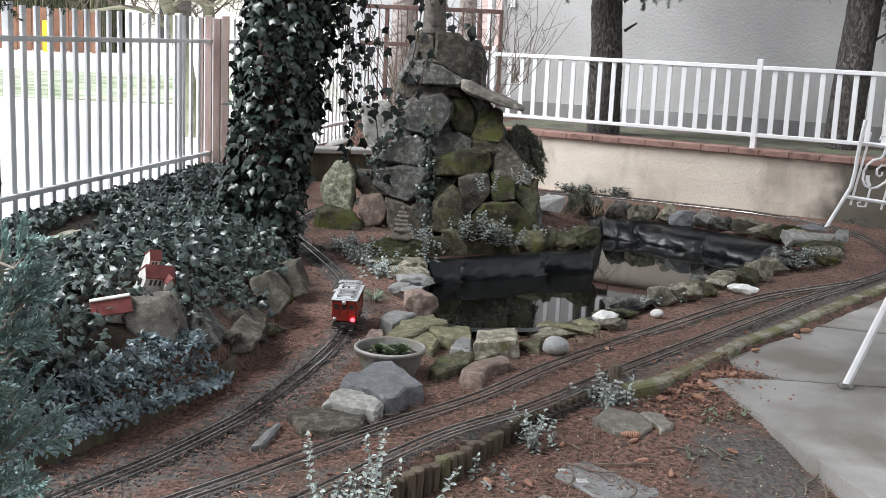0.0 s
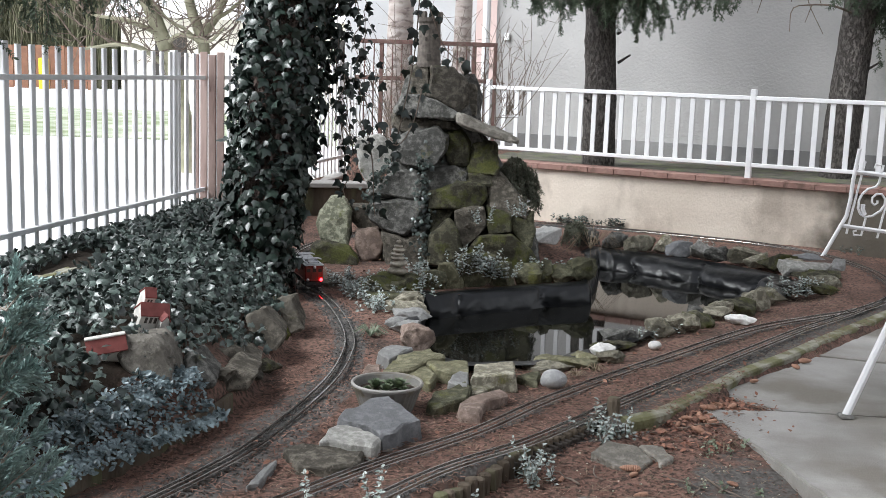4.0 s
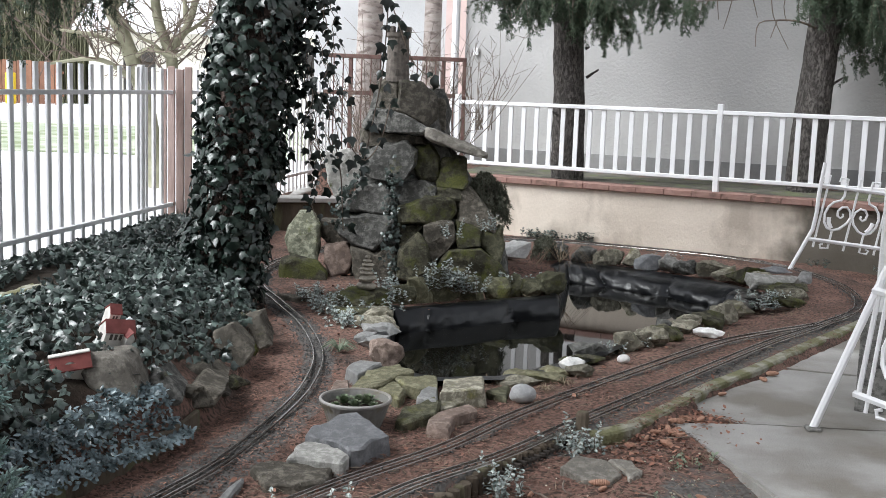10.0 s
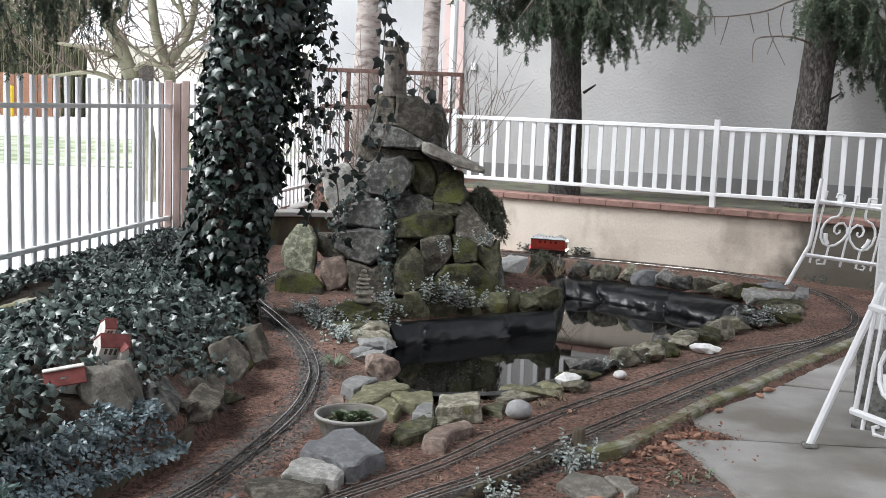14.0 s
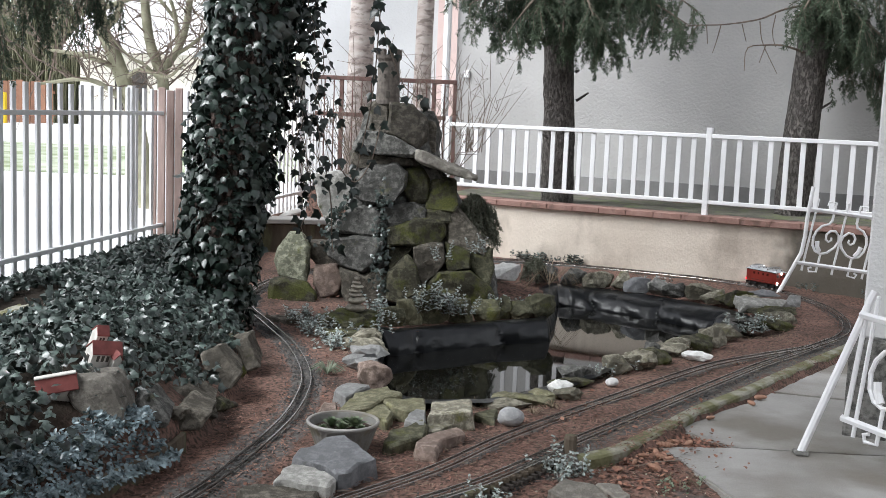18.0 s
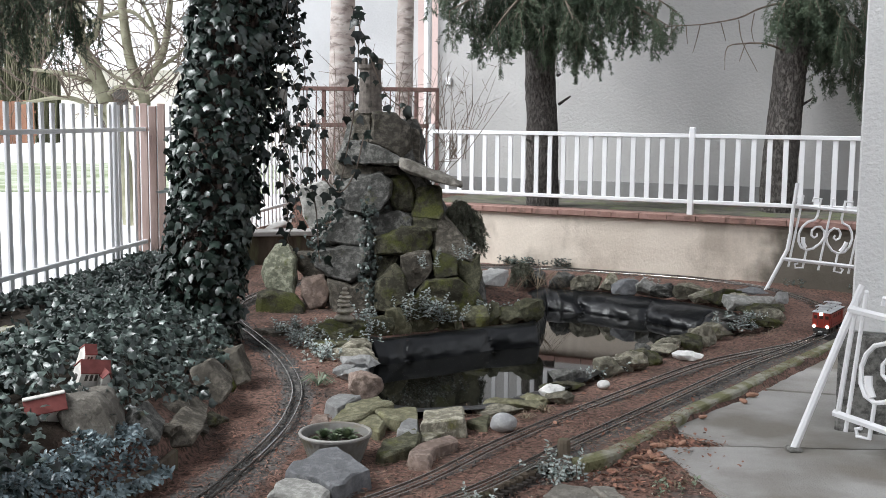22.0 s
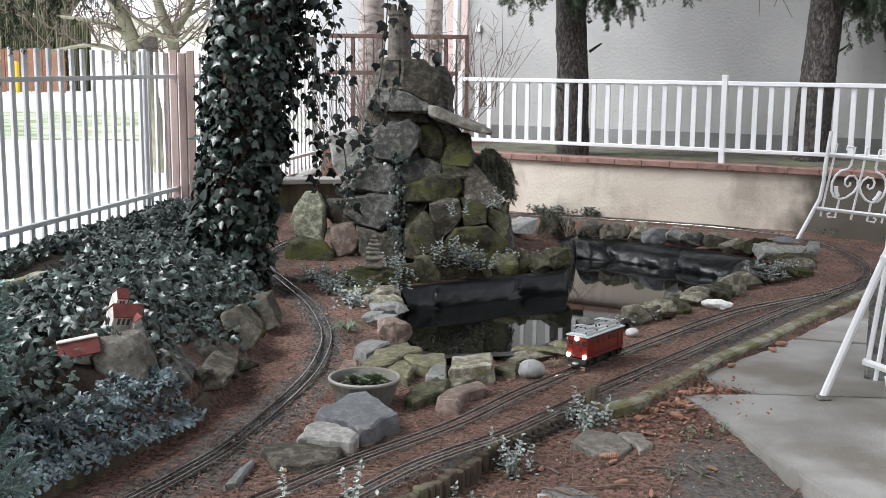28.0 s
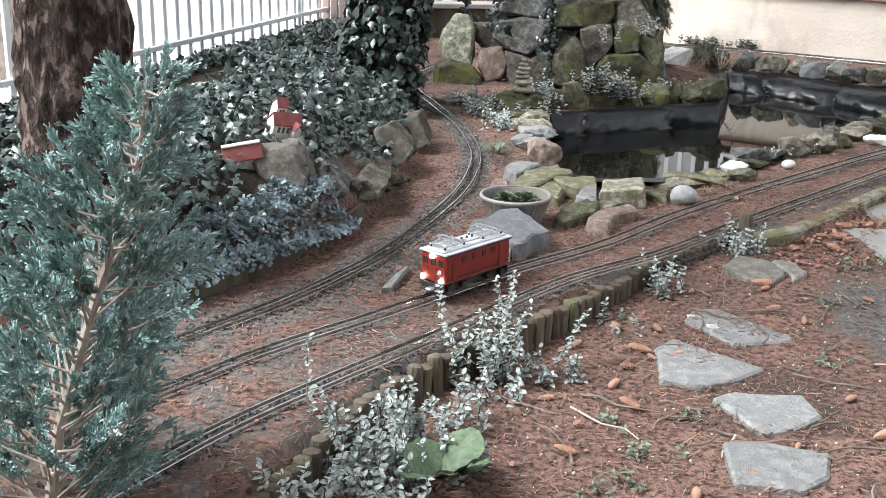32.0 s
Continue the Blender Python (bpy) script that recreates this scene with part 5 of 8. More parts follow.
face_stone([(-0.052, 0.45), (0.134, 0.47), (0.166, 0.36), (0.111, 0.289), (0.007, 0.19), (-0.04, 0.34)], 7.12, 0.33, 0.24, STONE_BROWN, 318)
face_stone([(0.156, 0.478), (0.315, 0.431), (0.317, 0.33), (0.193, 0.292), (0.159, 0.36)], 7.12, 0.33, 0.24, STONE_MOSS, 319)
face_stone([(0.316, 0.429), (0.404, 0.404), (0.453, 0.448), (0.474, 0.33), (0.43, 0.214), (0.319, 0.315)], 7.16, 0.33, 0.24, STONE_OLIVE, 320)
face_stone([(0.008, 0.186), (0.111, 0.292), (0.317, 0.319), (0.433, 0.22), (0.518, 0.09), (0.04, 0.075)], 7.10, 0.33, 0.24, STONE_MOSS, 321)
face_stone([(-0.51, 0.297), (-0.359, 0.271), (-0.246, 0.305), (-0.204, 0.218), (-0.202, 0.088), (-0.464, 0.08)], 7.12, 0.33, 0.24, STONE_BROWN, 322)
face_stone([(-0.05, 1.05), (0.0, 1.04), (0.19, 0.965), (0.33, 0.908), (0.327, 0.878), (0.13, 0.912), (0.02, 0.962), (-0.04, 1.0)], 7.02, 0.33, 0.40, STONE_BROWNISH, 327, "thin flat grey slab jutting out")
part("mortar", upright_block([(-0.37, 1.30), (-0.02, 1.24), (0.04, 1.0), (0.19, 0.82), (0.21, 0.68), (0.37, 0.48), (0.44, 0.3), (0.5, 0.1), (-0.5, 0.1), (-0.57, 0.42), (-0.44, 0.64), (-0.44, 1.06)], 7.24, 0.33, 0.34, 81)[0], STONE_DARK, ROCKERY, "rough mortar and rubble between the boulders").matrix_basis = pose(-0.0492, 7.4638, 0.6783)
face_stone([(-0.73, 0.44), (-0.64, 0.44), (-0.48, 0.38), (-0.49, 0.31), (-0.67, 0.29), (-0.75, 0.35)], 7.26, 0.33, 0.24, STONE_BROWN, 395)
face_stone([(-0.92, 0.40), (-0.85, 0.50), (-0.77, 0.50), (-0.71, 0.41), (-0.72, 0.18), (-0.82, 0.17), (-0.90, 0.24), (-0.92, 0.32)], 7.16, 0.33, 0.24, STONE_GREEN, 396)
face_stone([(-0.93, 0.21), (-0.85, 0.24), (-0.71, 0.20), (-0.65, 0.14), (-0.63, 0.0), (-0.78, 0.0), (-0.90, 0.0), (-0.95, 0.10)], 7.06, 0.33, 0.24, STONE_MOSS, 397)
face_stone([(-0.68, 0.30), (-0.52, 0.32), (-0.49, 0.21), (-0.53, 0.12), (-0.62, 0.10), (-0.68, 0.18)], 7.18, 0.33, 0.24, STONE_RUST, 398)
face_stone([(-0.73, 0.83), (-0.58, 0.87), (-0.47, 0.80), (-0.43, 0.66), (-0.53, 0.62), (-0.65, 0.56), (-0.71, 0.65)], 7.55, 0.33, 0.24, STONE_PALE, 325)
# flat stones round the planter and on the bank
slab_rock([(-0.33, 4.89), (-0.28, 5.11), (-0.13, 5.22), (-0.06, 5.07), (-0.15, 5.00), (-0.19, 4.90), (-0.27, 4.85)], 0.045, 0.08, STONE_LICHEN, 330, "broad flat mossy stone at the pond edge")
slab_rock([(-0.37, 5.14), (-0.32, 5.29), (-0.21, 5.20), (-0.27, 5.11), (-0.31, 5.02)], 0.05, 0.08, STONE_GREY, 331, "grey flat stone at the pond edge")
slab_rock([(-0.24, 4.91), (-0.15, 5.05), (-0.10, 4.85), (-0.12, 4.73), (-0.21, 4.87)], 0.03, 0.06, STONE_LICHEN, 332, "flat mossy stone beside the planter")
slab_rock([(-0.15, 5.02), (0.04, 5.07), (0.05, 4.88), (-0.04, 4.86), (-0.11, 4.93)], 0.04, 0.07, STONE_LICHEN, 333, "flat yellow-green mossy slab at the pond")
slab_rock([(0.07, 4.93), (0.24, 4.97), (0.24, 4.79), (0.05, 4.74)], 0.065, 0.055, STONE_TAN, 334, "thick tan block lying at the pond edge")
slab_rock([(0.05, 4.72), (0.06, 4.87), (0.18, 4.87), (0.21, 4.85), (0.10, 4.64), (0.05, 4.63)], 0.025, 0.05, STONE_TAN, 335, "flat tan stone under the block")
slab_rock([(-0.04, 4.70), (-0.00, 4.87), (0.05, 4.86), (0.04, 4.65)], 0.045, 0.06, STONE_GREY, 336, "tilted small grey stone")
slab_rock([(-0.12, 4.44), (-0.10, 4.60), (0.03, 4.71), (0.05, 4.66), (0.04, 4.53), (-0.04, 4.45), (-0.09, 4.39)], 0.03, 0.07, STONE_OLIVE, 337, "dark green mossy stone near the track")
slab_rock([(-0.00, 4.45), (0.04, 4.54), (0.17, 4.66), (0.21, 4.62), (0.11, 4.50), (0.08, 4.33), (0.01, 4.35)], 0.028, 0.08, STONE_RUST, 338, "pale angular stone beside the track")
slab_rock([(-0.41, 4.74), (-0.40, 4.90), (-0.34, 4.90), (-0.32, 4.78), (-0.40, 4.70)], 0.05, 0.08, STONE_RUST, 339, "small pinkish stone beside the planter")
slab_rock([(0.25, 4.93), (0.36, 5.00), (0.34, 4.83), (0.28, 4.88)], 0.02, 0.05, STONE_OLIVE, 340, "low mossy stone beside the pebble")
slab_rock([(-0.442, 4.088), (-0.417, 4.163), (-0.372, 4.21), (-0.335, 4.273), (-0.263, 4.302), (-0.193, 4.205), (-0.13, 4.111), (-0.195, 4.049), (-0.222, 3.975), (-0.268, 3.955), (-0.319, 4.03), (-0.361, 4.05)], 0.07, 0.11, STONE_BLUE, 341, "large smooth blue-grey boulder before the planter", (0.0, 0.10))
slab_rock([(-0.482, 3.90), (-0.465, 4.02), (-0.441, 4.10), (-0.365, 4.07), (-0.29, 3.98), (-0.268, 3.95), (-0.291, 3.872), (-0.351, 3.892), (-0.451, 3.914)], 0.04, 0.07, STONE_PALE, 342, "pale flat-topped stone against the boulder", (0.0, 0.05))
slab_rock([(-0.60, 3.87), (-0.543, 3.925), (-0.425, 3.93), (-0.318, 3.90), (-0.332, 3.80), (-0.344, 3.73), (-0.432, 3.69), (-0.526, 3.70)], 0.018, 0.05, STONE_BROWN, 343, "low flat dull green stone in the gravel", (0.0, 0.0))
slab_rock([(-0.62, 6.95), (-0.40, 7.02), (-0.32, 6.86), (-0.42, 6.72), (-0.60, 6.78)], 0.05, 0.06, STONE_OLIVE, 360, "flat green slab at the foot of the rockery")
slab_rock([(-0.56, 6.62), (-0.36, 6.70), (-0.22, 6.58), (-0.30, 6.44), (-0.50, 6.48)], 0.035, 0.05, STONE_OLIVE, 361, "flat mossy slab beside the pond")
slab_rock([(-0.42, 6.40), (-0.24, 6.44), (-0.18, 6.28), (-0.36, 6.22)], 0.03, 0.05, STONE_TAN, 362, "flat tan slab beside the pond")
slab_rock([(-0.95, 7.02), (-0.72, 7.08), (-0.62, 6.98), (-0.80, 6.90)], 0.025, 0.05, STONE_BROWN, 363, "dark flat slab beside the track")
slab_rock([(0.486, 4.121), (0.562, 4.231), (0.653, 4.203), (0.720, 4.098), (0.656, 4.014), (0.557, 4.032)], -0.04, 0.06, STONE_BROWNISH, 364, "thick grey-brown block leaning at the palisade", (-0.05, 0.1))
slab_rock([(0.684, 4.233), (0.777, 4.245), (0.799, 4.134), (0.733, 4.055), (0.729, 4.114)], -0.045, 0.05, STONE_BROWNISH, 365, "flat grey-brown stone at the palisade", (0.0, 0.05))
slab_rock([(-0.67, 3.53), (-0.65, 3.65), (-0.61, 3.79), (-0.60, 3.75), (-0.62, 3.56)], 0.012, 0.04, STONE_GREY, 344, "narrow grey stone in the gravel")
bank_stone([(-1.233, 0.30), (-1.198, 0.334), (-1.14, 0.347), (-1.083, 0.342), (-1.048, 0.306), (-1.025, 0.234), (-1.007, 0.177), (-1.058, 0.175), (-1.121, 0.195), (-1.198, 0.24)], 3.90, 0.5, 0.2, STONE_BROWNISH, 345, "broad brownish boulder on the ivy bank")
bank_stone([(-1.025, 0.209), (-1.003, 0.248), (-0.979, 0.235), (-0.901, 0.162), (-0.909, 0.138), (-0.991, 0.135)], 4.10, 0.5, 0.2, STONE_DARK, 346, "pointed grey stone on the ivy bank")
bank_stone([(-0.96, 0.20), (-0.89, 0.23), (-0.78, 0.13), (-0.82, 0.06), (-0.92, 0.11)], 5.0, 0.5, 0.2, STONE_BROWN, 348, "dark mossy slab leaning at the ivy bank")
bank_stone([(-0.91, 0.17), (-0.83, 0.19), (-0.76, 0.05), (-0.82, 0.02)], 5.5, 0.5, 0.2, STONE_BROWN, 349, "brown stone at the edge of the bank")
bank_stone([(-1.02, 0.16), (-0.92, 0.18), (-0.80, 0.12), (-0.86, 0.10), (-0.98, 0.12)], 4.5, 0.5, 0.2, STONE_BROWN, 350, "flat brown stone at the bank foot")
bank_stone([(-0.95, 0.12), (-0.89, 0.17), (-0.78, 0.13), (-0.82, 0.07), (-0.92, 0.07)], 4.3, 0.5, 0.2, STONE_BROWN, 351, "low earthy stone at the bank foot")
slab_rock([(-1.98, 5.07), (-1.92, 5.44), (-1.83, 5.86), (-1.78, 5.68), (-1.87, 5.22), (-1.92, 4.94)], 0.325, 0.08, KERB, 352, "weathered concrete edging strip in the ivy")


def bank_foot():
    """Dark stones that hold the foot of the bank."""
    rnd = random.Random(61)
    for k in range(13):
        y = 4.35 + 0.155 * k + rnd.uniform(-0.04, 0.04)
        x = float(edge_x(BED_EDGE, y)) - rnd.uniform(-0.01, 0.12)
        w, h = rnd.uniform(0.08, 0.15), rnd.uniform(0.04, 0.08)
        ob = obj("rock", rock_bm(700 + k, w, w * 0.8, h, cuts=9, rough=0.05), (STONE_BROWN, STONE_MOSS)[k % 2])
        ob.matrix_basis = pose(x, y, float(height(x, y)) - 0.01, rnd.uniform(-20, 20), rnd.uniform(-25, 25), rnd.uniform(0, 360))
        tagged(ob, ("dark broken stone at the foot of the bank", "mossy broken stone at the foot of the bank")[k % 2], "stone", "stones on the ivy bank")


bank_foot()


def rockery_core():
    """The packed earth and rubble behind the boulders."""
    bm = bmesh.new()
    lathe(bm, [(0.62, -0.05), (0.60, 0.2), (0.46, 0.45), (0.30, 0.75), (0.18, 1.05), (0.12, 1.3)], 28)
    bmesh.ops.subdivide_edges(bm, edges=bm.edges[:], cuts=2, use_grid_fill=True)
    for v in bm.verts:
        v.co += Vector((1, 1, 0.4)) * (0.07 * noise.fractal(v.co * 4.0, 1.0, 2.0, 4))
    ob = part("core", bm, STONE_DARK, ROCKERY, "dark earth and rubble between the boulders")
    ob.matrix_basis = pose(-0.08, 7.93, 0)


rockery_core()


def slab_mesh(points, thick, seed, bevel=0.008):
    """A flat stone or paving slab from its outline."""
    rnd = random.Random(seed)
    bm = bmesh.new()
    pts = []
    for a, b in zip(points, points[1:] + points[:1]):
        a, b = Vector(a), Vector(b)
        n = max(2, int((b - a).length / 0.05))
        for k in range(n):
            p = a.lerp(b, k / n)
            pts.append((p.x + rnd.uniform(-1, 1) * bevel * 0.7, p.y + rnd.uniform(-1, 1) * bevel * 0.7))
    top = [bm.verts.new((x, y, 0)) for x, y in pts]
    face = bm.faces.new(top)
    if face.normal.z < 0 or face.calc_center_median() is None:
        face.normal_flip()
    face.normal_update()
    if face.normal.z < 0:
        face.normal_flip()
    made = bmesh.ops.extrude_face_region(bm, geom=[face])
    low = [v for v in made["geom"] if isinstance(v, bmesh.types.BMVert)]
    bmesh.ops.translate(bm, verts=top, vec=(0, 0, -thick))
    rim = [e for e in bm.edges if all(v in set(low) for v in e.verts)]
    bmesh.ops.bevel(bm, geom=rim, offset=bevel, segments=2, affect="EDGES")
    bmesh.ops.recalc_face_normals(bm, faces=bm.faces)
    return bm


def flat_stone(points, z, thick, mat, label, seed, name="stepping_stone", category="stepping stone", group="stepping stones in the yard", tip=(0, 0)):
    cx, cy = sum(p[0] for p in points) / len(points), sum(p[1] for p in points) / len(points)
    if name == "stepping_stone":
        bm = bmesh.new()
        hi = [bm.verts.new((px - cx, py - cy, 0)) for px, py in points]
        lo = [bm.verts.new(((px - cx) * 1.05, (py - cy) * 1.05, -thick)) for px, py in points]
        bm.faces.new(hi)
        bm.faces.new(lo[::-1])
        for k in range(len(hi)):
            bm.faces.new((hi[k], lo[k], lo[(k + 1) % len(hi)], hi[(k + 1) % len(hi)]))
        ob = obj(name, worn(bm, seed + 40, 0.003, 0.025), mat)
        ob.matrix_basis = pose(cx, cy, z, tip[0], tip[1], 0)
        return tagged(ob, label, category, group)
    ob = obj(name, slab_mesh([(x - cx, y - cy) for x, y in points], thick, seed), mat)
    ob.matrix_basis = pose(cx, cy, z, tip[0], tip[1], 0)
    return tagged(ob, label, category, group)


flat_stone([(0.326, 3.71), (0.36, 3.80), (0.45, 3.838), (0.56, 3.735), (0.66, 3.645), (0.655, 3.60), (0.47, 3.535)], -0.104, 0.05, STONE_GREY, "irregular grey stepping stone with two pale patches", 1, tip=(2, 1))
flat_stone([(0.222, 3.46), (0.278, 3.553), (0.40, 3.47), (0.541, 3.372), (0.45, 3.27), (0.332, 3.195), (0.221, 3.216)], -0.106, 0.05, STONE_GREY, "triangular grey stepping stone in needle litter", 2, tip=(-1, 2))
flat_stone([(0.356, 3.123), (0.42, 3.165), (0.613, 3.172), (0.642, 3.043), (0.56, 2.96), (0.467, 2.924)], -0.106, 0.05, STONE_GREY, "grey stepping stone in needle litter", 3, tip=(1, -1))
flat_stone([(0.355, 2.85), (0.473, 2.867), (0.622, 2.829), (0.59, 2.70), (0.516, 2.628), (0.359, 2.644)], -0.106, 0.05, STONE_GREY, "broad grey stepping stone in the yard", 4)
flat_stone([(0.38, 2.56), (0.50, 2.58), (0.66, 2.53), (0.62, 2.38), (0.45, 2.33)], -0.107, 0.05, STONE_GREY, "grey stepping stone in the yard", 5)
for k, pale in enumerate(((0.36, 3.745), (0.415, 3.665))):
    flat_stone([(pale[0] - 0.018, pale[1] - 0.012), (pale[0] - 0.015, pale[1] + 0.016), (pale[0] + 0.014, pale[1] + 0.018), (pale[0] + 0.02, pale[1] - 0.01)], -0.0975 + 0.001 * k, 0.004, STONE_WHITE, "pale lichen patch on a stepping stone", 9, "lichen_patch", "lichen", "lichen patches")
flat_stone([(1.015, 4.715), (1.36, 4.725), (1.75, 4.69), (2.7, 4.65), (4.6, 4.4), (4.6, -1.95), (1.9, -1.95), (1.56, 2.2), (1.27, 3.60), (1.13, 4.22)], -0.036, 0.12, CONCRETE, "smooth grey concrete terrace slab, chipped at its edge", 6, "paving_slab", "paving", "terrace slabs")
flat_stone([(1.36, 4.74), (1.76, 4.705), (2.7, 4.665), (3.3, 5.40), (2.126, 5.625), (1.80, 5.725), (1.68, 5.57), (1.40, 5.285), (1.15, 5.04), (1.22, 4.89)], -0.040, 0.12, CONCRETE, "damp grey concrete terrace slab beside the kerb", 7, "paving_slab", "paving", "terrace slabs")
flat_stone([(1.812, 5.738), (2.13, 5.637), (3.3, 5.412), (3.9, 6.3), (2.95, 6.95), (2.51, 6.61), (1.99, 5.96)], -0.039, 0.12, CONCRETE, "weathered concrete terrace slab beyond the joint", 8, "paving_slab", "paving", "terrace slabs")


def swept(line, prof):
    line = np.array(line)
    t = np.gradient(line, axis=0)
    t /= np.linalg.norm(t, axis=1)[:, None]
    side = np.stack([t[:, 1], -t[:, 0]], 1)
    bm, prev, first = bmesh.new(), None, None
    for i, (p, q) in enumerate(zip(line, side)):
        w = 0.006 * noise.noise((p[0] * 6, p[1] * 6, 0))
        ring = [bm.verts.new((p[0] + q[0] * (a + w), p[1] + q[1] * (a + w), b + w * 0.7)) for a, b in prof]
        if prev:
            for k in range(len(prof)):
                bm.faces.new((prev[k], prev[(k + 1) % len(prof)], ring[(k + 1) % len(prof)], ring[k]))
        else:
            bm.faces.new(ring)
        prev = ring
    bm.faces.new(prev[::-1])
    bmesh.ops.recalc_face_normals(bm, faces=bm.faces)
    return bm


def kerb():
    line, s = curve_through([(0.66, 4.43), (0.82, 4.56), (1.06, 4.88), (1.31, 5.23), (1.64, 5.62), (1.96, 6.03), (2.53, 6.73), (2.9, 7.2)], 0.03)
    root = tagged(obj("track_kerb", swept(line, [(-0.033, -0.1), (-0.033, -0.008), (-0.026, -0.001), (0.024, -0.003), (0.034, -0.012), (0.036, -0.1)]), KERB), "mossy concrete kerb between track and terrace", "kerb", kind="structure")


def palisade():
    root = tagged(empty("palisade"), "weathered log palisade edging below the track", "palisade")
    line, s = curve_through([(-0.98, 1.35), (-0.86, 1.75), (-0.69, 2.315), (-0.51, 2.9), (-0.235, 3.33), (0.034, 3.72), (0.24, 4.06), (0.50, 4.39), (0.60, 4.46)], 0.01)
    rnd = random.Random(8)
    meshes = []
    for k in range(6):
        bm = bmesh.new()
        r = rnd.uniform(0.021, 0.026)
        lathe(bm, [(r, -0.22), (r, 0.0), (r * 0.92, 0.008), (r * 0.5, 0.012)], 10)
        for v in bm.verts:
            v.co += Vector((1, 1, 0.6)) * (0.004 * noise.noise(v.co * 22 + Vector((k, 0, 0))))
        meshes.append(mesh_of("log", bm, LOG))
    d = 0.0
    while d < s[-1]:
        x, y = np.interp(d, s, line[:, 0]), np.interp(d, s, line[:, 1])
        share("log", rnd.choice(meshes), root, pose(x, y, rnd.uniform(-0.040, -0.018), rnd.uniform(-4, 4), rnd.uniform(-4, 4), rnd.uniform(0, 360)))
        d += rnd.uniform(0.041, 0.047)
    bm = bmesh.new()
    lathe(bm, [(0.026, -0.2), (0.026, 0.055), (0.022, 0.066), (0.01, 0.068)], 10)
    part("end_post", bm, LOG, root).matrix_basis = pose(0.615, 4.475, 0)
    # the log edge of the ivy bank
    root2 = tagged(empty("bank_edging"), "dark wooden edging board along the ivy bank", "edging")
    line2, s2 = curve_through([(-1.70, 2.50), (-1.27, 3.29), (-1.10, 3.62), (-0.92, 4.05), (-0.87, 4.3)], 0.03)
    n = 5
    for k in range(n):
        seg = line2[int(k * len(line2) / n): int((k + 1) * len(line2) / n) + 1]
        part("board", swept(seg, [(-0.012, -0.06), (-0.012, 0.075), (0.0, 0.082), (0.012, 0.075), (0.012, -0.06)]), LOG, root2)


kerb()
palisade()


# ---- ornaments ----
def planter():
    root = tagged(empty("planter_bowl", pose(-0.281, 4.451, -0.03)), "round ribbed concrete planter bowl with small succulents", "planter")
    bm = bmesh.new()
    prof = [(0.085, 0.0), (0.10, 0.02), (0.128, 0.10), (0.138, 0.116), (0.142, 0.122), (0.141, 0.130), (0.134, 0.132), (0.128, 0.126), (0.118, 0.10)]
    sides = 72
    rings = []
    for i, (r, z) in enumerate(prof):
        rib = 0.0025 if 1 <= i <= 2 else 0.0
        rings.append([bm.verts.new(((r + rib * (k % 2)) * math.cos(2 * math.pi * k / sides), (r + rib * (k % 2)) * math.sin(2 * math.pi * k / sides), z)) for k in range(sides)])
    for a, b in zip(rings, rings[1:]):
        for k in range(sides):
            bm.faces.new((a[k], a[(k + 1) % sides], b[(k + 1) % sides], b[k]))
    bm.faces.new(rings[0][::-1])
    part("bowl", bm, BOWL, root)
    part("rim", tube(bmesh.new(), [(0.137 * math.cos(a * math.pi / 20), 0.137 * math.sin(a * math.pi / 20), 0.129) for a in range(41)], 0.0065, 8), CONCRETE, root, "pale rounded rim", smooth=True)
    bm = bmesh.new()
    bmesh.ops.create_circle(bm, cap_ends=True, segments=40, radius=0.121)
    bmesh.ops.translate(bm, verts=bm.verts, vec=(0, 0, 0.100))
    part("soil", bm, SOIL, root)
    for x, y, s in ((-0.045, 0.01, 0.055), (0.0, -0.03, 0.045), (0.045, 0.015, 0.06), (0.01, 0.04, 0.045), (0.07, -0.03, 0.035), (-0.075, -0.03, 0.03)):
        rosette(x, y, 0.10, s, root)


def rosette(x, y, z, size, parent, mat=None, name="succulent"):
    rnd = random.Random(int(x * 1000) + int(y * 100))
    n, places, normals, spins, scales = 26, [], [], [], []
    m4 = []
    for k in range(n):
        a, u = k * 2.4, k / n
        lean = 0.25 + 0.9 * (1 - u)
        m = Matrix.Translation((0, 0, 0.3 * size * u)) @ Euler((0, 0, a)).to_matrix().to_4x4() @ Euler((radians(90) - lean, 0, 0)).to_matrix().to_4x4() @ Matrix.Scale(size * (0.45 + 0.55 * (1 - u)), 4)
        m4.append(np.array(m))
    ob = spread_mesh(name, mat or SUCCULENT, *OVAL_LEAF, m4, parent)
    ob.matrix_basis = pose(x, y, z)
    return ob


SUCCULENT = material("succulent", (0.075, 0.11, 0.06), (0.17, 0.20, 0.13), 30, 0.6, 0.1, 60, spread=0.3)
planter()


def flat_base():
    rock(-0.385, 6.95, 0.03, 0.34, 0.26, 0.12, STONE_MOSS, 901, "flat mossy stone that carries the cairn")


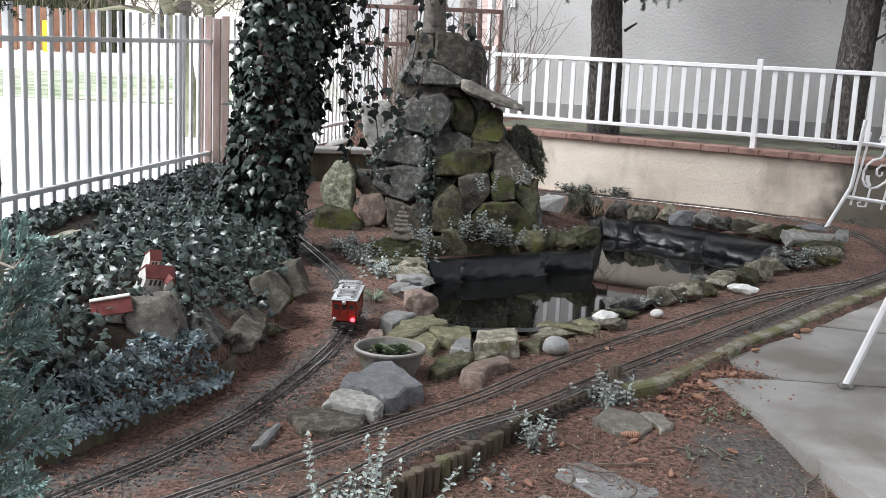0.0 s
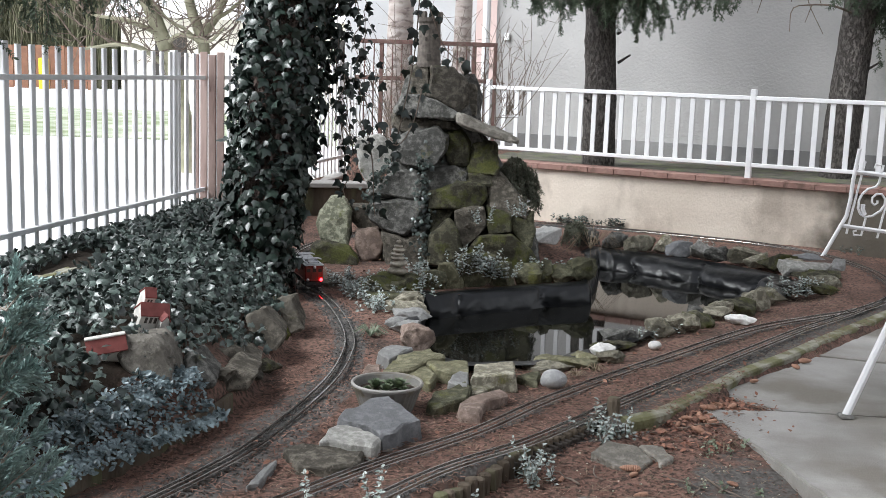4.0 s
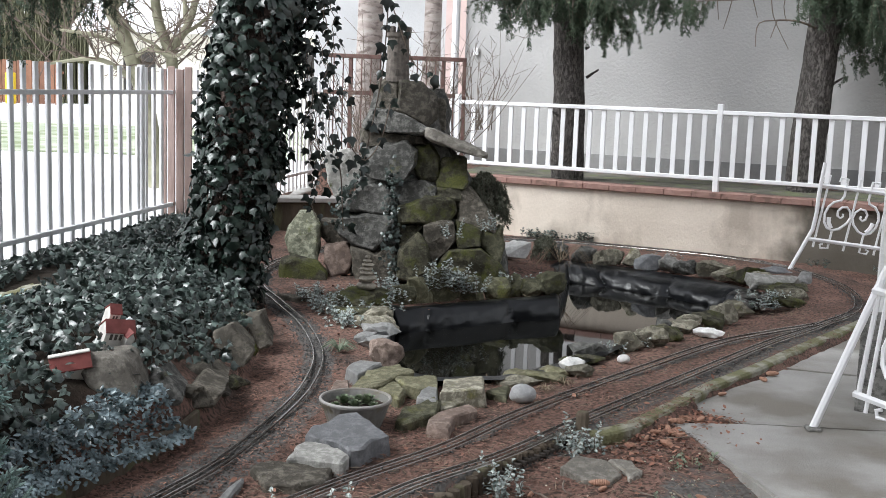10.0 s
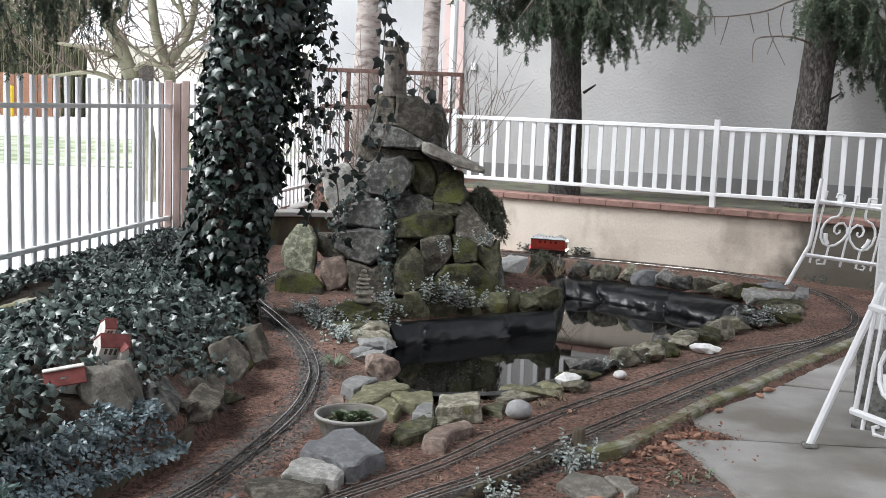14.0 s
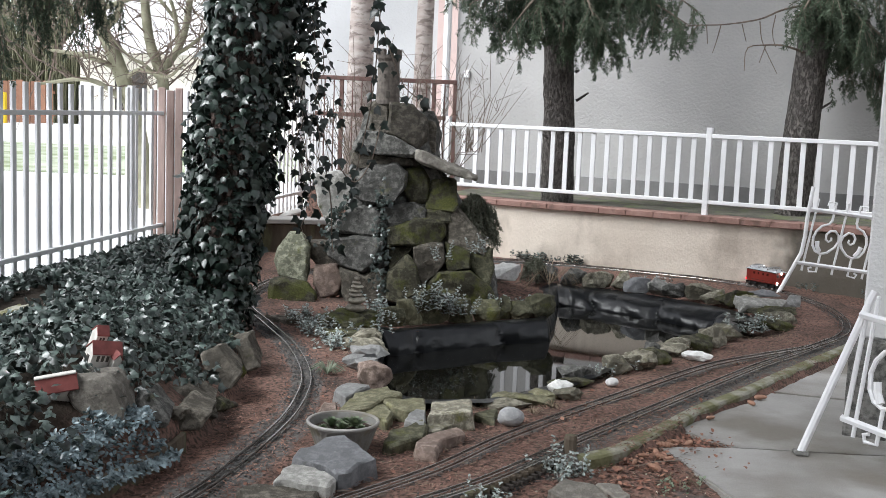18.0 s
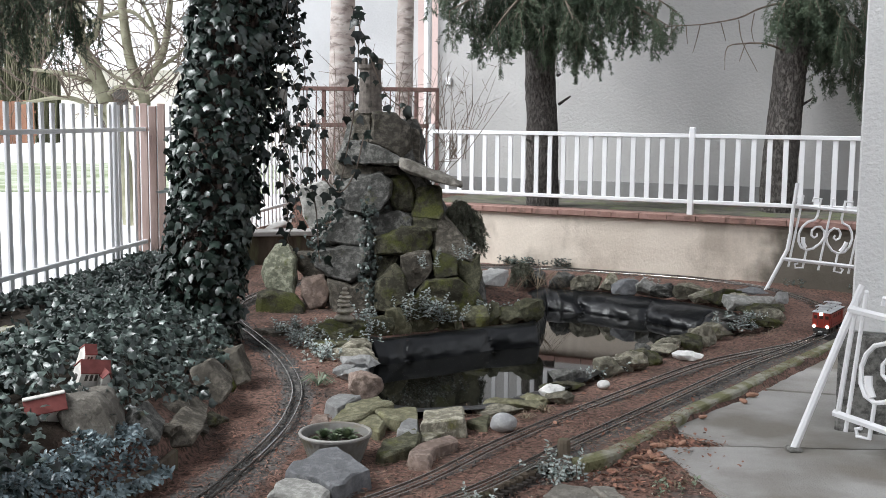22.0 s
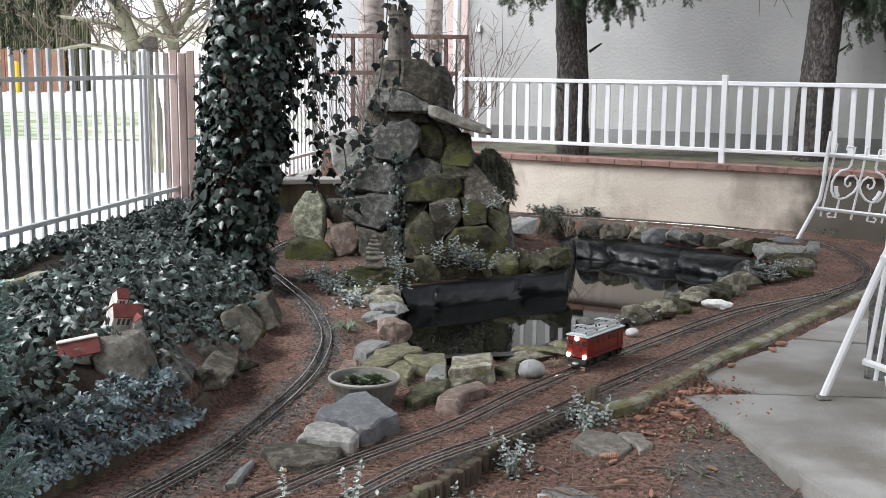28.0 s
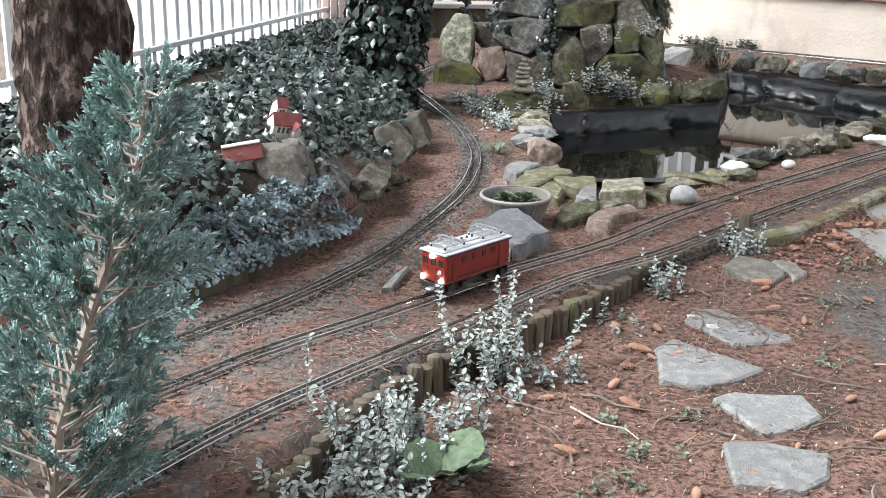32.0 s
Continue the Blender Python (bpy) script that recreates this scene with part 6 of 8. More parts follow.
def cairn():
    root = tagged(empty("cairn", pose(-0.385, 6.93, 0.075)), "balanced cairn of seven smooth pale pebbles", "cairn")
    z = 0.0
    flat_base()
    for k, (w, h, m, dx) in enumerate(((0.125, 0.055, PEBBLE_TAN, 0.0), (0.12, 0.05, PEBBLE_TAN, 0.006), (0.105, 0.028, PEBBLE_TAN, 0.0), (0.095, 0.026, PEBBLE_TAN, -0.004), (0.085, 0.028, PEBBLE_TAN, 0.004), (0.062, 0.024, PEBBLE_TAN, 0.0), (0.04, 0.03, PEBBLE_TAN, 0.003))):
        bm = rock_bm(500 + k, w, w * 0.85, h, cuts=1, rough=0.03, level=3, keep=0.9)
        part("pebble", bm, m, root, smooth=True).matrix_basis = pose(dx, 0, z + h / 2, 0, 0, k * 40)
        z += h * 0.9


cairn()


def castle_tower():
    root = tagged(empty("castle_tower", pose(-0.281, 8.42, 1.364) @ Matrix.Scale(1.095, 4)), "miniature round castle tower of brown stone on the rockery", "model tower")
    bm = bmesh.new()
    lathe(bm, [(0.082, -0.02), (0.078, 0.02), (0.070, 0.26), (0.082, 0.275), (0.084, 0.30)], 20)
    part("shaft", bm, TOWER_STONE, root)
    data = mesh_of("merlon", boxed(0.062, -0.014, 0.30, 0.085, 0.014, 0.338, bevel=0.003), TOWER_STONE)
    for k in range(9):
        share("merlon", data, root, pose(0, 0, 0, 0, 0, 40 * k))
    part("door", boxed(-0.014, -0.084, 0.02, 0.014, -0.070, 0.062, bevel=0.003), TOY_DARK, root, "dark little doorway")
    for x, z in ((-0.02, 0.16), (0.024, 0.21)):
        part("window", boxed(x - 0.006, -0.08, z - 0.012, x + 0.006, -0.066, z + 0.012), TOY_DARK, root)


castle_tower()


def gabled(root, name, x0, x1, y0, y1, z0, wall, ridge, mat, roof_mat, over=0.008):
    """A little gabled house along x, from its foot z0."""
    bm = bmesh.new()
    cy = (y0 + y1) / 2
    pts = [(y0, z0), (y1, z0), (y1, wall), (cy, ridge), (y0, wall)]
    a = [bm.verts.new((x0, y, z)) for y, z in pts]
    b = [bm.verts.new((x1, y, z)) for y, z in pts]
    for k in range(5):
        bm.faces.new((a[k], a[(k + 1) % 5], b[(k + 1) % 5], b[k]))
    bm.faces.new(a[::-1])
    bm.faces.new(b)
    bmesh.ops.recalc_face_normals(bm, faces=bm.faces)
    part(name, bm, mat, root)
    slope = (ridge - wall) / (cy - y0)
    for sy in (-1, 1):
        bm = bmesh.new()
        e = (y1 - y0) / 2 + over
        v = [(x0 - over, cy, ridge + 0.003), (x1 + over, cy, ridge + 0.003), (x1 + over, cy + sy * e, ridge - e * slope + 0.003), (x0 - over, cy + sy * e, ridge - e * slope + 0.003)]
        lo = [bm.verts.new(p) for p in v]
        hi = [bm.verts.new((p[0], p[1], p[2] + 0.005)) for p in v]
        bm.faces.new(lo)
        bm.faces.new(hi)
        for k in range(4):
            bm.faces.new((lo[k], lo[(k + 1) % 4], hi[(k + 1) % 4], hi[k]))
        bmesh.ops.recalc_face_normals(bm, faces=bm.faces)
        part("roof", bm, roof_mat, root, "faded red roof")


def toy_houses():
    church = tagged(empty("model_church", pose(-1.168, 4.30, 0.368, 18, 10, 46) @ Matrix.Scale(0.9, 4)), "little white model church with faded red roofs in the ivy", "model house")
    gabled(church, "nave", -0.068, 0.062, -0.030, 0.030, -0.09, 0.012, 0.052, TOY_WHITE, TOY_RED, 0.004)
    gabled(church, "tower", -0.030, 0.020, 0.040, 0.088, -0.09, 0.062, 0.092, TOY_WHITE, TOY_RED, 0.003)
    porch = empty("porch", pose(0.036, -0.030, 0.0, 0, 0, 90))
    porch.parent = church
    gabled(porch, "wall", -0.030, 0.012, -0.019, 0.019, -0.09, 0.002, 0.026, TOY_WHITE, TOY_RED, 0.003)
    for x in (-0.040, -0.018, 0.004):
        part("window", boxed(x - 0.006, -0.032, -0.022, x + 0.006, -0.0295, 0.004), TOY_DARK, church)
    for x in (-0.012, 0.002):
        part("window", boxed(x - 0.004, 0.0375, 0.040, x + 0.004, 0.0405, 0.053), TOY_DARK, church)
    part("door", boxed(-0.0705, -0.008, -0.05, -0.0675, 0.008, -0.006), TOY_DARK, church)
    shed = tagged(empty("model_shed", pose(-1.25, 4.02, 0.315, 30, -9, 16)), "little model shed with a faded red roof in the ivy", "model house")
    gabled(shed, "wall", -0.064, 0.064, -0.034, 0.034, -0.09, 0.004, 0.040, TOY_WHITE, TOY_RED, 0.006)
    part("ridge_cap", boxed(-0.070, -0.006, 0.0435, 0.070, 0.010, 0.051, bevel=0.002), TOY_WHITE, shed)
    part("door", boxed(0.0635, -0.010, -0.045, 0.0665, 0.010, -0.005), TOY_DARK, shed)


toy_houses()


def trestle_panel(root, m, thick=1.0):
    """A wrought-iron panel with scrolls, bottom-left at the origin, along +x and up; m may lean it."""
    def put(name, pts, r):
        q = [m @ Vector((u, 0, v)) for u, v in pts]
        part(name, tube(bmesh.new(), q, r * thick, 6), WHITE_PAINT, root)

    for v in (0.0, 0.40):
        put("rail", [(-0.02, v), (0.3, v), (0.62, v)], 0.011)
    for u in (0.05, 0.30, 0.55):
        put("bar", [(u, -0.055), (u, 0.47)], 0.006)
        bm = bmesh.new()
        bmesh.ops.create_uvsphere(bm, u_segments=8, v_segments=6, radius=0.011, matrix=Matrix.Translation(m @ Vector((u, 0, 0.475))))
        part("finial", bm, WHITE_PAINT, root)
    for sx in (1, -1):
        def mir(pts):
            return [(0.30 + sx * (u - 0.30), v) for u, v in pts]
        put("scroll", mir([(0.14, 0.44), (0.14, 0.47), (0.20, 0.47), (0.20, 0.34), (0.185, 0.31), (0.13, 0.29), (0.095, 0.25), (0.08, 0.20), (0.09, 0.14), (0.12, 0.10), (0.17, 0.085), (0.22, 0.10), (0.27, 0.145), (0.292, 0.19)]), 0.007)
        put("scroll", mir([(0.292, 0.19), (0.28, 0.235), (0.245, 0.265), (0.205, 0.26), (0.18, 0.23), (0.185, 0.195), (0.21, 0.18), (0.23, 0.195), (0.225, 0.215)]), 0.006)
        put("hook", mir([(0.17, 0.085), (0.17, -0.05), (0.11, -0.055), (0.10, -0.03), (0.125, -0.022)]), 0.006)
        put("leaf", mir([(0.155, 0.10), (0.13, 0.135), (0.12, 0.175)]), 0.011)


def leaning(o, u, v):
    """The pose of a panel from its corner and its two edges, each a vector for one metre of the pattern."""
    o, u, v = Vector(o), Vector(u), Vector(v)
    m = Matrix((u, v.cross(u).normalized(), v)).transposed().to_4x4()
    m.translation = o
    return m


def trestles():
    far = tagged(empty("iron_trestle"), "white wrought-iron scroll trestle standing before the garden wall", "trestle", "iron trestles")
    trestle_panel(far, leaning((2.939, 8.83, 0.245), (0.91, -0.12, -0.085), (0.175, 0, 1.05)), 1.5)
    part("leg", tube(bmesh.new(), [(2.805, 8.84, -0.02), (2.88, 8.835, 0.14), (2.965, 8.83, 0.32), (2.985, 8.83, 0.45), (2.992, 8.83, 0.60), (3.02, 8.83, 0.84)], 0.016, 8), WHITE_PAINT, far)
    part("leg", tube(bmesh.new(), [(3.72, 8.69, -0.03), (3.63, 8.70, 0.15), (3.53, 8.74, 0.30), (3.56, 8.74, 0.65)], 0.014, 8), WHITE_PAINT, far)
    near = tagged(empty("iron_trestle"), "chipped white wrought-iron scroll trestle leaning at the pillar", "trestle", "iron trestles")
    trestle_panel(near, leaning((1.774, 4.66, 0.12), (0.45, -0.89, -0.04), (0.125, 0.05, 1.08)), 1.5)
    part("leg", tube(bmesh.new(), [(1.59, 4.66, -0.045), (1.725, 4.69, 0.29), (1.852, 4.70, 0.62), (1.866, 4.70, 0.65)], 0.0175, 8), WHITE_PAINT, near)
    part("foot", boxed(1.568, 4.63, -0.037, 1.625, 4.69, -0.018, bevel=0.006), STONE_DARK, near, "rotten rubber foot")
    part("bar", tube(bmesh.new(), [(1.774, 4.66, 0.13), (1.81, 4.675, 0.40), (1.84, 4.69, 0.60)], 0.011, 6), WHITE_PAINT, near)


trestles()


# ---- plants ----
RNG = np.random.default_rng(11)


def surface_normal(x, y):
    e = 0.03
    dx = (height(x + e, y) - height(x - e, y)) / (2 * e)
    dy = (height(x, y + e) - height(x, y - e)) / (2 * e)
    return np.stack([-dx, -dy, np.ones_like(dx)], 1)


def ground_ivy():
    """The carpet of ivy on the bank, leaf by leaf."""
    n = 40000
    y = RNG.uniform(1.9, 10.4, n)
    fence_x = FENCE_P.x + FENCE_D.x / FENCE_D.y * (y - FENCE_P.y)
    edge = edge_x(BED_EDGE, y)
    u = RNG.uniform(0, 1, n) ** 0.9
    x = edge - 0.02 - u * (edge - 0.02 - fence_x - 0.02)
    patch = np.array([noise.noise((a * 1.7, b * 1.7, 5.0)) for a, b in zip(x, y)])
    bare = (edge - x) < 0.03 + 0.14 * patch + 0.03 * ((y > 4.3) & (y < 6.6))
    keep = ~bare | (RNG.uniform(0, 1, n) < 0.12)
    keep &= ~((x < -1.72 + 0.2 * (y - 5.4)) & (x > -2.02 + 0.2 * (y - 5.4)) & (y > 4.85) & (y < 5.9))
    keep &= ~((np.abs(x + 1.11) < 0.11) & (np.abs(y - 3.92) < 0.11)) & ~((x > -1.04) & (x < -0.9) & (np.abs(y - 4.1) < 0.09)) & ~((edge - x < 0.2) & (y > 4.35) & (y < 5.8) & (RNG.uniform(0, 1, n) < 0.3))
    keep &= ~((np.abs(x + 1.185) < 0.09) & (np.abs(y - 4.27) < 0.09)) & ~((np.abs(x + 1.255) < 0.07) & (np.abs(y - 4.02) < 0.05))
    x, y, patch = x[keep], y[keep], patch[keep]
    z = height(x, y) + 0.015 + RNG.uniform(0, 0.07, len(x)) + 0.03 * patch
    tuft = np.exp(-(((x + 1.25) / 0.10) ** 2 + ((y - 3.93) / 0.05) ** 2)) + np.exp(-(((x + 1.15) / 0.10) ** 2 + ((y - 4.17) / 0.05) ** 2))
    z = z + 0.03 * tuft
    nrm = surface_normal(x, y) + RNG.normal(0, 0.9, (len(x), 3)) + np.array([0.1, -0.35, 0.0])
    nrm[:, 2] = np.maximum(nrm[:, 2], 0.2)
    size = RNG.uniform(0.020, 0.050, len(x))
    m = frames_from(nrm, RNG.uniform(0, 6.28, len(x)), size, np.stack([x, y, z], 1))
    tagged(spread_mesh("ground_ivy", IVY_GROUND, *IVY_LEAF, m), "dense dark green ivy carpet covering the bank", "ivy", kind="stuff")


def blue_groundcover():
    """The low shrub with pale bluish leaves at the front of the bank."""
    n = 27000
    y, x = RNG.uniform(2.7, 4.2, n), RNG.uniform(-1.7, -0.7, n)
    edge = edge_x(BED_EDGE, y)
    ok = (x < edge + 0.06) & inside([(-1.48, 2.72), (-1.36, 3.2), (-1.27, 3.45), (-1.13, 3.98), (-0.99, 4.15), (-0.78, 4.12), (-0.75, 3.9), (-0.9, 3.4), (-1.1, 2.72)], x, y)
    x, y, edge = x[ok], y[ok], edge[ok]
    n = len(x)
    u, v = np.clip((edge + 0.06 - x) / 0.40, 0, 1), (y - 2.7) / 1.5
    dome = np.sqrt(np.clip(1 - (2 * u - 1) ** 2, 0, 1))
    lump = np.array([noise.noise((a * 5, b * 5, 2.0)) for a, b in zip(x, y)])
    z = np.maximum(height(x, y), 0.02) + 0.03 + dome * (0.085 + 0.05 * lump) * RNG.uniform(0.5, 1.05, n) * np.sin(np.pi * np.clip(v * 1.1, 0.08, 0.95))
    nrm = np.stack([0.8 * (0.5 - u) * 1.6, -0.5 * np.ones(n), np.ones(n)], 1) + RNG.normal(0, 0.45, (n, 3))
    m = frames_from(nrm, RNG.uniform(0, 6.28, n), RNG.uniform(0.014, 0.028, n), np.stack([x, y, z], 1))
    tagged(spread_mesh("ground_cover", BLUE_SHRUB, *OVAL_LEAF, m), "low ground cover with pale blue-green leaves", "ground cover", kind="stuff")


def bark_trunk(points, radii, mat, sides=28, rough=0.016, seed=1, rings=60):
    """A trunk with furrowed bark along a line."""
    pts, s = curve_through(points, 0.02)
    rad = np.interp(np.linspace(0, 1, rings), np.linspace(0, 1, len(radii)), radii)
    idx = np.linspace(0, len(pts) - 1, rings).astype(int)
    bm, prev = bmesh.new(), None
    for i, k in enumerate(idx):
        ring = []
        for a in range(sides):
            th = 2 * math.pi * a / sides
            bumps = rough * (noise.fractal((math.cos(th) * 4 + seed, math.sin(th) * 4, pts[k][2] * 4), 1.0, 2.0, 3) * 0.6 + 0.9 * abs(noise.noise((math.cos(th) * 6.5, math.sin(th) * 6.5 + seed, pts[k][2] * 8))))
            r = rad[i] + bumps
            ring.append(bm.verts.new((pts[k][0] + r * math.cos(th), pts[k][1] + r * math.sin(th), pts[k][2])))
        if prev:
            for a in range(sides):
                bm.faces.new((prev[a], prev[(a + 1) % sides], ring[(a + 1) % sides], ring[a]))
        prev = ring
    bm.faces.new(prev)
    return bm


def ivy_tree():
    root = tagged(empty("ivy_tree"), "old tree trunk thickly overgrown with dark ivy", "tree")
    base = [(-1.22, 6.62, 0.0), (-1.16, 6.62, 0.5), (-1.06, 6.64, 1.3), (-0.99, 6.66, 2.0), (-0.95, 6.7, 3.2), (-0.92, 6.7, 4.6)]
    part("trunk", bark_trunk(base, [0.19, 0.165, 0.155, 0.15, 0.14, 0.12], BARK, seed=3), BARK, root, "dark furrowed bark", smooth=True)
    line, s = curve_through(base, 0.02)
    n = 5200
    d = RNG.uniform(0, np.interp(3.0, line[:, 2], s), n)
    c = np.stack([np.interp(d, s, line[:, k]) for k in range(3)], 1)
    th = RNG.uniform(0, 6.28, n)
    swell = 0.04 + 0.05 * np.array([noise.noise((math.cos(a) * 1.5, math.sin(a) * 1.5, z * 2.0)) for a, z in zip(th, c[:, 2])])
    r = 0.165 + swell + RNG.uniform(-0.02, 0.055, n) + 0.03 * np.clip(0.5 - c[:, 2], 0, 1)
    out = np.stack([np.cos(th), np.sin(th), np.zeros(n)], 1)
    place = c + out * r[:, None]
    nrm = out + RNG.normal(0, 0.7, (n, 3)) + np.array([0, 0, 0.35])
    m = frames_from(nrm, math.pi + RNG.normal(0, 0.8, n), RNG.uniform(0.035, 0.085, n), place)
    crown(root, (-0.9, 6.7, 4.9), (2.0, 2.0, 1.4), 1100, 42)
    tagged(spread_mesh("trunk_ivy", IVY, *IVY_LEAF, m, root), "large dark glossy ivy leaves", kind="stuff")
    # trailing strands
    rnd = random.Random(5)
    bm = bmesh.new()
    places, size, spin, nn = [], [], [], []
    starts = [(-0.78, 6.7, 2.8, 1.8), (-0.75, 6.75, 2.8, 1.7), (-0.71, 6.7, 2.7, 1.75), (-0.67, 6.75, 2.7, 1.65), (-0.63, 6.7, 2.7, 1.85), (-0.74, 6.65, 2.7, 1.5), (-0.69, 6.62, 2.7, 1.7), (-0.65, 6.66, 2.7, 1.75), (-0.80, 6.75, 2.6, 0.75), (-0.74, 6.7, 2.5, 1.05), (-0.68, 6.8, 2.55, 1.2), (-0.64, 6.7, 2.4, 0.95), (-0.60, 6.8, 2.5, 1.25), (-0.80, 6.8, 2.4, 0.55)]
    for x, y, top, low in starts:
        pts = [Vector((x - 0.10, y, top))]
        while pts[-1].z > low:
            pts.append(pts[-1] + Vector((rnd.gauss(0, 0.014) + 0.003, rnd.gauss(0, 0.012), -0.045)))
        tube(bm, pts, 0.0028, 5)
        for p in pts:
            for _ in range(3 if p.z > 1.1 else 2):
                if rnd.random() < 0.72:
                    places.append(p + Vector((rnd.gauss(0, 0.03), rnd.gauss(0, 0.03), rnd.gauss(0, 0.02))))
                    size.append(rnd.uniform(0.03, 0.065))
                    spin.append(math.pi + rnd.gauss(0, 0.7))
                    nn.append((rnd.gauss(0, 0.5), -1 + rnd.gauss(0, 0.5), 0.35 + rnd.gauss(0, 0.3)))
    # one long strand loops over to the rockery
    for arc in ([(-0.66, 6.8, 1.25), (-0.52, 6.9, 0.98), (-0.42, 7.0, 0.86), (-0.33, 7.1, 0.98), (-0.28, 7.2, 1.2)], [(-0.36, 7.3, 2.0), (-0.22, 7.3, 1.62), (-0.14, 7.35, 1.45), (-0.02, 7.45, 1.36)], [(-0.6, 6.9, 1.0), (-0.56, 7.0, 0.75), (-0.55, 7.05, 0.5), (-0.54, 7.05, 0.42)], [(-0.3, 7.1, 1.9), (-0.33, 7.1, 1.4), (-0.40, 7.1, 1.0), (-0.45, 7.08, 0.75)]):
        pts, _ = curve_through(arc, 0.04)
        tube(bm, [tuple(p) for p in pts], 0.004, 6)
        for p in pts:
            if rnd.random() < 0.75:
                places.append(Vector(p) + Vector((rnd.gauss(0, 0.025), rnd.gauss(0, 0.02), rnd.gauss(0, 0.03))))
                size.append(rnd.uniform(0.04, 0.085))
                spin.append(math.pi + rnd.gauss(0, 0.6))
                nn.append((rnd.gauss(0, 0.4), -1, 0.4 + rnd.gauss(0, 0.3)))
    tagged(part("vine", bm, TWIG, root, "thin hanging ivy stems"), kind="stuff")
    m = frames_from(np.array(nn), np.array(spin), np.array(size), np.array([tuple(p) for p in places]))
    tagged(spread_mesh("hanging_ivy", IVY, *IVY_LEAF, m, root), "trailing dark ivy leaves", kind="stuff")


def crown(root, c, r, n, seed):
    """A high crown of needle tufts, above the view, that shades the garden."""
    rng = np.random.default_rng(seed)
    d = rng.normal(0, 1, (n, 3))
    d /= np.linalg.norm(d, axis=1)[:, None]
    p = np.array(c) + d * np.array(r) * rng.uniform(0.3, 1.0, (n, 1))
    m = frames_from(rng.normal(0, 1, (n, 3)), rng.uniform(0, 6.28, n), rng.uniform(0.14, 0.34, n), p)
    tagged(spread_mesh("crown", SPRUCE, *IVY_LEAF, m, root), "dark evergreen crown", kind="stuff")


def near_tree():
    root = tagged(empty("pine_tree"), "stout tree trunk with deeply furrowed brown bark", "tree")
    part("trunk", bark_trunk([(-1.57, 3.42, 0.1), (-1.575, 3.42, 0.5), (-1.58, 3.43, 1.2), (-1.58, 3.46, 2.6), (-1.58, 3.5, 4.5)], [0.175, 0.148, 0.14, 0.13, 0.12], BARK, sides=64, rough=0.03, seed=9, rings=110), BARK, root, smooth=True)
    for k in range(5):
        bm = bmesh.new()
        a = k * 1.3
        tube(bm, [(-1.54, 3.46, 3.0 + 0.25 * k), (-1.54 + 0.8 * math.cos(a), 3.46 + 0.8 * math.sin(a), 3.3 + 0.25 * k), (-1.54 + 1.7 * math.cos(a), 3.46 + 1.7 * math.sin(a), 3.2 + 0.25 * k)], [0.04, 0.025, 0.01], 8)
        part("limb", bm, BARK, root)
    crown(root, (-1.6, 3.4, 4.8), (1.9, 1.9, 1.3), 900, 41)


def needles_on(segments, per_m, length, width, rng, out=0.75):
    """Needle poses along twigs; segments: list of (start, end)."""
    a = np.array([s[0] for s in segments])
    b = np.array([s[1] for s in segments])
    ln = np.linalg.norm(b - a, axis=1)
    count = np.maximum(3, (ln * per_m).astype(int))
    i = np.repeat(np.arange(len(a)), count)
    t = rng.uniform(0, 1, len(i))[:, None]
    p = a[i] * (1 - t) + b[i] * t
    d = (b - a)[i] / ln[i][:, None]
    side = rng.normal(0, 1, (len(i), 3))
    side -= d * (side * d).sum(1)[:, None]
    side /= np.linalg.norm(side, axis=1)[:, None]
    way = side * out + d * 0.75
    way /= np.linalg.norm(way, axis=1)[:, None]
    nrm = np.cross(way, rng.normal(0, 1, (len(i), 3)))
    nrm /= np.linalg.norm(nrm, axis=1)[:, None]
    x = np.cross(way, nrm)
    size = rng.uniform(0.7, 1.15, len(i))[:, None]
    m = np.zeros((len(i), 4, 4))
    m[:, :3, 0], m[:, :3, 1], m[:, :3, 2], m[:, :3, 3], m[:, 3, 3] = x * width, way * length * size, nrm * width, p, 1
    return m


def spruce_bough(rnd, start, end, sag, twigs, hang, bm, segments):
    """A drooping bough with hanging twigs; adds wood to bm and twig lines to segments."""
    start, end = Vector(start), Vector(end)
    mid = (start + end) / 2 + Vector((0, 0, sag))
    pts = [start.lerp(mid, k / 5).lerp(mid.lerp(end, k / 5), k / 5) for k in range(6)]
    tube(bm, pts, [0.022, 0.018, 0.015, 0.011, 0.008, 0.004], 6)
    for k in range(twigs):
        t = rnd.uniform(0.12, 1.0)
        p = start.lerp(mid, t).lerp(mid.lerp(end, t), t)
        ln = hang * rnd.uniform(0.45, 1.1)
        q = p + Vector((rnd.gauss(0, 0.10), rnd.gauss(0, 0.10), -ln * 0.55))
        r = q + Vector((rnd.gauss(0, 0.03), rnd.gauss(0, 0.03), -ln * 0.45))
        tube(bm, [p, q, r], [0.004, 0.003, 0.0015], 4, cap=False)
        segments += [(tuple(p), tuple(q)), (tuple(q), tuple(r))]
        for _ in range(3):
            u = p.lerp(r, rnd.uniform(0.2, 0.9))
            v = u + Vector((rnd.gauss(0, 0.05), rnd.gauss(0, 0.05), -rnd.uniform(0.06, 0.16)))
            segments.append((tuple(u), tuple(v)))


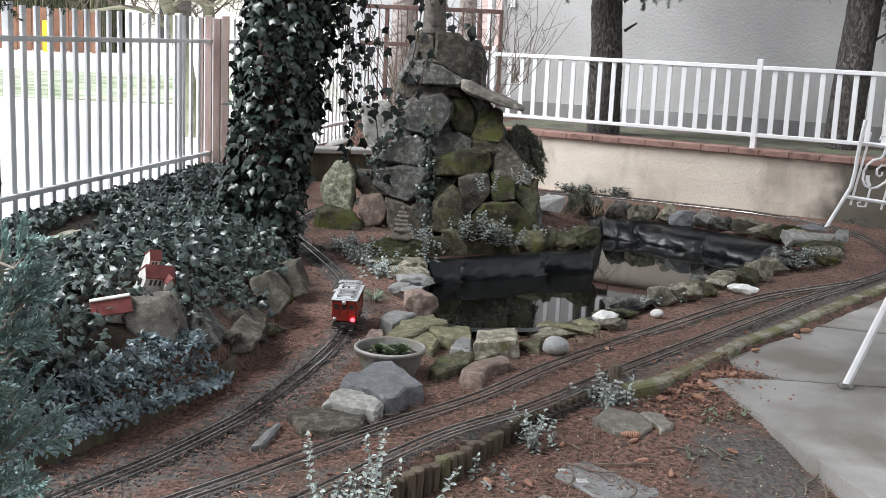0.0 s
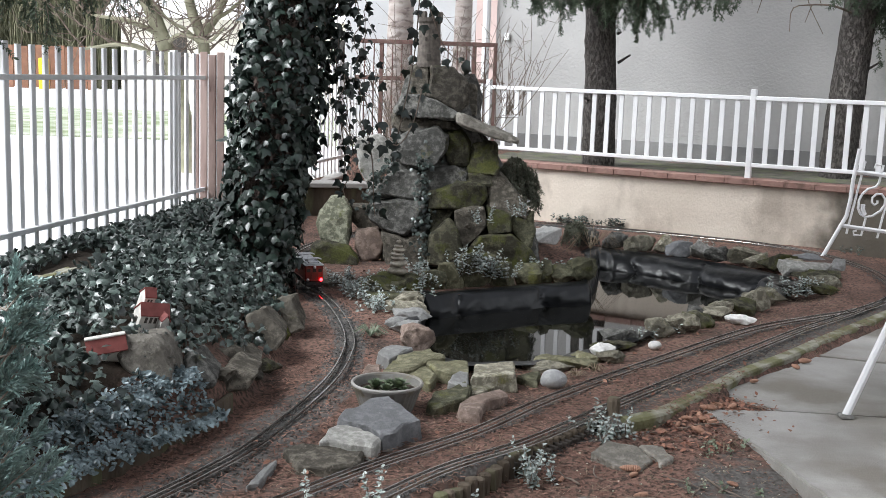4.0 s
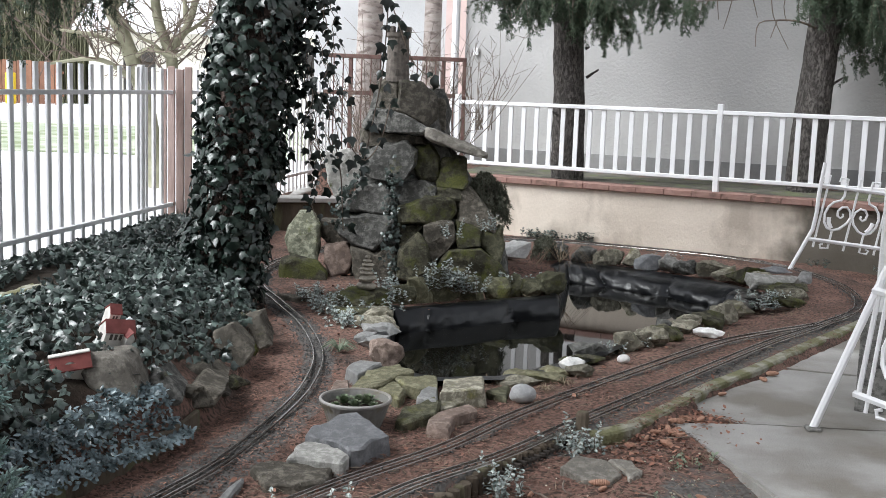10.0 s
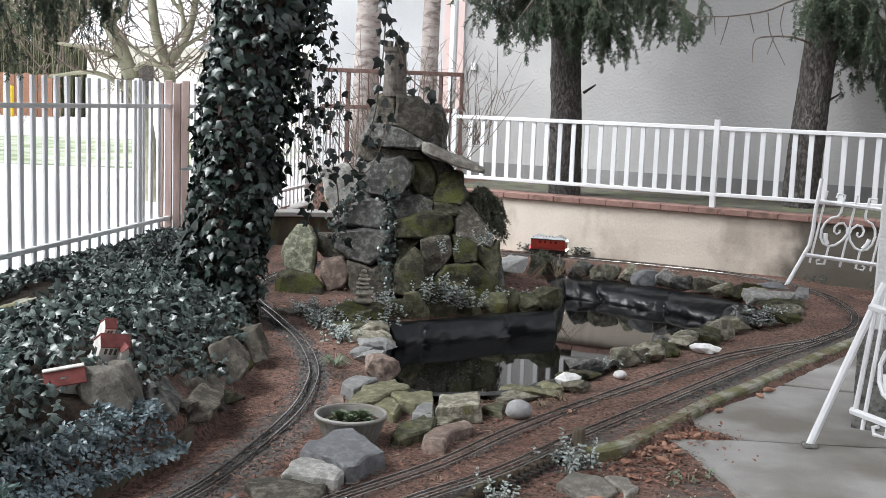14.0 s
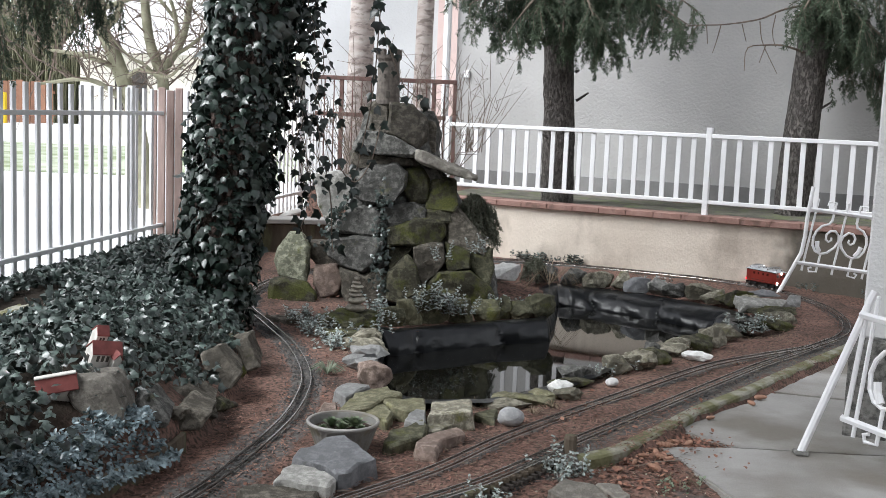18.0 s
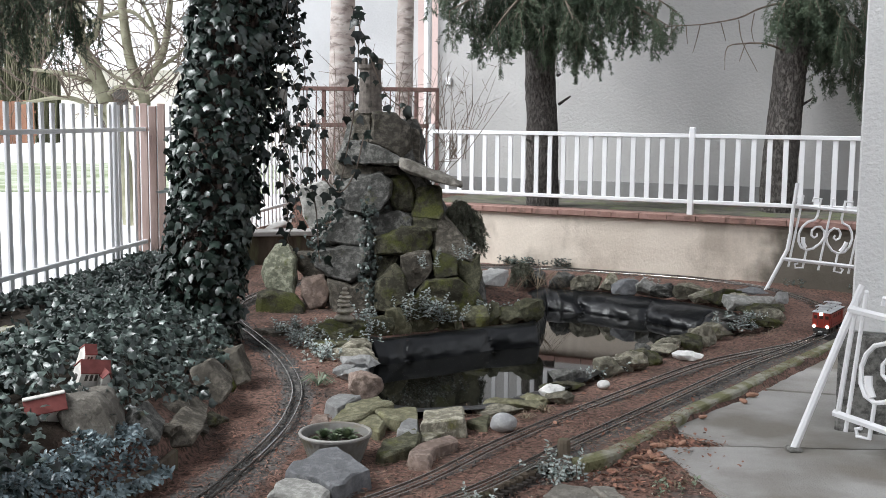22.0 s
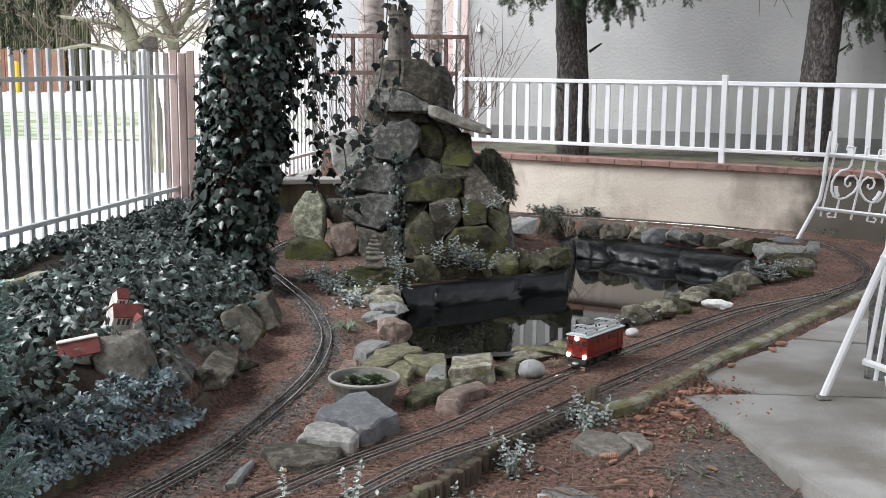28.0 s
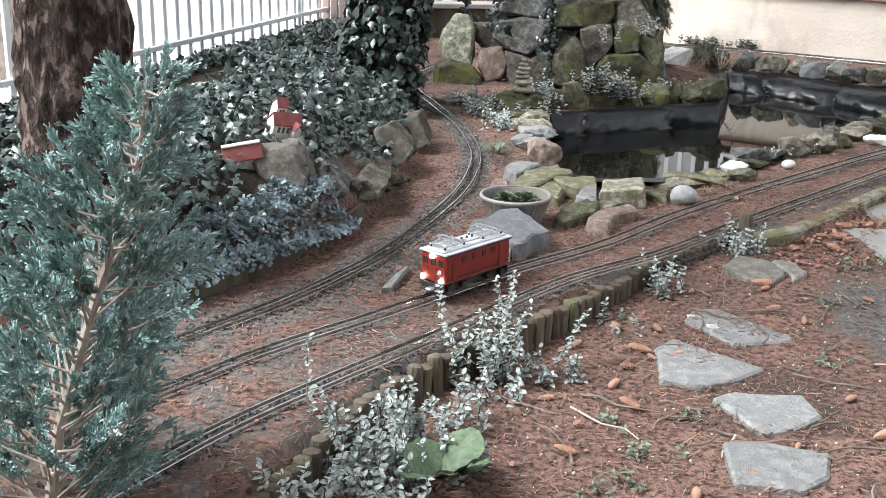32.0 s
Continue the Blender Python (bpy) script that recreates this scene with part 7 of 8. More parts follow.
def spruces():
    rng = np.random.default_rng(21)
    rnd = random.Random(21)
    specs = [("spruce_tree", [(1.30, 11.0, 0.3), (1.28, 11.0, 1.2), (1.24, 11.0, 2.2), (1.22, 11.0, 5.5)], [0.155, 0.137, 0.131, 0.105],
              [((1.26, 10.95, 2.55), (0.55, 10.5, 2.15), 0.12), ((1.24, 10.95, 2.7), (0.95, 10.35, 2.2), 0.1), ((1.25, 10.95, 2.75), (1.45, 10.3, 2.2), 0.1), ((1.25, 10.95, 2.6), (1.95, 10.5, 2.15), 0.14), ((1.25, 10.95, 2.8), (2.45, 10.6, 2.3), 0.2), ((1.25, 10.95, 2.95), (2.0, 10.2, 2.45), 0.15), ((1.25, 10.95, 2.9), (0.2, 10.6, 2.5), 0.15), ((1.25, 10.9, 2.5), (1.2, 10.4, 2.05), 0.08), ((1.25, 10.95, 2.45), (1.7, 10.7, 2.0), 0.1), ((1.25, 10.95, 2.65), (0.35, 10.3, 2.25), 0.1), ((1.25, 10.95, 2.6), (0.75, 10.2, 2.1), 0.1), ((1.25, 10.95, 2.7), (2.3, 10.3, 2.15), 0.12)]),
             ("spruce_tree", [(3.45, 10.6, 0.3), (3.47, 10.6, 1.0), (3.53, 10.6, 1.9), (3.60, 10.6, 3.0), (3.65, 10.6, 5.5)], [0.165, 0.148, 0.143, 0.13, 0.11],
              [((3.6, 10.55, 2.6), (3.25, 10.1, 2.3), 0.08), ((3.6, 10.55, 2.55), (3.75, 10.0, 2.2), 0.08), ((3.6, 10.6, 2.5), (4.3, 10.2, 1.85), 0.1), ((3.6, 10.6, 2.3), (4.2, 10.3, 1.6), 0.1), ((3.6, 10.6, 2.7), (4.5, 10.1, 2.1), 0.1), ((3.6, 10.5, 2.7), (3.5, 10.0, 2.4), 0.05)])]
    for k, (name, line, rad, boughs) in enumerate(specs):
        root = tagged(empty(name), ("spruce with rough brown trunk and drooping green boughs behind the fence", "leaning spruce with flaky grey-brown bark behind the fence")[k], "tree", "spruces behind the fence")
        part("trunk", bark_trunk(line, rad, BARK_SPRUCE, sides=32, rough=0.016, seed=30 + k, rings=70), BARK_SPRUCE, root, smooth=True)
        crown(root, (line[-1][0], line[-1][1], 5.2), (1.9, 1.8, 1.9), 500, 50 + k)
        for b in boughs:
            bm, segs = bmesh.new(), []
            spruce_bough(rnd, b[0], b[1], b[2], 32, 0.42, bm, segs)
            limb = part("bough", bm, TWIG, root)
            tagged(spread_mesh("needles", SPRUCE, *NEEDLE_T, needles_on(segs, 330, 0.033, 0.0045, rng, 0.95), limb), kind="stuff")
        for stub in (((0.15, -0.02, 1.45), (0.26, -0.05, 1.53)), ((0.13, 0, 1.72), (0.17, 0, 1.74)), ((-0.12, -0.1, 1.1), (-0.17, -0.12, 1.12))):
            a, b = [Vector((line[1][0] + q[0], line[1][1] + q[1], q[2])) for q in stub]
            part("stub", tube(bmesh.new(), [a, b], [0.016, 0.009], 6), BARK_SPRUCE, root)
    # bare lower branches
    root = bpy.data.objects["spruce_tree.001"]
    for pts in ([(3.52, 10.55, 2.42), (3.18, 10.45, 2.33), (2.98, 10.45, 2.24), (2.67, 10.45, 2.18), (2.39, 10.45, 2.16), (2.18, 10.45, 2.13)], [(3.46, 10.52, 1.95), (3.23, 10.45, 2.01), (3.02, 10.45, 2.01), (2.88, 10.45, 1.97), (2.87, 10.45, 1.77)],
                [(2.63, 10.45, 2.17), (2.60, 10.45, 2.03), (2.57, 10.45, 1.92)], [(2.42, 10.45, 2.16), (2.36, 10.45, 2.08), (2.33, 10.45, 2.01)], [(2.98, 10.45, 2.22), (3.02, 10.45, 2.03), (3.17, 10.45, 1.76)], [(2.82, 10.45, 2.19), (2.87, 10.45, 2.03)],
                [(3.05, 10.45, 2.01), (3.0, 10.45, 1.85)], [(2.5, 10.45, 2.17), (2.52, 10.45, 2.0)], [(3.12, 10.45, 2.28), (3.10, 10.45, 2.12), (3.14, 10.45, 2.0)]):
        q, _ = curve_through(pts, 0.05)
        part("dead_branch", tube(bmesh.new(), [tuple(p) for p in q], list(np.linspace(0.012 if len(pts) > 3 else 0.005, 0.003, len(q))), 6), TWIG, root, "bare dead branch")
    # the boughs of a spruce that hang in from the street side
    root = tagged(empty("spruce_tree"), "dark spruce boughs hanging over the street fence", "tree")
    bm, segs = bmesh.new(), []
    for b in (((-3.2, 6.6, 2.6), (-2.3, 6.3, 1.75), 0.15), ((-3.3, 7.0, 2.7), (-2.2, 6.9, 1.95), 0.15), ((-3.2, 6.0, 2.5), (-2.5, 6.0, 1.65), 0.1), ((-3.0, 7.4, 2.6), (-2.05, 7.3, 2.05), 0.12), ((-3.3, 6.4, 2.9), (-2.2, 6.6, 2.2), 0.1)):
        spruce_bough(rnd, b[0], b[1], b[2], 60, 0.42, bm, segs)
    tube(bm, [(-3.35, 6.6, 0.0), (-3.3, 6.6, 2.0), (-3.25, 6.6, 4.5)], [0.17, 0.15, 0.1], 14)
    limb = part("bough", bm, TWIG, root)
    tagged(spread_mesh("needles", SPRUCE, *NEEDLE_T, needles_on(segs, 300, 0.024, 0.0045, rng), limb), kind="stuff")


def conifer():
    """The young blue-green false cypress in the foreground."""
    rng, rnd = np.random.default_rng(31), random.Random(31)
    root = tagged(empty("conifer"), "young blue-green false cypress with feathery sprays", "conifer")
    bend = [Vector(p) for p in ((-1.13, 2.12, -0.10), (-1.076, 2.12, 0.177), (-0.983, 2.12, 0.446), (-0.917, 2.12, 0.616), (-0.872, 2.12, 0.75), (-0.845, 2.12, 0.90))]
    part("stem", tube(bmesh.new(), bend, [0.014, 0.012, 0.0095, 0.007, 0.005, 0.002], 8), TWIG_PALE, root, "pale brown bare stem")
    bm, segs = bmesh.new(), []
    line, s = curve_through([tuple(b) for b in bend], 0.01)
    for k in range(150):
        u = 0.01 + 0.97 * ((k + 0.5) / 150) ** 1.15
        p = Vector([float(np.interp(u * s[-1], s, line[:, j])) for j in range(3)])
        reach = 0.36 * (1 - u) ** 0.85 + 0.045
        a = k * 2.399 + rnd.gauss(0, 0.3)
        ln = reach * rnd.uniform(0.65, 1.1)
        out = Vector((math.cos(a), math.sin(a), 0.85 + rnd.gauss(0, 0.25))).normalized()
        q = p + out * ln
        tube(bm, [p, p.lerp(q, 0.5) + Vector((0, 0, -0.02)), q], [0.0038, 0.0025, 0.0012], 5, cap=False)
        flat = Vector((rnd.gauss(0, 1), rnd.gauss(0, 1), rnd.gauss(0, 0.5)))
        side = out.cross(flat).normalized()
        for j in range(int(6 + ln * 34)):
            w = rnd.uniform(0.38, 1.0)
            o = p.lerp(q, w)
            way = (out + side * rnd.choice((-1, 1)) * rnd.uniform(0.35, 0.9) + Vector((0, 0, 0.25))).normalized()
            e = o + way * rnd.uniform(0.035, 0.085) * (0.5 + 0.6 * (1.1 - w))
            segs.append((tuple(o), tuple(e)))
            for _ in range(2):
                c = o.lerp(e, rnd.uniform(0.3, 0.9))
                segs.append((tuple(c), tuple(c + (way + side * rnd.uniform(-0.8, 0.8)).normalized() * rnd.uniform(0.015, 0.03))))
    tagged(part("branch", bm, TWIG_PALE, root), kind="stuff")
    tagged(spread_mesh("spray", CONIFER, *NEEDLE_T, needles_on(segs, 560, 0.013, 0.0030, rng, 0.34), root), "blue-green scaly sprays", kind="stuff")


def sprig(x, y, z, h, stems, leaf, seed, lean=(0, 0), label="variegated evergreen shrub with white-edged leaves", mat=None, spread=0.05):
    """A small shrub: thin stems set with pairs of leaves."""
    rnd = random.Random(seed)
    root = tagged(empty("variegated_shrub", pose(x, y, z)), label, "shrub", "variegated shrubs")
    bm = bmesh.new()
    places, nn, spin, size = [], [], [], []
    for k in range(stems):
        a = rnd.uniform(0, 6.28)
        foot = Vector((rnd.gauss(0, spread), rnd.gauss(0, spread * 0.7), -0.01))
        ln = h * rnd.uniform(0.45, 1.1)
        tip = foot + Vector((rnd.gauss(0, 0.32) + lean[0], rnd.gauss(0, 0.25) + lean[1], 1.0)).normalized() * ln
        mid = foot.lerp(tip, 0.5) + Vector((rnd.gauss(0, 0.015), rnd.gauss(0, 0.015), 0.01))
        tube(bm, [foot, mid, tip], [0.0026, 0.002, 0.0012], 4, cap=False)
        for j in range(max(4, int(ln / (leaf * 0.42)))):
            t = 0.12 + 0.88 * j / max(4, int(ln / (leaf * 0.42)))
            p = foot.lerp(mid, t).lerp(mid.lerp(tip, t), t)
            for s in (0, math.pi):
                b = j * 1.57 + s + rnd.gauss(0, 0.4)
                out = Vector((math.cos(b), math.sin(b), 0.45 + rnd.gauss(0, 0.25)))
                places.append(p)
                nn.append((-out.x * 0.5 + rnd.gauss(0, 0.2), -out.y * 0.5 + rnd.gauss(0, 0.2) - 0.2, 1.0))
                spin.append(b)
                size.append(leaf * rnd.uniform(0.6, 1.15) * (1.1 - 0.35 * t))
    tagged(part("stem", bm, TWIG, root), kind="stuff")
    nn = np.array(nn)
    m = frames_from(nn, np.zeros(len(nn)), np.array(size), np.array([tuple(p) for p in places]))
    # turn every leaf to point outwards along its own bearing
    c, s = np.cos(np.array(spin) - math.pi / 2), np.sin(np.array(spin) - math.pi / 2)
    turn = np.zeros((len(nn), 4, 4))
    turn[:, 0, 0], turn[:, 0, 1], turn[:, 1, 0], turn[:, 1, 1], turn[:, 2, 2], turn[:, 3, 3] = c, -s, s, c, 1, 1
    tagged(spread_mesh("leaf", mat or VARIEGATED, *OVAL_LEAF, m @ turn, root), "white-edged grey-green leaves", kind="stuff")
    return root


WEED = material("weed_leaf", (0.09, 0.12, 0.075), (0.19, 0.22, 0.16), 20, 0.6, 0.1, 50, spread=0.3)


def shrubs():
    # beside the palisade
    for k, (x, y, z, h, n, leaf) in enumerate(((-0.29, 3.10, -0.12, 0.24, 9, 0.026), (-0.20, 3.16, -0.12, 0.14, 9, 0.026), (-0.23, 3.05, -0.12, 0.12, 6, 0.028), (-0.06, 3.20, -0.11, 0.10, 8, 0.026), (0.12, 3.62, -0.11, 0.09, 5, 0.026),
                                              (0.28, 3.93, -0.10, 0.15, 9, 0.026), (0.24, 3.90, -0.10, 0.10, 6, 0.025), (0.57, 4.36, -0.08, 0.15, 16, 0.027), (0.54, 4.38, -0.08, 0.10, 9, 0.027), (0.62, 4.38, -0.08, 0.09, 9, 0.027),
                                              (-0.50, 2.62, -0.12, 0.24, 14, 0.028), (-0.40, 2.72, -0.12, 0.16, 10, 0.028), (-0.42, 2.52, -0.12, 0.15, 12, 0.03), (-0.33, 2.85, -0.12, 0.16, 7, 0.026), (-0.58, 2.45, -0.12, 0.22, 12, 0.028), (-0.30, 2.62, -0.12, 0.10, 8, 0.028), (-0.66, 2.25, -0.12, 0.2, 10, 0.03), (-0.40, 2.35, -0.12, 0.14, 10, 0.03))):
        sprig(x, y, z, h, n, leaf, 100 + k, label="variegated shrub with white-edged leaves at the palisade")
    for k, (x, y, h, lean) in enumerate(((-0.27, 3.14, 0.36, (0.30, 0.1)), (-0.19, 3.22, 0.30, (0.40, 0.1)), (-0.56, 2.60, 0.34, (0.05, 0.0)))):
        sprig(x, y, -0.12, h, 4, 0.026, 131 + k, lean, "tall thin variegated shrub rising above the palisade")
    # weeds in the litter
    for k, (x, y, h) in enumerate(((0.02, 2.92, 0.05), (0.14, 2.78, 0.06), (0.30, 3.02, 0.04), (0.05, 2.6, 0.06), (0.72, 3.45, 0.04), (0.86, 3.9, 0.05), (1.02, 4.25, 0.05))):
        sprig(x, y, float(height(x, y)), h, 6, 0.024, 340 + k, label="small dull green weed in the needle litter", mat=WEED)
    # on and round the rockery
    for k, (x, y, z, h, n, leaf) in enumerate(((0.023, 7.354, 0.022, 0.17, 16, 0.032), (0.15, 7.363, 0.042, 0.20, 18, 0.032), (0.258, 7.392, -0, 0.15, 14, 0.032), (0.533, 7.752, -0.021, 0.12, 14, 0.028), (0.662, 7.859, -0.031, 0.11, 14, 0.028), (0.799, 7.946, -0.042, 0.10, 12, 0.028), (-0.297, 7.47, -0.031, 0.15, 12, 0.03), (-0.20, 6.9, 0.02, 0.13, 10, 0.03),
                                              (-0.66, 6.85, 0.0, 0.13, 14, 0.03), (-0.58, 6.62, 0.0, 0.13, 14, 0.03), (-0.74, 7.0, 0.0, 0.10, 12, 0.028), (-0.62, 6.74, 0.0, 0.10, 12, 0.028), (-0.30, 6.52, 0.03, 0.09, 9, 0.028), (-0.52, 6.4, 0.0, 0.12, 14, 0.03), (-0.44, 6.25, 0.0, 0.12, 12, 0.03), (-0.50, 7.1, 0.0, 0.13, 10, 0.03),
                                              (2.10, 7.42, -0.05, 0.13, 14, 0.028), (2.18, 7.30, -0.02, 0.12, 14, 0.028), (2.30, 7.5, -0.05, 0.12, 10, 0.028), (1.00, 5.86, 0.0, 0.07, 9, 0.024), (0.93, 5.78, 0.0, 0.06, 8, 0.024), (1.10, 6.02, 0.0, 0.06, 7, 0.024), (2.42, 7.85, -0.07, 0.1, 8, 0.026), (1.86, 8.98, -0.03, 0.12, 10, 0.03), (1.76, 9.04, -0.03, 0.11, 8, 0.03),
                                              (0.385, 7.74, 0.368, 0.14, 8, 0.03), (0.133, 7.69, 0.313, 0.16, 6, 0.026))):
        sprig(x, y, z, h, n, leaf, 200 + k, label="variegated shrub with white-edged leaves among the rockery stones")
    # small plants at the foot of the back wall
    for k, d in enumerate((-0.42, -0.30, -0.2, 0.06, 0.16)):
        p = along(d, 0.06)
        sprig(p.x, p.y, 0.0, 0.09, 9, 0.04, 300 + k, label="low dark plant at the foot of the wall", mat=IVY_GROUND)
    for k, (s, o) in enumerate(((2.15, 0.12), (2.6, 0.1))):
        p = along(s, o)
        sprig(p.x, p.y, 0.0, 0.08, 8, 0.03, 320 + k, label="low dark plant at the foot of the wall", mat=IVY_GROUND)


def broad_leaves():
    root = tagged(empty("broad_leaf_plant", pose(-0.33, 2.50, -0.12)), "broad-leaved green plant between the shrubs", "plant")
    rnd = random.Random(4)
    for k in range(8):
        bm = bmesh.new()
        n = 14
        mid = bm.verts.new((0, 0.5, 0.05))
        rim = [bm.verts.new((0.46 * math.sin(2 * math.pi * j / n) * (1 + 0.08 * math.sin(5 * j)), 0.5 - 0.5 * math.cos(2 * math.pi * j / n), 0.03 * math.sin(3 * j))) for j in range(n)]
        for j in range(n):
            bm.faces.new((mid, rim[j], rim[(j + 1) % n]))
        ob = part("leaf", bm, GREEN_LEAF, root, smooth=True)
        ob.matrix_basis = pose(0, 0, 0.03, 0, 0, k * 47) @ pose(0, 0.02, 0.02, 22 + 12 * (k % 3), rnd.uniform(-15, 15), 0) @ Matrix.Scale(rnd.uniform(0.09, 0.13), 4)


def litter():
    """Needles, twigs, cones and gravel that lie about."""
    n = 64000
    x, y = RNG.uniform(-1.5, 2.6, n), RNG.uniform(2.0, 9.9, n)
    y[: n // 2] = RNG.uniform(2.0, 5.2, n // 2)
    x[: n // 2] = RNG.uniform(-1.2, 1.5, n // 2)
    d = np.minimum(near_line(LOOP, x, y), near_line(SIDE, x, y))
    keep = (edge_x(BED_EDGE, y) < x) & ~inside(POND, x, y) & ((d > 0.045) | (RNG.uniform(0, 1, n) < np.where((x > -0.5) & (y < 7.2), 0.6, 0.2)))
    keep &= ~on_slab(x - 0.03, y) | (RNG.uniform(0, 1, n) < 0.02)
    bare = np.exp(-(((x - 1.02) / 0.30) ** 2 + ((y - 3.85) / 0.5) ** 2))
    keep &= RNG.uniform(0, 1, n) > bare * 0.85
    x, y = x[keep], y[keep]
    z = height(x, y) + RNG.uniform(0.004, 0.012, len(x))
    nrm = np.stack([RNG.normal(0, 0.2, len(x)), RNG.normal(0, 0.2, len(x)), np.ones(len(x))], 1)
    m = frames_from(nrm, RNG.uniform(0, 6.28, len(x)), np.ones(len(x)), np.stack([x, y, z], 1))
    ln = RNG.uniform(0.008, 0.026, len(x))
    m[:, :3, 0] *= RNG.uniform(0.0016, 0.0044, len(x))[:, None]
    m[:, :3, 1] *= ln[:, None]
    m[:, :3, 2] *= 0.003
    tagged(spread_mesh("needle_litter", NEEDLE, *NEEDLE_T, m), "rust-brown fallen needles on the ground", "litter", kind="stuff")
    k = 1500
    x, y = RNG.uniform(-1.0, 1.9, k), RNG.uniform(2.1, 9.6, k)
    clump = np.array([noise.noise((a * 2.2, b * 2.2, 8.0)) for a, b in zip(x, y)])
    keep = (edge_x(BED_EDGE, y) < x) & ~inside(POND, x, y) & (clump > 0.0) & ~on_slab(x, y)
    x, y = x[keep], y[keep]
    nrm = np.stack([RNG.normal(0, 0.35, len(x)), RNG.normal(0, 0.35, len(x)), np.ones(len(x))], 1)
    m = frames_from(nrm, RNG.uniform(0, 6.28, len(x)), RNG.uniform(0.014, 0.034, len(x)), np.stack([x, y, height(x, y) + 0.012], 1))
    tagged(spread_mesh("fallen_leaf", DEAD_LEAF, *OVAL_LEAF, m), "scattered dry brown leaves", "leaf litter", kind="stuff")
    # leaves drifted against the kerb
    k = 1000
    x, y = RNG.normal(1.08, 0.13, k), RNG.normal(4.78, 0.14, k)
    x[: k // 3], y[: k // 3] = RNG.uniform(0.7, 1.05, k // 3), RNG.uniform(4.2, 4.65, k // 3)
    ok = (x > edge_x(YARD_EDGE, y) + 0.02) & (~on_slab(x, y) | (RNG.uniform(0, 1, k) < 0.25))
    x, y = x[ok], y[ok]
    z = np.where(on_slab(x, y), -0.03, height(x, y) + 0.014)
    nrm = np.stack([RNG.normal(0, 0.4, len(x)), RNG.normal(0, 0.4, len(x)), np.ones(len(x))], 1)
    m = frames_from(nrm, RNG.uniform(0, 6.28, len(x)), RNG.uniform(0.012, 0.03, len(x)), np.stack([x, y, z], 1))
    tagged(spread_mesh("leaf_drift", DEAD_LEAF, *OVAL_LEAF, m), "drift of reddish dead leaves beside the kerb", "leaf litter", kind="stuff")
    # long pale needles and grass stalks
    k = 6500
    x, y = RNG.uniform(-0.6, 2.4, k), RNG.uniform(2.1, 7.6, k)
    ok = (edge_x(BED_EDGE, y) + 0.5 < x) & ~inside(POND, x, y) & ~on_slab(x - 0.03, y)
    x, y = x[ok], y[ok]
    nrm = np.stack([RNG.normal(0, 0.25, len(x)), RNG.normal(0, 0.25, len(x)), np.ones(len(x))], 1)
    m = frames_from(nrm, RNG.uniform(0, 6.28, len(x)), np.ones(len(x)), np.stack([x, y, height(x, y) + 0.014], 1))
    m[:, :3, 0] *= RNG.uniform(0.001, 0.002, len(x))[:, None]
    m[:, :3, 1] *= RNG.uniform(0.02, 0.065, len(x))[:, None]
    m[:, :3, 2] *= 0.002
    tagged(spread_mesh("dry_stalks", DRY_GRASS, *NEEDLE_T, m), "long pale dry stalks scattered over the litter", "litter", kind="stuff")
    octa = ([(1, 0, 0), (0, 1, 0), (-1, 0, 0), (0, -1, 0), (0.2, 0.1, 0.8), (0, 0.1, -0.7)], [(0, 1, 4), (1, 2, 4), (2, 3, 4), (3, 0, 4), (1, 0, 5), (2, 1, 5), (3, 2, 5), (0, 3, 5)])
    k = 22000
    i = RNG.integers(0, len(LOOP), k)
    i = i[(i < len(LOOP) // 2) | (RNG.uniform(0, 1, k) < 0.3)]
    p = LOOP[i] + RNG.normal(0, 1, (len(i), 2)) * np.where(i < len(LOOP) // 2, 0.05, 0.026)[:, None]
    i2 = RNG.integers(0, len(SIDE), k // 5)
    p = np.vstack([p, SIDE[i2] + RNG.normal(0, 0.026, (k // 5, 2))])
    z = height(p[:, 0], p[:, 1]) + 0.004
    ok = edge_x(BED_EDGE, p[:, 1]) < p[:, 0]
    p, z = p[ok], z[ok]
    m = frames_from(RNG.normal(0, 1, (len(p), 3)), RNG.uniform(0, 6.28, len(p)), RNG.uniform(0.002, 0.0062, len(p)), np.c_[p, z])
    tagged(spread_mesh("track_gravel", GRAVEL, *octa, m), "fine dark grey track gravel", "gravel", kind="stuff")
    # pebbles and crumbs in the yard
    k = 1500
    x, y = RNG.uniform(-0.4, 1.9, k), RNG.uniform(2.2, 6.0, k)
    ok = x > edge_x(YARD_EDGE, y) + 0.05
    x, y = x[ok], y[ok]
    ok = ~on_slab(x, y)
    x, y = x[ok], y[ok]
    m = frames_from(RNG.normal(0, 1, (len(x), 3)), RNG.uniform(0, 6.28, len(x)), RNG.uniform(0.002, 0.007, len(x)), np.c_[x, y, height(x, y) + 0.003])
    tagged(spread_mesh("crumbs", STONE_TAN, *octa, m), "small crumbs of stone and soil", "gravel", kind="stuff")


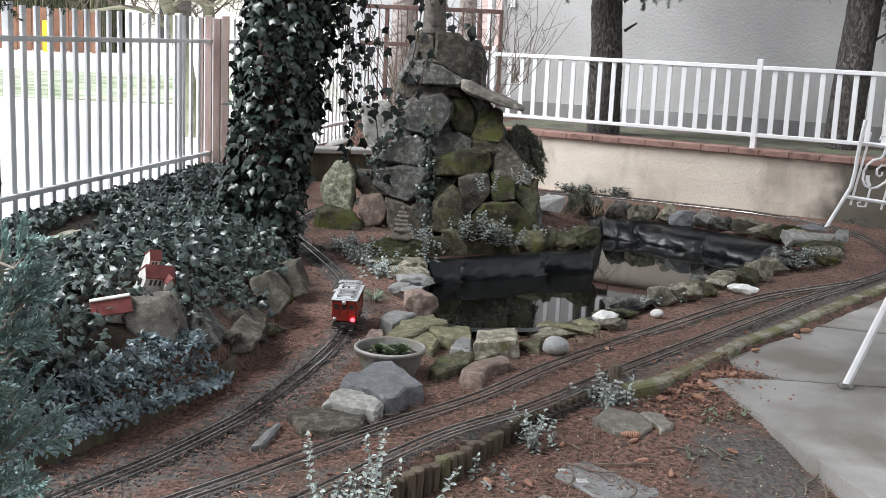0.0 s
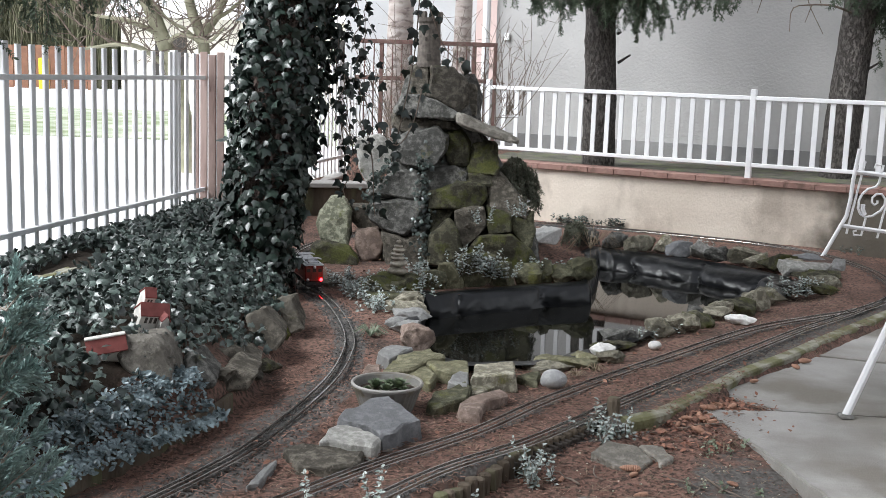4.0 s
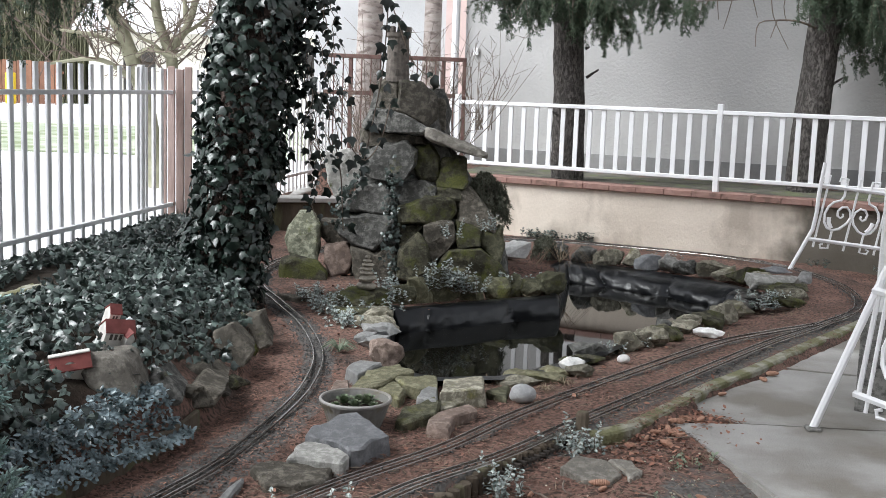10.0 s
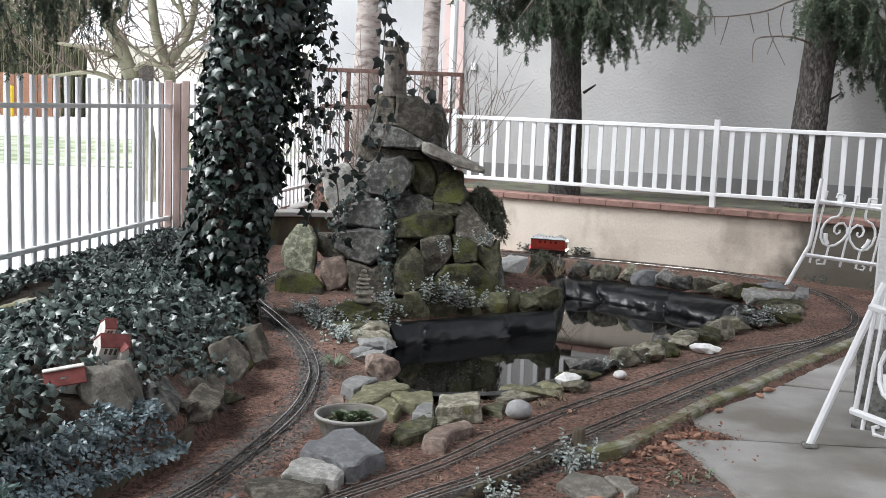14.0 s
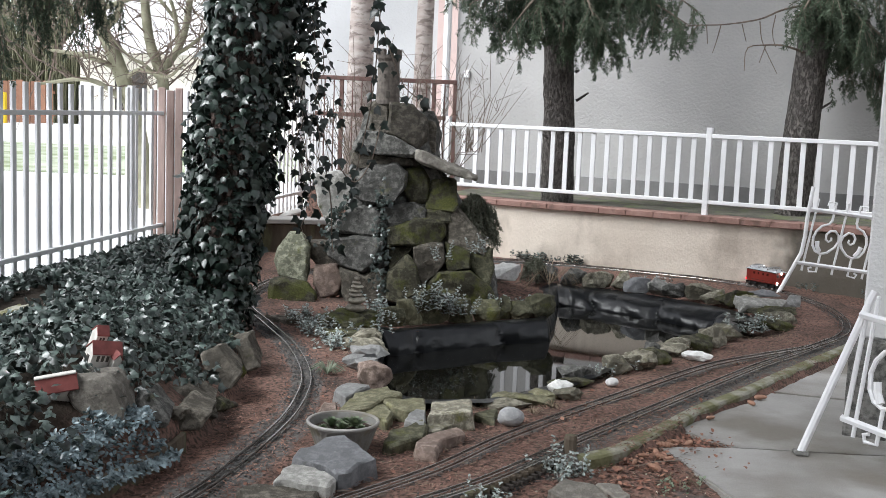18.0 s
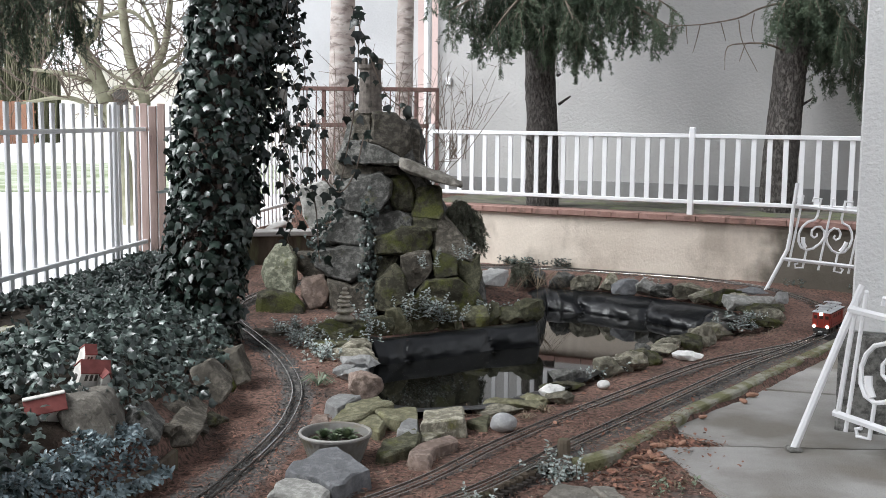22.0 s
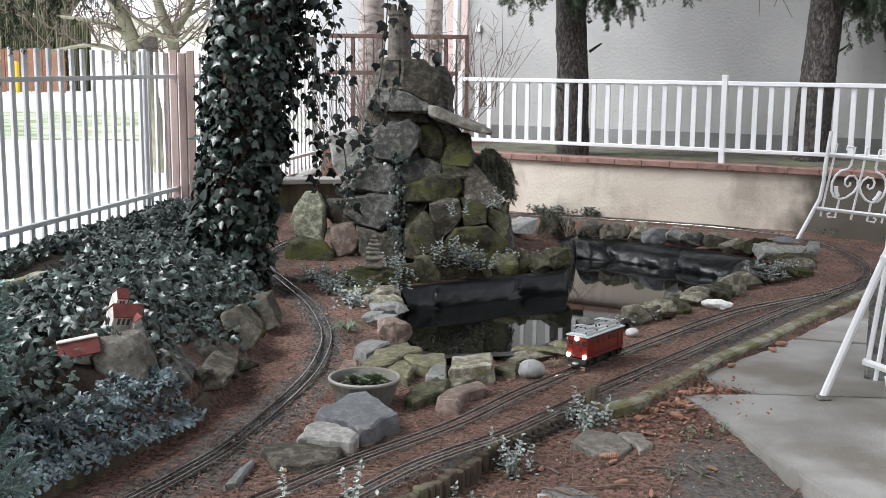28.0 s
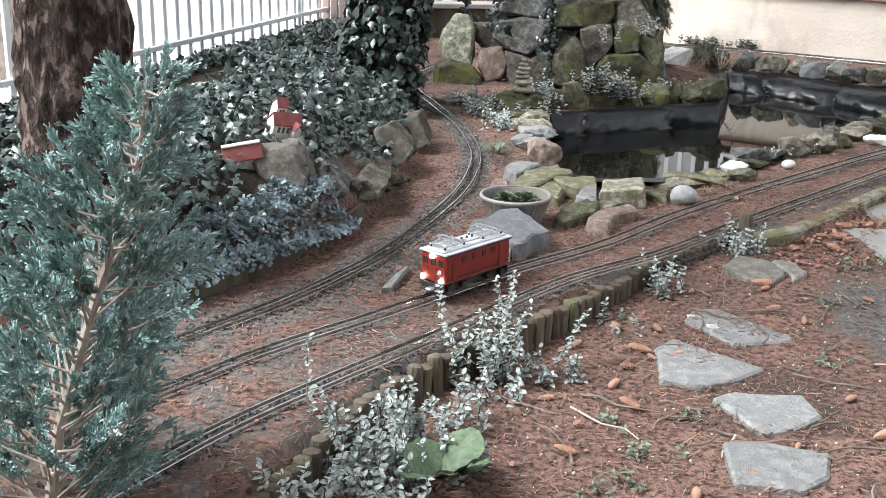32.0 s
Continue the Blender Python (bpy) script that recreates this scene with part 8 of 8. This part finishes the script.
def pine_cone(x, y, z, turn, size, mat=None):
    bm = bmesh.new()
    prof = [(0.1, -1.0), (0.26, -0.85), (0.34, -0.5), (0.33, 0.0), (0.27, 0.5), (0.16, 0.85), (0.05, 1.0)]
    rings, sides = [], 12
    for k in range(25):
        t = k / 24
        r = float(np.interp(-1 + 2 * t, [p[1] for p in prof], [p[0] for p in prof])) * (1.12 if k % 2 else 0.88)
        rings.append([bm.verts.new((-1 + 2 * t, r * math.cos(2 * math.pi * (a + 0.5 * (k // 2 % 2)) / sides), r * math.sin(2 * math.pi * (a + 0.5 * (k // 2 % 2)) / sides))) for a in range(sides)])
    for a, b in zip(rings, rings[1:]):
        for j in range(sides):
            bm.faces.new((a[j], a[(j + 1) % sides], b[(j + 1) % sides], b[j]))
    bm.faces.new(rings[0][::-1])
    bm.faces.new(rings[-1])
    for v in bm.verts:
        v.co *= size / 2
    ob = tagged(obj("pine_cone", bm, CONE), "fallen brown spruce cone in the litter", "pine cone", "fallen cones")
    ob.matrix_basis = pose(x, y, z + 0.33 * size / 2, 0, 0, turn)


def cones_and_twigs():
    for k, (x, y) in enumerate(((0.131, 3.31), (0.085, 3.18), (0.125, 3.06), (-0.107, 3.05), (-0.345, 2.85), (0.17, 3.44), (0.755, 3.20), (0.10, 3.62), (0.62, 4.02), (0.95, 4.45), (1.0, 4.55), (1.12, 4.62), (0.72, 3.75), (-0.05, 2.75), (0.78, 2.95))):
        pine_cone(x, y, float(height(x, y)) + 0.002, (k * 67) % 360, 0.052 + 0.012 * (k % 3))
    for k, (x, y) in enumerate(((0.93, 4.58), (0.99, 4.63), (1.04, 4.70), (0.88, 4.50), (1.10, 4.80), (1.16, 4.77), (0.80, 4.42), (1.02, 4.52), (0.94, 4.42), (1.35, 5.16), (1.62, 5.45), (1.70, 5.56))):
        pine_cone(x, y, -0.036 if bool(on_slab(np.array(x), np.array(y))) else float(height(x, y)) + 0.004, (k * 83) % 180, 0.05 + 0.01 * (k % 3))
    rnd = random.Random(12)
    for k in range(18):
        x, y = rnd.uniform(-0.2, 1.0), rnd.uniform(2.5, 4.7)
        if x > float(edge_x(YARD_EDGE, y)) + 0.08 and not bool(on_slab(np.array(x), np.array(y))):
            pine_cone(x, y, float(height(x, y)) + 0.002, rnd.uniform(0, 360), rnd.uniform(0.04, 0.065))
    for k in range(60):
        x, y = rnd.uniform(-0.25, 1.2), rnd.uniform(2.5, 4.7)
        if x < float(edge_x(YARD_EDGE, y)) + 0.06 or bool(on_slab(np.array(x), np.array(y))):
            continue
        a, ln = rnd.uniform(0, 6.28), rnd.uniform(0.06, 0.26)
        pts = []
        for j in range(5):
            px, py = x + math.cos(a) * ln * j / 4, y + math.sin(a) * ln * j / 4
            a += rnd.gauss(0, 0.12)
            pts.append((px, py, float(height(px, py)) + 0.008 + rnd.uniform(0, 0.012)))
        tagged(obj("twig", tube(bmesh.new(), pts, [0.004, 0.0035, 0.003, 0.0025, 0.0015], 5), TWIG if k % 12 else TWIG_PALE), "thin dry twig lying on the ground", "twig", "fallen twigs")


def dry_tuft(x, y, z, r, n, seed, label, mat=None, down=0.5):
    """A tuft of long thin dead stems."""
    rnd = random.Random(seed)
    bm = bmesh.new()
    for _ in range(n):
        a, ln = rnd.uniform(0, 6.28), r * rnd.uniform(0.6, 1.2)
        top = Vector((math.cos(a) * ln * 0.5, math.sin(a) * ln * 0.5, ln * 0.55))
        end = Vector((math.cos(a) * ln, math.sin(a) * ln, ln * (0.45 - down)))
        tube(bm, [(0, 0, 0), top, end], [0.0022, 0.0018, 0.001], 3, cap=False)
    ob = tagged(obj("dry_tuft", bm, mat or DRY_GRASS), label, "dry plant")
    ob.matrix_basis = pose(x, y, z)


def rockery_ivy():
    """Small dark climbers in the joints of the rockery."""
    rng = np.random.default_rng(77)
    lines = [[(-0.253, 7.31, 0.80), (-0.251, 7.27, 0.62), (-0.249, 7.21, 0.447), (-0.246, 7.15, 0.275), (-0.24, 7.1, 0.12)], [(-0.48, 7.3, 0.75), (-0.56, 7.3, 0.6), (-0.60, 7.25, 0.42)]]
    places = []
    for ln in lines:
        pts, _ = curve_through(ln, 0.012)
        for p in pts:
            for _ in range(3):
                places.append(p + rng.normal(0, 0.03, 3))
    places = np.array(places)
    nrm = np.tile([0.0, -1.0, 0.4], (len(places), 1)) + rng.normal(0, 0.4, (len(places), 3))
    m = frames_from(nrm, math.pi + rng.normal(0, 0.8, len(places)), rng.uniform(0.018, 0.036, len(places)), places)
    tagged(spread_mesh("climbing_ivy", IVY_GROUND, *IVY_LEAF, m, ROCKERY), "small dark ivy climbing the boulders", kind="stuff")


rockery_ivy()
ground_ivy()
blue_groundcover()
ivy_tree()
near_tree()
spruces()
conifer()
shrubs()
broad_leaves()
litter()
cones_and_twigs()


def drooping_bush(x, y, z, rx, rz, n, seed, label):
    """A shaggy evergreen clump whose thin needled twigs hang down."""
    rnd, rng = random.Random(seed), np.random.default_rng(seed)
    root = tagged(empty("bush", pose(x, y, z)), label, "bush")
    bm, segs = bmesh.new(), []
    for _ in range(n):
        a, e, k = rnd.uniform(0, 6.28), rnd.uniform(-0.6, 1.5), rnd.uniform(0.6, 1.0)
        top = Vector((math.cos(a) * math.cos(e) * rx, math.sin(a) * math.cos(e) * rx, math.sin(e) * rz)) * k
        end = top + Vector((math.cos(a) * rx * 0.2 + rnd.gauss(0, 0.02), math.sin(a) * rx * 0.35, -rnd.uniform(0.25, 0.75) * rz))
        tube(bm, [top * 0.2, top, end], [0.003, 0.0022, 0.001], 3, cap=False)
        segs += [(tuple(top * 0.5), tuple(top)), (tuple(top), tuple(end))]
    tagged(part("stem", bm, TWIG, root), kind="stuff")
    tagged(spread_mesh("needles", GREY_NEEDLE, *NEEDLE_T, needles_on(segs, 420, 0.022, 0.0035, rng, 0.6), root), kind="stuff")


drooping_bush(0.40, 8.60, 0.50, 0.17, 0.20, 320, 1, "shaggy dark evergreen hanging beside the rockery")
drooping_bush(0.93, 9.30, 0.05, 0.10, 0.10, 90, 2, "grey-green rounded clump beside the pond liner")
dry_tuft(1.02, 8.9, -0.02, 0.26, 26, 4, "few long pale dry grass blades")
dry_tuft(0.52, 5.02, 0.0, 0.045, 22, 5, "short tuft of dry grass beside the pebble", None, 0.2)
dry_tuft(0.62, 5.12, 0.0, 0.05, 20, 6, "short tuft of dry grass beside the pond", None, 0.2)
dry_tuft(1.50, 6.42, 0.0, 0.08, 40, 7, "short tuft of dry grass on the bank", None, 0.2)
dry_tuft(-0.44, 5.62, 0.0, 0.09, 60, 8, "short tuft of dull grass beside the track", WEED, 0.2)
dry_tuft(1.02, 4.32, -0.09, 0.09, 40, 3, "small tuft of pale dry stems", None, 0.3)


# ---- beyond the garden ----
def limb_tree(name, label, limbs, seed):
    """A leafless tree from the lines of its limbs, set with forking twigs."""
    rnd = random.Random(seed)
    root = tagged(empty(name), label, "tree", "street trees")
    twigs = bmesh.new()

    def twig(p, d, length, rad, level):
        pts = [p]
        for _ in range(4):
            d = (d + Vector((rnd.gauss(0, 0.22), rnd.gauss(0, 0.2), rnd.gauss(0.05, 0.2)))).normalized()
            pts.append(pts[-1] + d * length / 4)
            if level and rnd.random() < 0.75:
                side = (d + Vector((rnd.gauss(0, 0.8), rnd.gauss(0, 0.6), rnd.gauss(0.1, 0.6)))).normalized()
                twig(pts[-1], side, length * 0.6, rad * 0.6, level - 1)
        tube(twigs, pts, [rad, rad * 0.85, rad * 0.7, rad * 0.5, rad * 0.3], 4, cap=False)

    for line, r in limbs:
        pts, s = curve_through(line, 0.06)
        bm = tube(bmesh.new(), [tuple(p) for p in pts], list(np.linspace(r, r * 0.45, len(pts))), 10)
        part("trunk" if r > 0.08 else "limb", bm, TWIG_GREEN, root, smooth=True)
        for _ in range(int(3 + s[-1] * 4.5)):
            k = rnd.randrange(len(pts) // 3, len(pts))
            if pts[k][2] > 1.0:
                twig(Vector(pts[k]), Vector((rnd.gauss(0, 1), rnd.gauss(0, 0.6), rnd.gauss(0.4, 0.6))).normalized(), rnd.uniform(0.4, 0.9), 0.012, 2)
    tagged(part("branchwork", twigs, TWIG, root), kind="stuff")


def far_street():
    limb_tree("street_tree", "greenish bare tree trunk leaning behind the street fence", [([(-3.10, 13.0, 0.0), (-3.28, 13.0, 1.1), (-3.50, 13.0, 1.75), (-3.67, 13.0, 2.2), (-3.72, 13.0, 3.4)], 0.115), ([(-3.40, 13.0, 1.5), (-3.2, 12.9, 1.62), (-2.9, 12.9, 1.55), (-2.7, 12.8, 1.7)], 0.03),
                             ([(-3.62, 13.0, 2.05), (-3.45, 13.0, 2.3), (-3.4, 13.0, 2.9)], 0.05), ([(-3.45, 13.0, 1.62), (-3.8, 12.9, 1.75), (-4.2, 12.9, 1.8)], 0.035), ([(-3.30, 13.0, 1.2), (-3.7, 12.8, 1.48), (-4.3, 12.8, 1.42)], 0.035), ([(-3.6, 13.0, 2.3), (-3.1, 13.0, 2.45), (-2.8, 13.0, 2.15)], 0.035)], 2)
    limb_tree("street_tree", "bare forked garden tree beyond the fence", [([(-2.95, 13.0, 0.0), (-2.96, 13.0, 1.45), (-3.03, 13.0, 1.70), (-3.14, 13.0, 2.08), (-3.24, 13.0, 3.2)], 0.085), ([(-2.97, 13.0, 1.55), (-2.92, 13.0, 1.68), (-2.74, 13.0, 2.02), (-2.65, 13.0, 2.6), (-2.6, 13.0, 3.2)], 0.05),
                             ([(-2.85, 13.0, 1.8), (-2.68, 13.0, 1.9), (-2.45, 13.0, 2.1), (-2.3, 13.0, 2.2)], 0.028), ([(-2.98, 13.0, 1.5), (-3.15, 12.9, 1.68), (-3.3, 12.9, 1.75), (-3.5, 12.9, 1.95)], 0.025), ([(-2.80, 13.0, 1.9), (-2.85, 13.0, 2.3), (-3.05, 13.0, 2.7)], 0.03)], 3)
    # hedge of bare twigs
    rng, rnd = np.random.default_rng(3), random.Random(3)
    bm = bmesh.new()
    for k in range(2200):
        x, y = rnd.uniform(-26.0, -9.5), rnd.uniform(48, 56)
        h = rnd.uniform(2.4, 8.5)
        p = Vector((x, y, 0.0))
        tube(bm, [p, p + Vector((rnd.gauss(0, 0.12), rnd.gauss(0, 0.1), h * 0.5)), p + Vector((rnd.gauss(0, 0.9), rnd.gauss(0, 0.3), h))], [0.045, 0.032, 0.014], 3, cap=False)
    tagged(obj("hedge", bm, HEDGE), "overgrown bare hedge across the street", "hedge", kind="stuff")
    # plank fence far across the street
    root = tagged(empty("plank_fence", pose(-25.0, 46, 0)), "weathered orange-brown plank fence across the street", "fence")
    data = mesh_of("plank", boxed(-0.14, -0.02, 0.05, 0.14, 0.02, 1.75, bevel=0.006), ORANGE_WOOD)
    for k in range(34):
        share("plank", data, root, pose(0.3 * k, 0, 0.03 * (k % 3), 0, 0, 0))
    for z in (0.4, 1.3):
        part("rail", boxed(-0.2, 0.022, z, 10.1, 0.08, z + 0.1), ORANGE_WOOD, root)
    tagged(obj("yellow_box", boxed(-16.95, 45.2, 0.0, -16.6, 45.5, 1.3, bevel=0.04), YELLOW), "small yellow box before the plank fence", "box")
    bm = boxed(-40, 18.2, -0.2, -1.5, 28.5, 0.09)
    tagged(obj("grass_verge", bm, GRASS_MAT), "patchy green grass verge across the street", "grass", kind="structure")
    # weathered boards that lean behind the street fence
    root = tagged(empty("board_screen", pose(-2.13, 8.95, 0.0)), "reddish-brown wooden boards standing behind the street fence", "screen")
    for k in range(4):
        part("board", boxed(0.066 * k, -0.01, 0.05, 0.066 * k + 0.056, 0.012, 1.38 + 0.02 * (k % 2), bevel=0.004), BOARD, root)
    # house beyond the street
    house = tagged(empty("cream_house", pose(-5.5, 34, 0, 0, 0, -8)), "bright cream house with a tiled roof beyond the street", "house")
    part("wall", boxed(-5, 0, 0, 4.2, 6, 2.7), CREAM, house)
    bm = bmesh.new()
    v = [bm.verts.new(p) for p in ((-5.4, -0.5, 2.6), (4.6, -0.5, 2.6), (4.6, 3, 5.0), (-5.4, 3, 5.0), (4.6, 6.5, 2.6), (-5.4, 6.5, 2.6))]
    bm.faces.new((v[0], v[1], v[2], v[3]))
    bm.faces.new((v[3], v[2], v[4], v[5]))
    bm.faces.new((v[0], v[3], v[5]))
    bm.faces.new((v[1], v[4], v[2]))
    part("roof", bm, GREY_PAINT, house, "pale tiled roof")
    for x in (-3.4, -0.4, 2.2):
        w = part("window", boxed(x - 0.5, -0.03, 0.9, x + 0.5, 0.02, 2.1), DARK_GLASS, house)
        part("frame", boxed(x - 0.03, -0.05, 0.9, x + 0.03, -0.032, 2.1), WHITE_PAINT, w)
    # pale house behind the rockery
    house = tagged(empty("white_house", pose(-0.4, 19, 0)), "pale rendered house seen between the tree trunks", "house")
    part("wall", boxed(-1.6, 0, 0, 6, 5, 5.0), PALE_RENDER, house)
    part("band", boxed(0.55, -0.05, 0, 1.1, 0, 5.0), PINK, house, "pink painted strip")
    part("roof", boxed(-1.9, -0.4, 5.0, 6.2, 5.3, 5.2), TILE, house)
    # birches
    for k, (x, y, r) in enumerate(((-0.83, 14.0, 0.150), (-0.075, 14.0, 0.102))):
        root = tagged(empty("birch_tree"), "slender pinkish-white birch trunk beyond the railing", "tree", "birches")
        part("trunk", bark_trunk([(x, y, 0.0), (x + 0.02, y, 1.8), (x + 0.06, y, 4.5)], [r * 1.1, r, r * 0.8], BIRCH, sides=20, rough=0.006, seed=60 + k, rings=40), BIRCH, root, smooth=True)
    # rusty stair railing
    root = tagged(empty("railing"), "rusty red metal railing beyond the garden", "railing")
    for x in (-0.92, -0.36, 0.08, 0.31):
        part("post", boxed(x - 0.02, 12.48, 0.4, x + 0.02, 12.52, 1.62, bevel=0.003), RUST_RAIL, root)
    for z in (1.59, 1.2):
        part("rail", boxed(-1.2, 12.47, z, 0.33, 12.53, z + 0.045, bevel=0.004), RUST_RAIL, root)
    for k in range(14):
        x = -1.1 + 0.1 * k
        part("bar", tube(bmesh.new(), [(x, 12.5, 0.5), (x, 12.5, 1.6)], 0.007, 5), RUST_RAIL, root)
    # low pale garden wall and its cap
    m = pose(-1.95, 10.1, 0, 0, 0, 12)
    wall = tagged(obj("wall_side", boxed(0, 0, -0.1, 1.35, 0.18, 0.24, bevel=0.006), LOG), "low brown boarded wall behind the rockery", "wall", kind="structure")
    wall.matrix_basis = m
    part("cap", boxed(-0.03, -0.04, 0.243, 1.4, 0.22, 0.29, bevel=0.008), CONCRETE, wall, "pale stone coping")
    # thin bare shrubs round the rockery
    for k, (x, y, z, h) in enumerate(((0.12, 9.3, 0.6, 1.2), (-0.42, 9.1, 0.5, 1.3), (-0.6, 9.6, 0.3, 1.5), (-0.25, 9.5, 0.6, 1.3), (-0.35, 10.6, 0.4, 1.4), (-0.9, 11.5, 0.1, 1.2), (0.45, 11.6, 0.9, 1.2))):
        rnd = random.Random(400 + k)
        bm = bmesh.new()
        for _ in range(16):
            p = Vector((rnd.gauss(0, 0.06), rnd.gauss(0, 0.06), 0))
            d = Vector((rnd.gauss(0, 0.4), rnd.gauss(0, 0.3), 1)).normalized() * h * rnd.uniform(0.5, 1.1)
            q = p + d * 0.5 + Vector((rnd.gauss(0, 0.06), rnd.gauss(0, 0.06), 0))
            tube(bm, [p, q, p + d], [0.006, 0.004, 0.002], 4, cap=False)
            for _ in range(3):
                u = p + d * rnd.uniform(0.3, 0.9)
                tube(bm, [u, u + Vector((rnd.gauss(0, 0.12), rnd.gauss(0, 0.12), rnd.uniform(0, 0.18)))], [0.003, 0.0015], 3, cap=False)
        ob = tagged(obj("bare_shrub", bm, TWIG), "thin bare winter shrub behind the rockery", "shrub", "bare shrubs")
        ob.matrix_basis = pose(x, y, z)


far_street()


def motions():
    """The locomotive's run round the loop."""
    rows = []
    ts, ds = [r[0] for r in RUN], [r[1] for r in RUN]
    for t in np.arange(0, 32.01, 0.5):
        d = float(np.interp(t, ts, ds))
        a = [float(np.interp(d - 0.09, LOOP_S, LOOP[:, k])) for k in (0, 1)]
        b = [float(np.interp(d + 0.09, LOOP_S, LOOP[:, k])) for k in (0, 1)]
        turn = math.degrees(math.atan2(b[1] - a[1], b[0] - a[0]))
        rows.append((float(t), pose((a[0] + b[0]) / 2, (a[1] + b[1]) / 2, RAIL_Z + 0.012, 0, 0, turn)))
    walk(loco, rows)


motions()
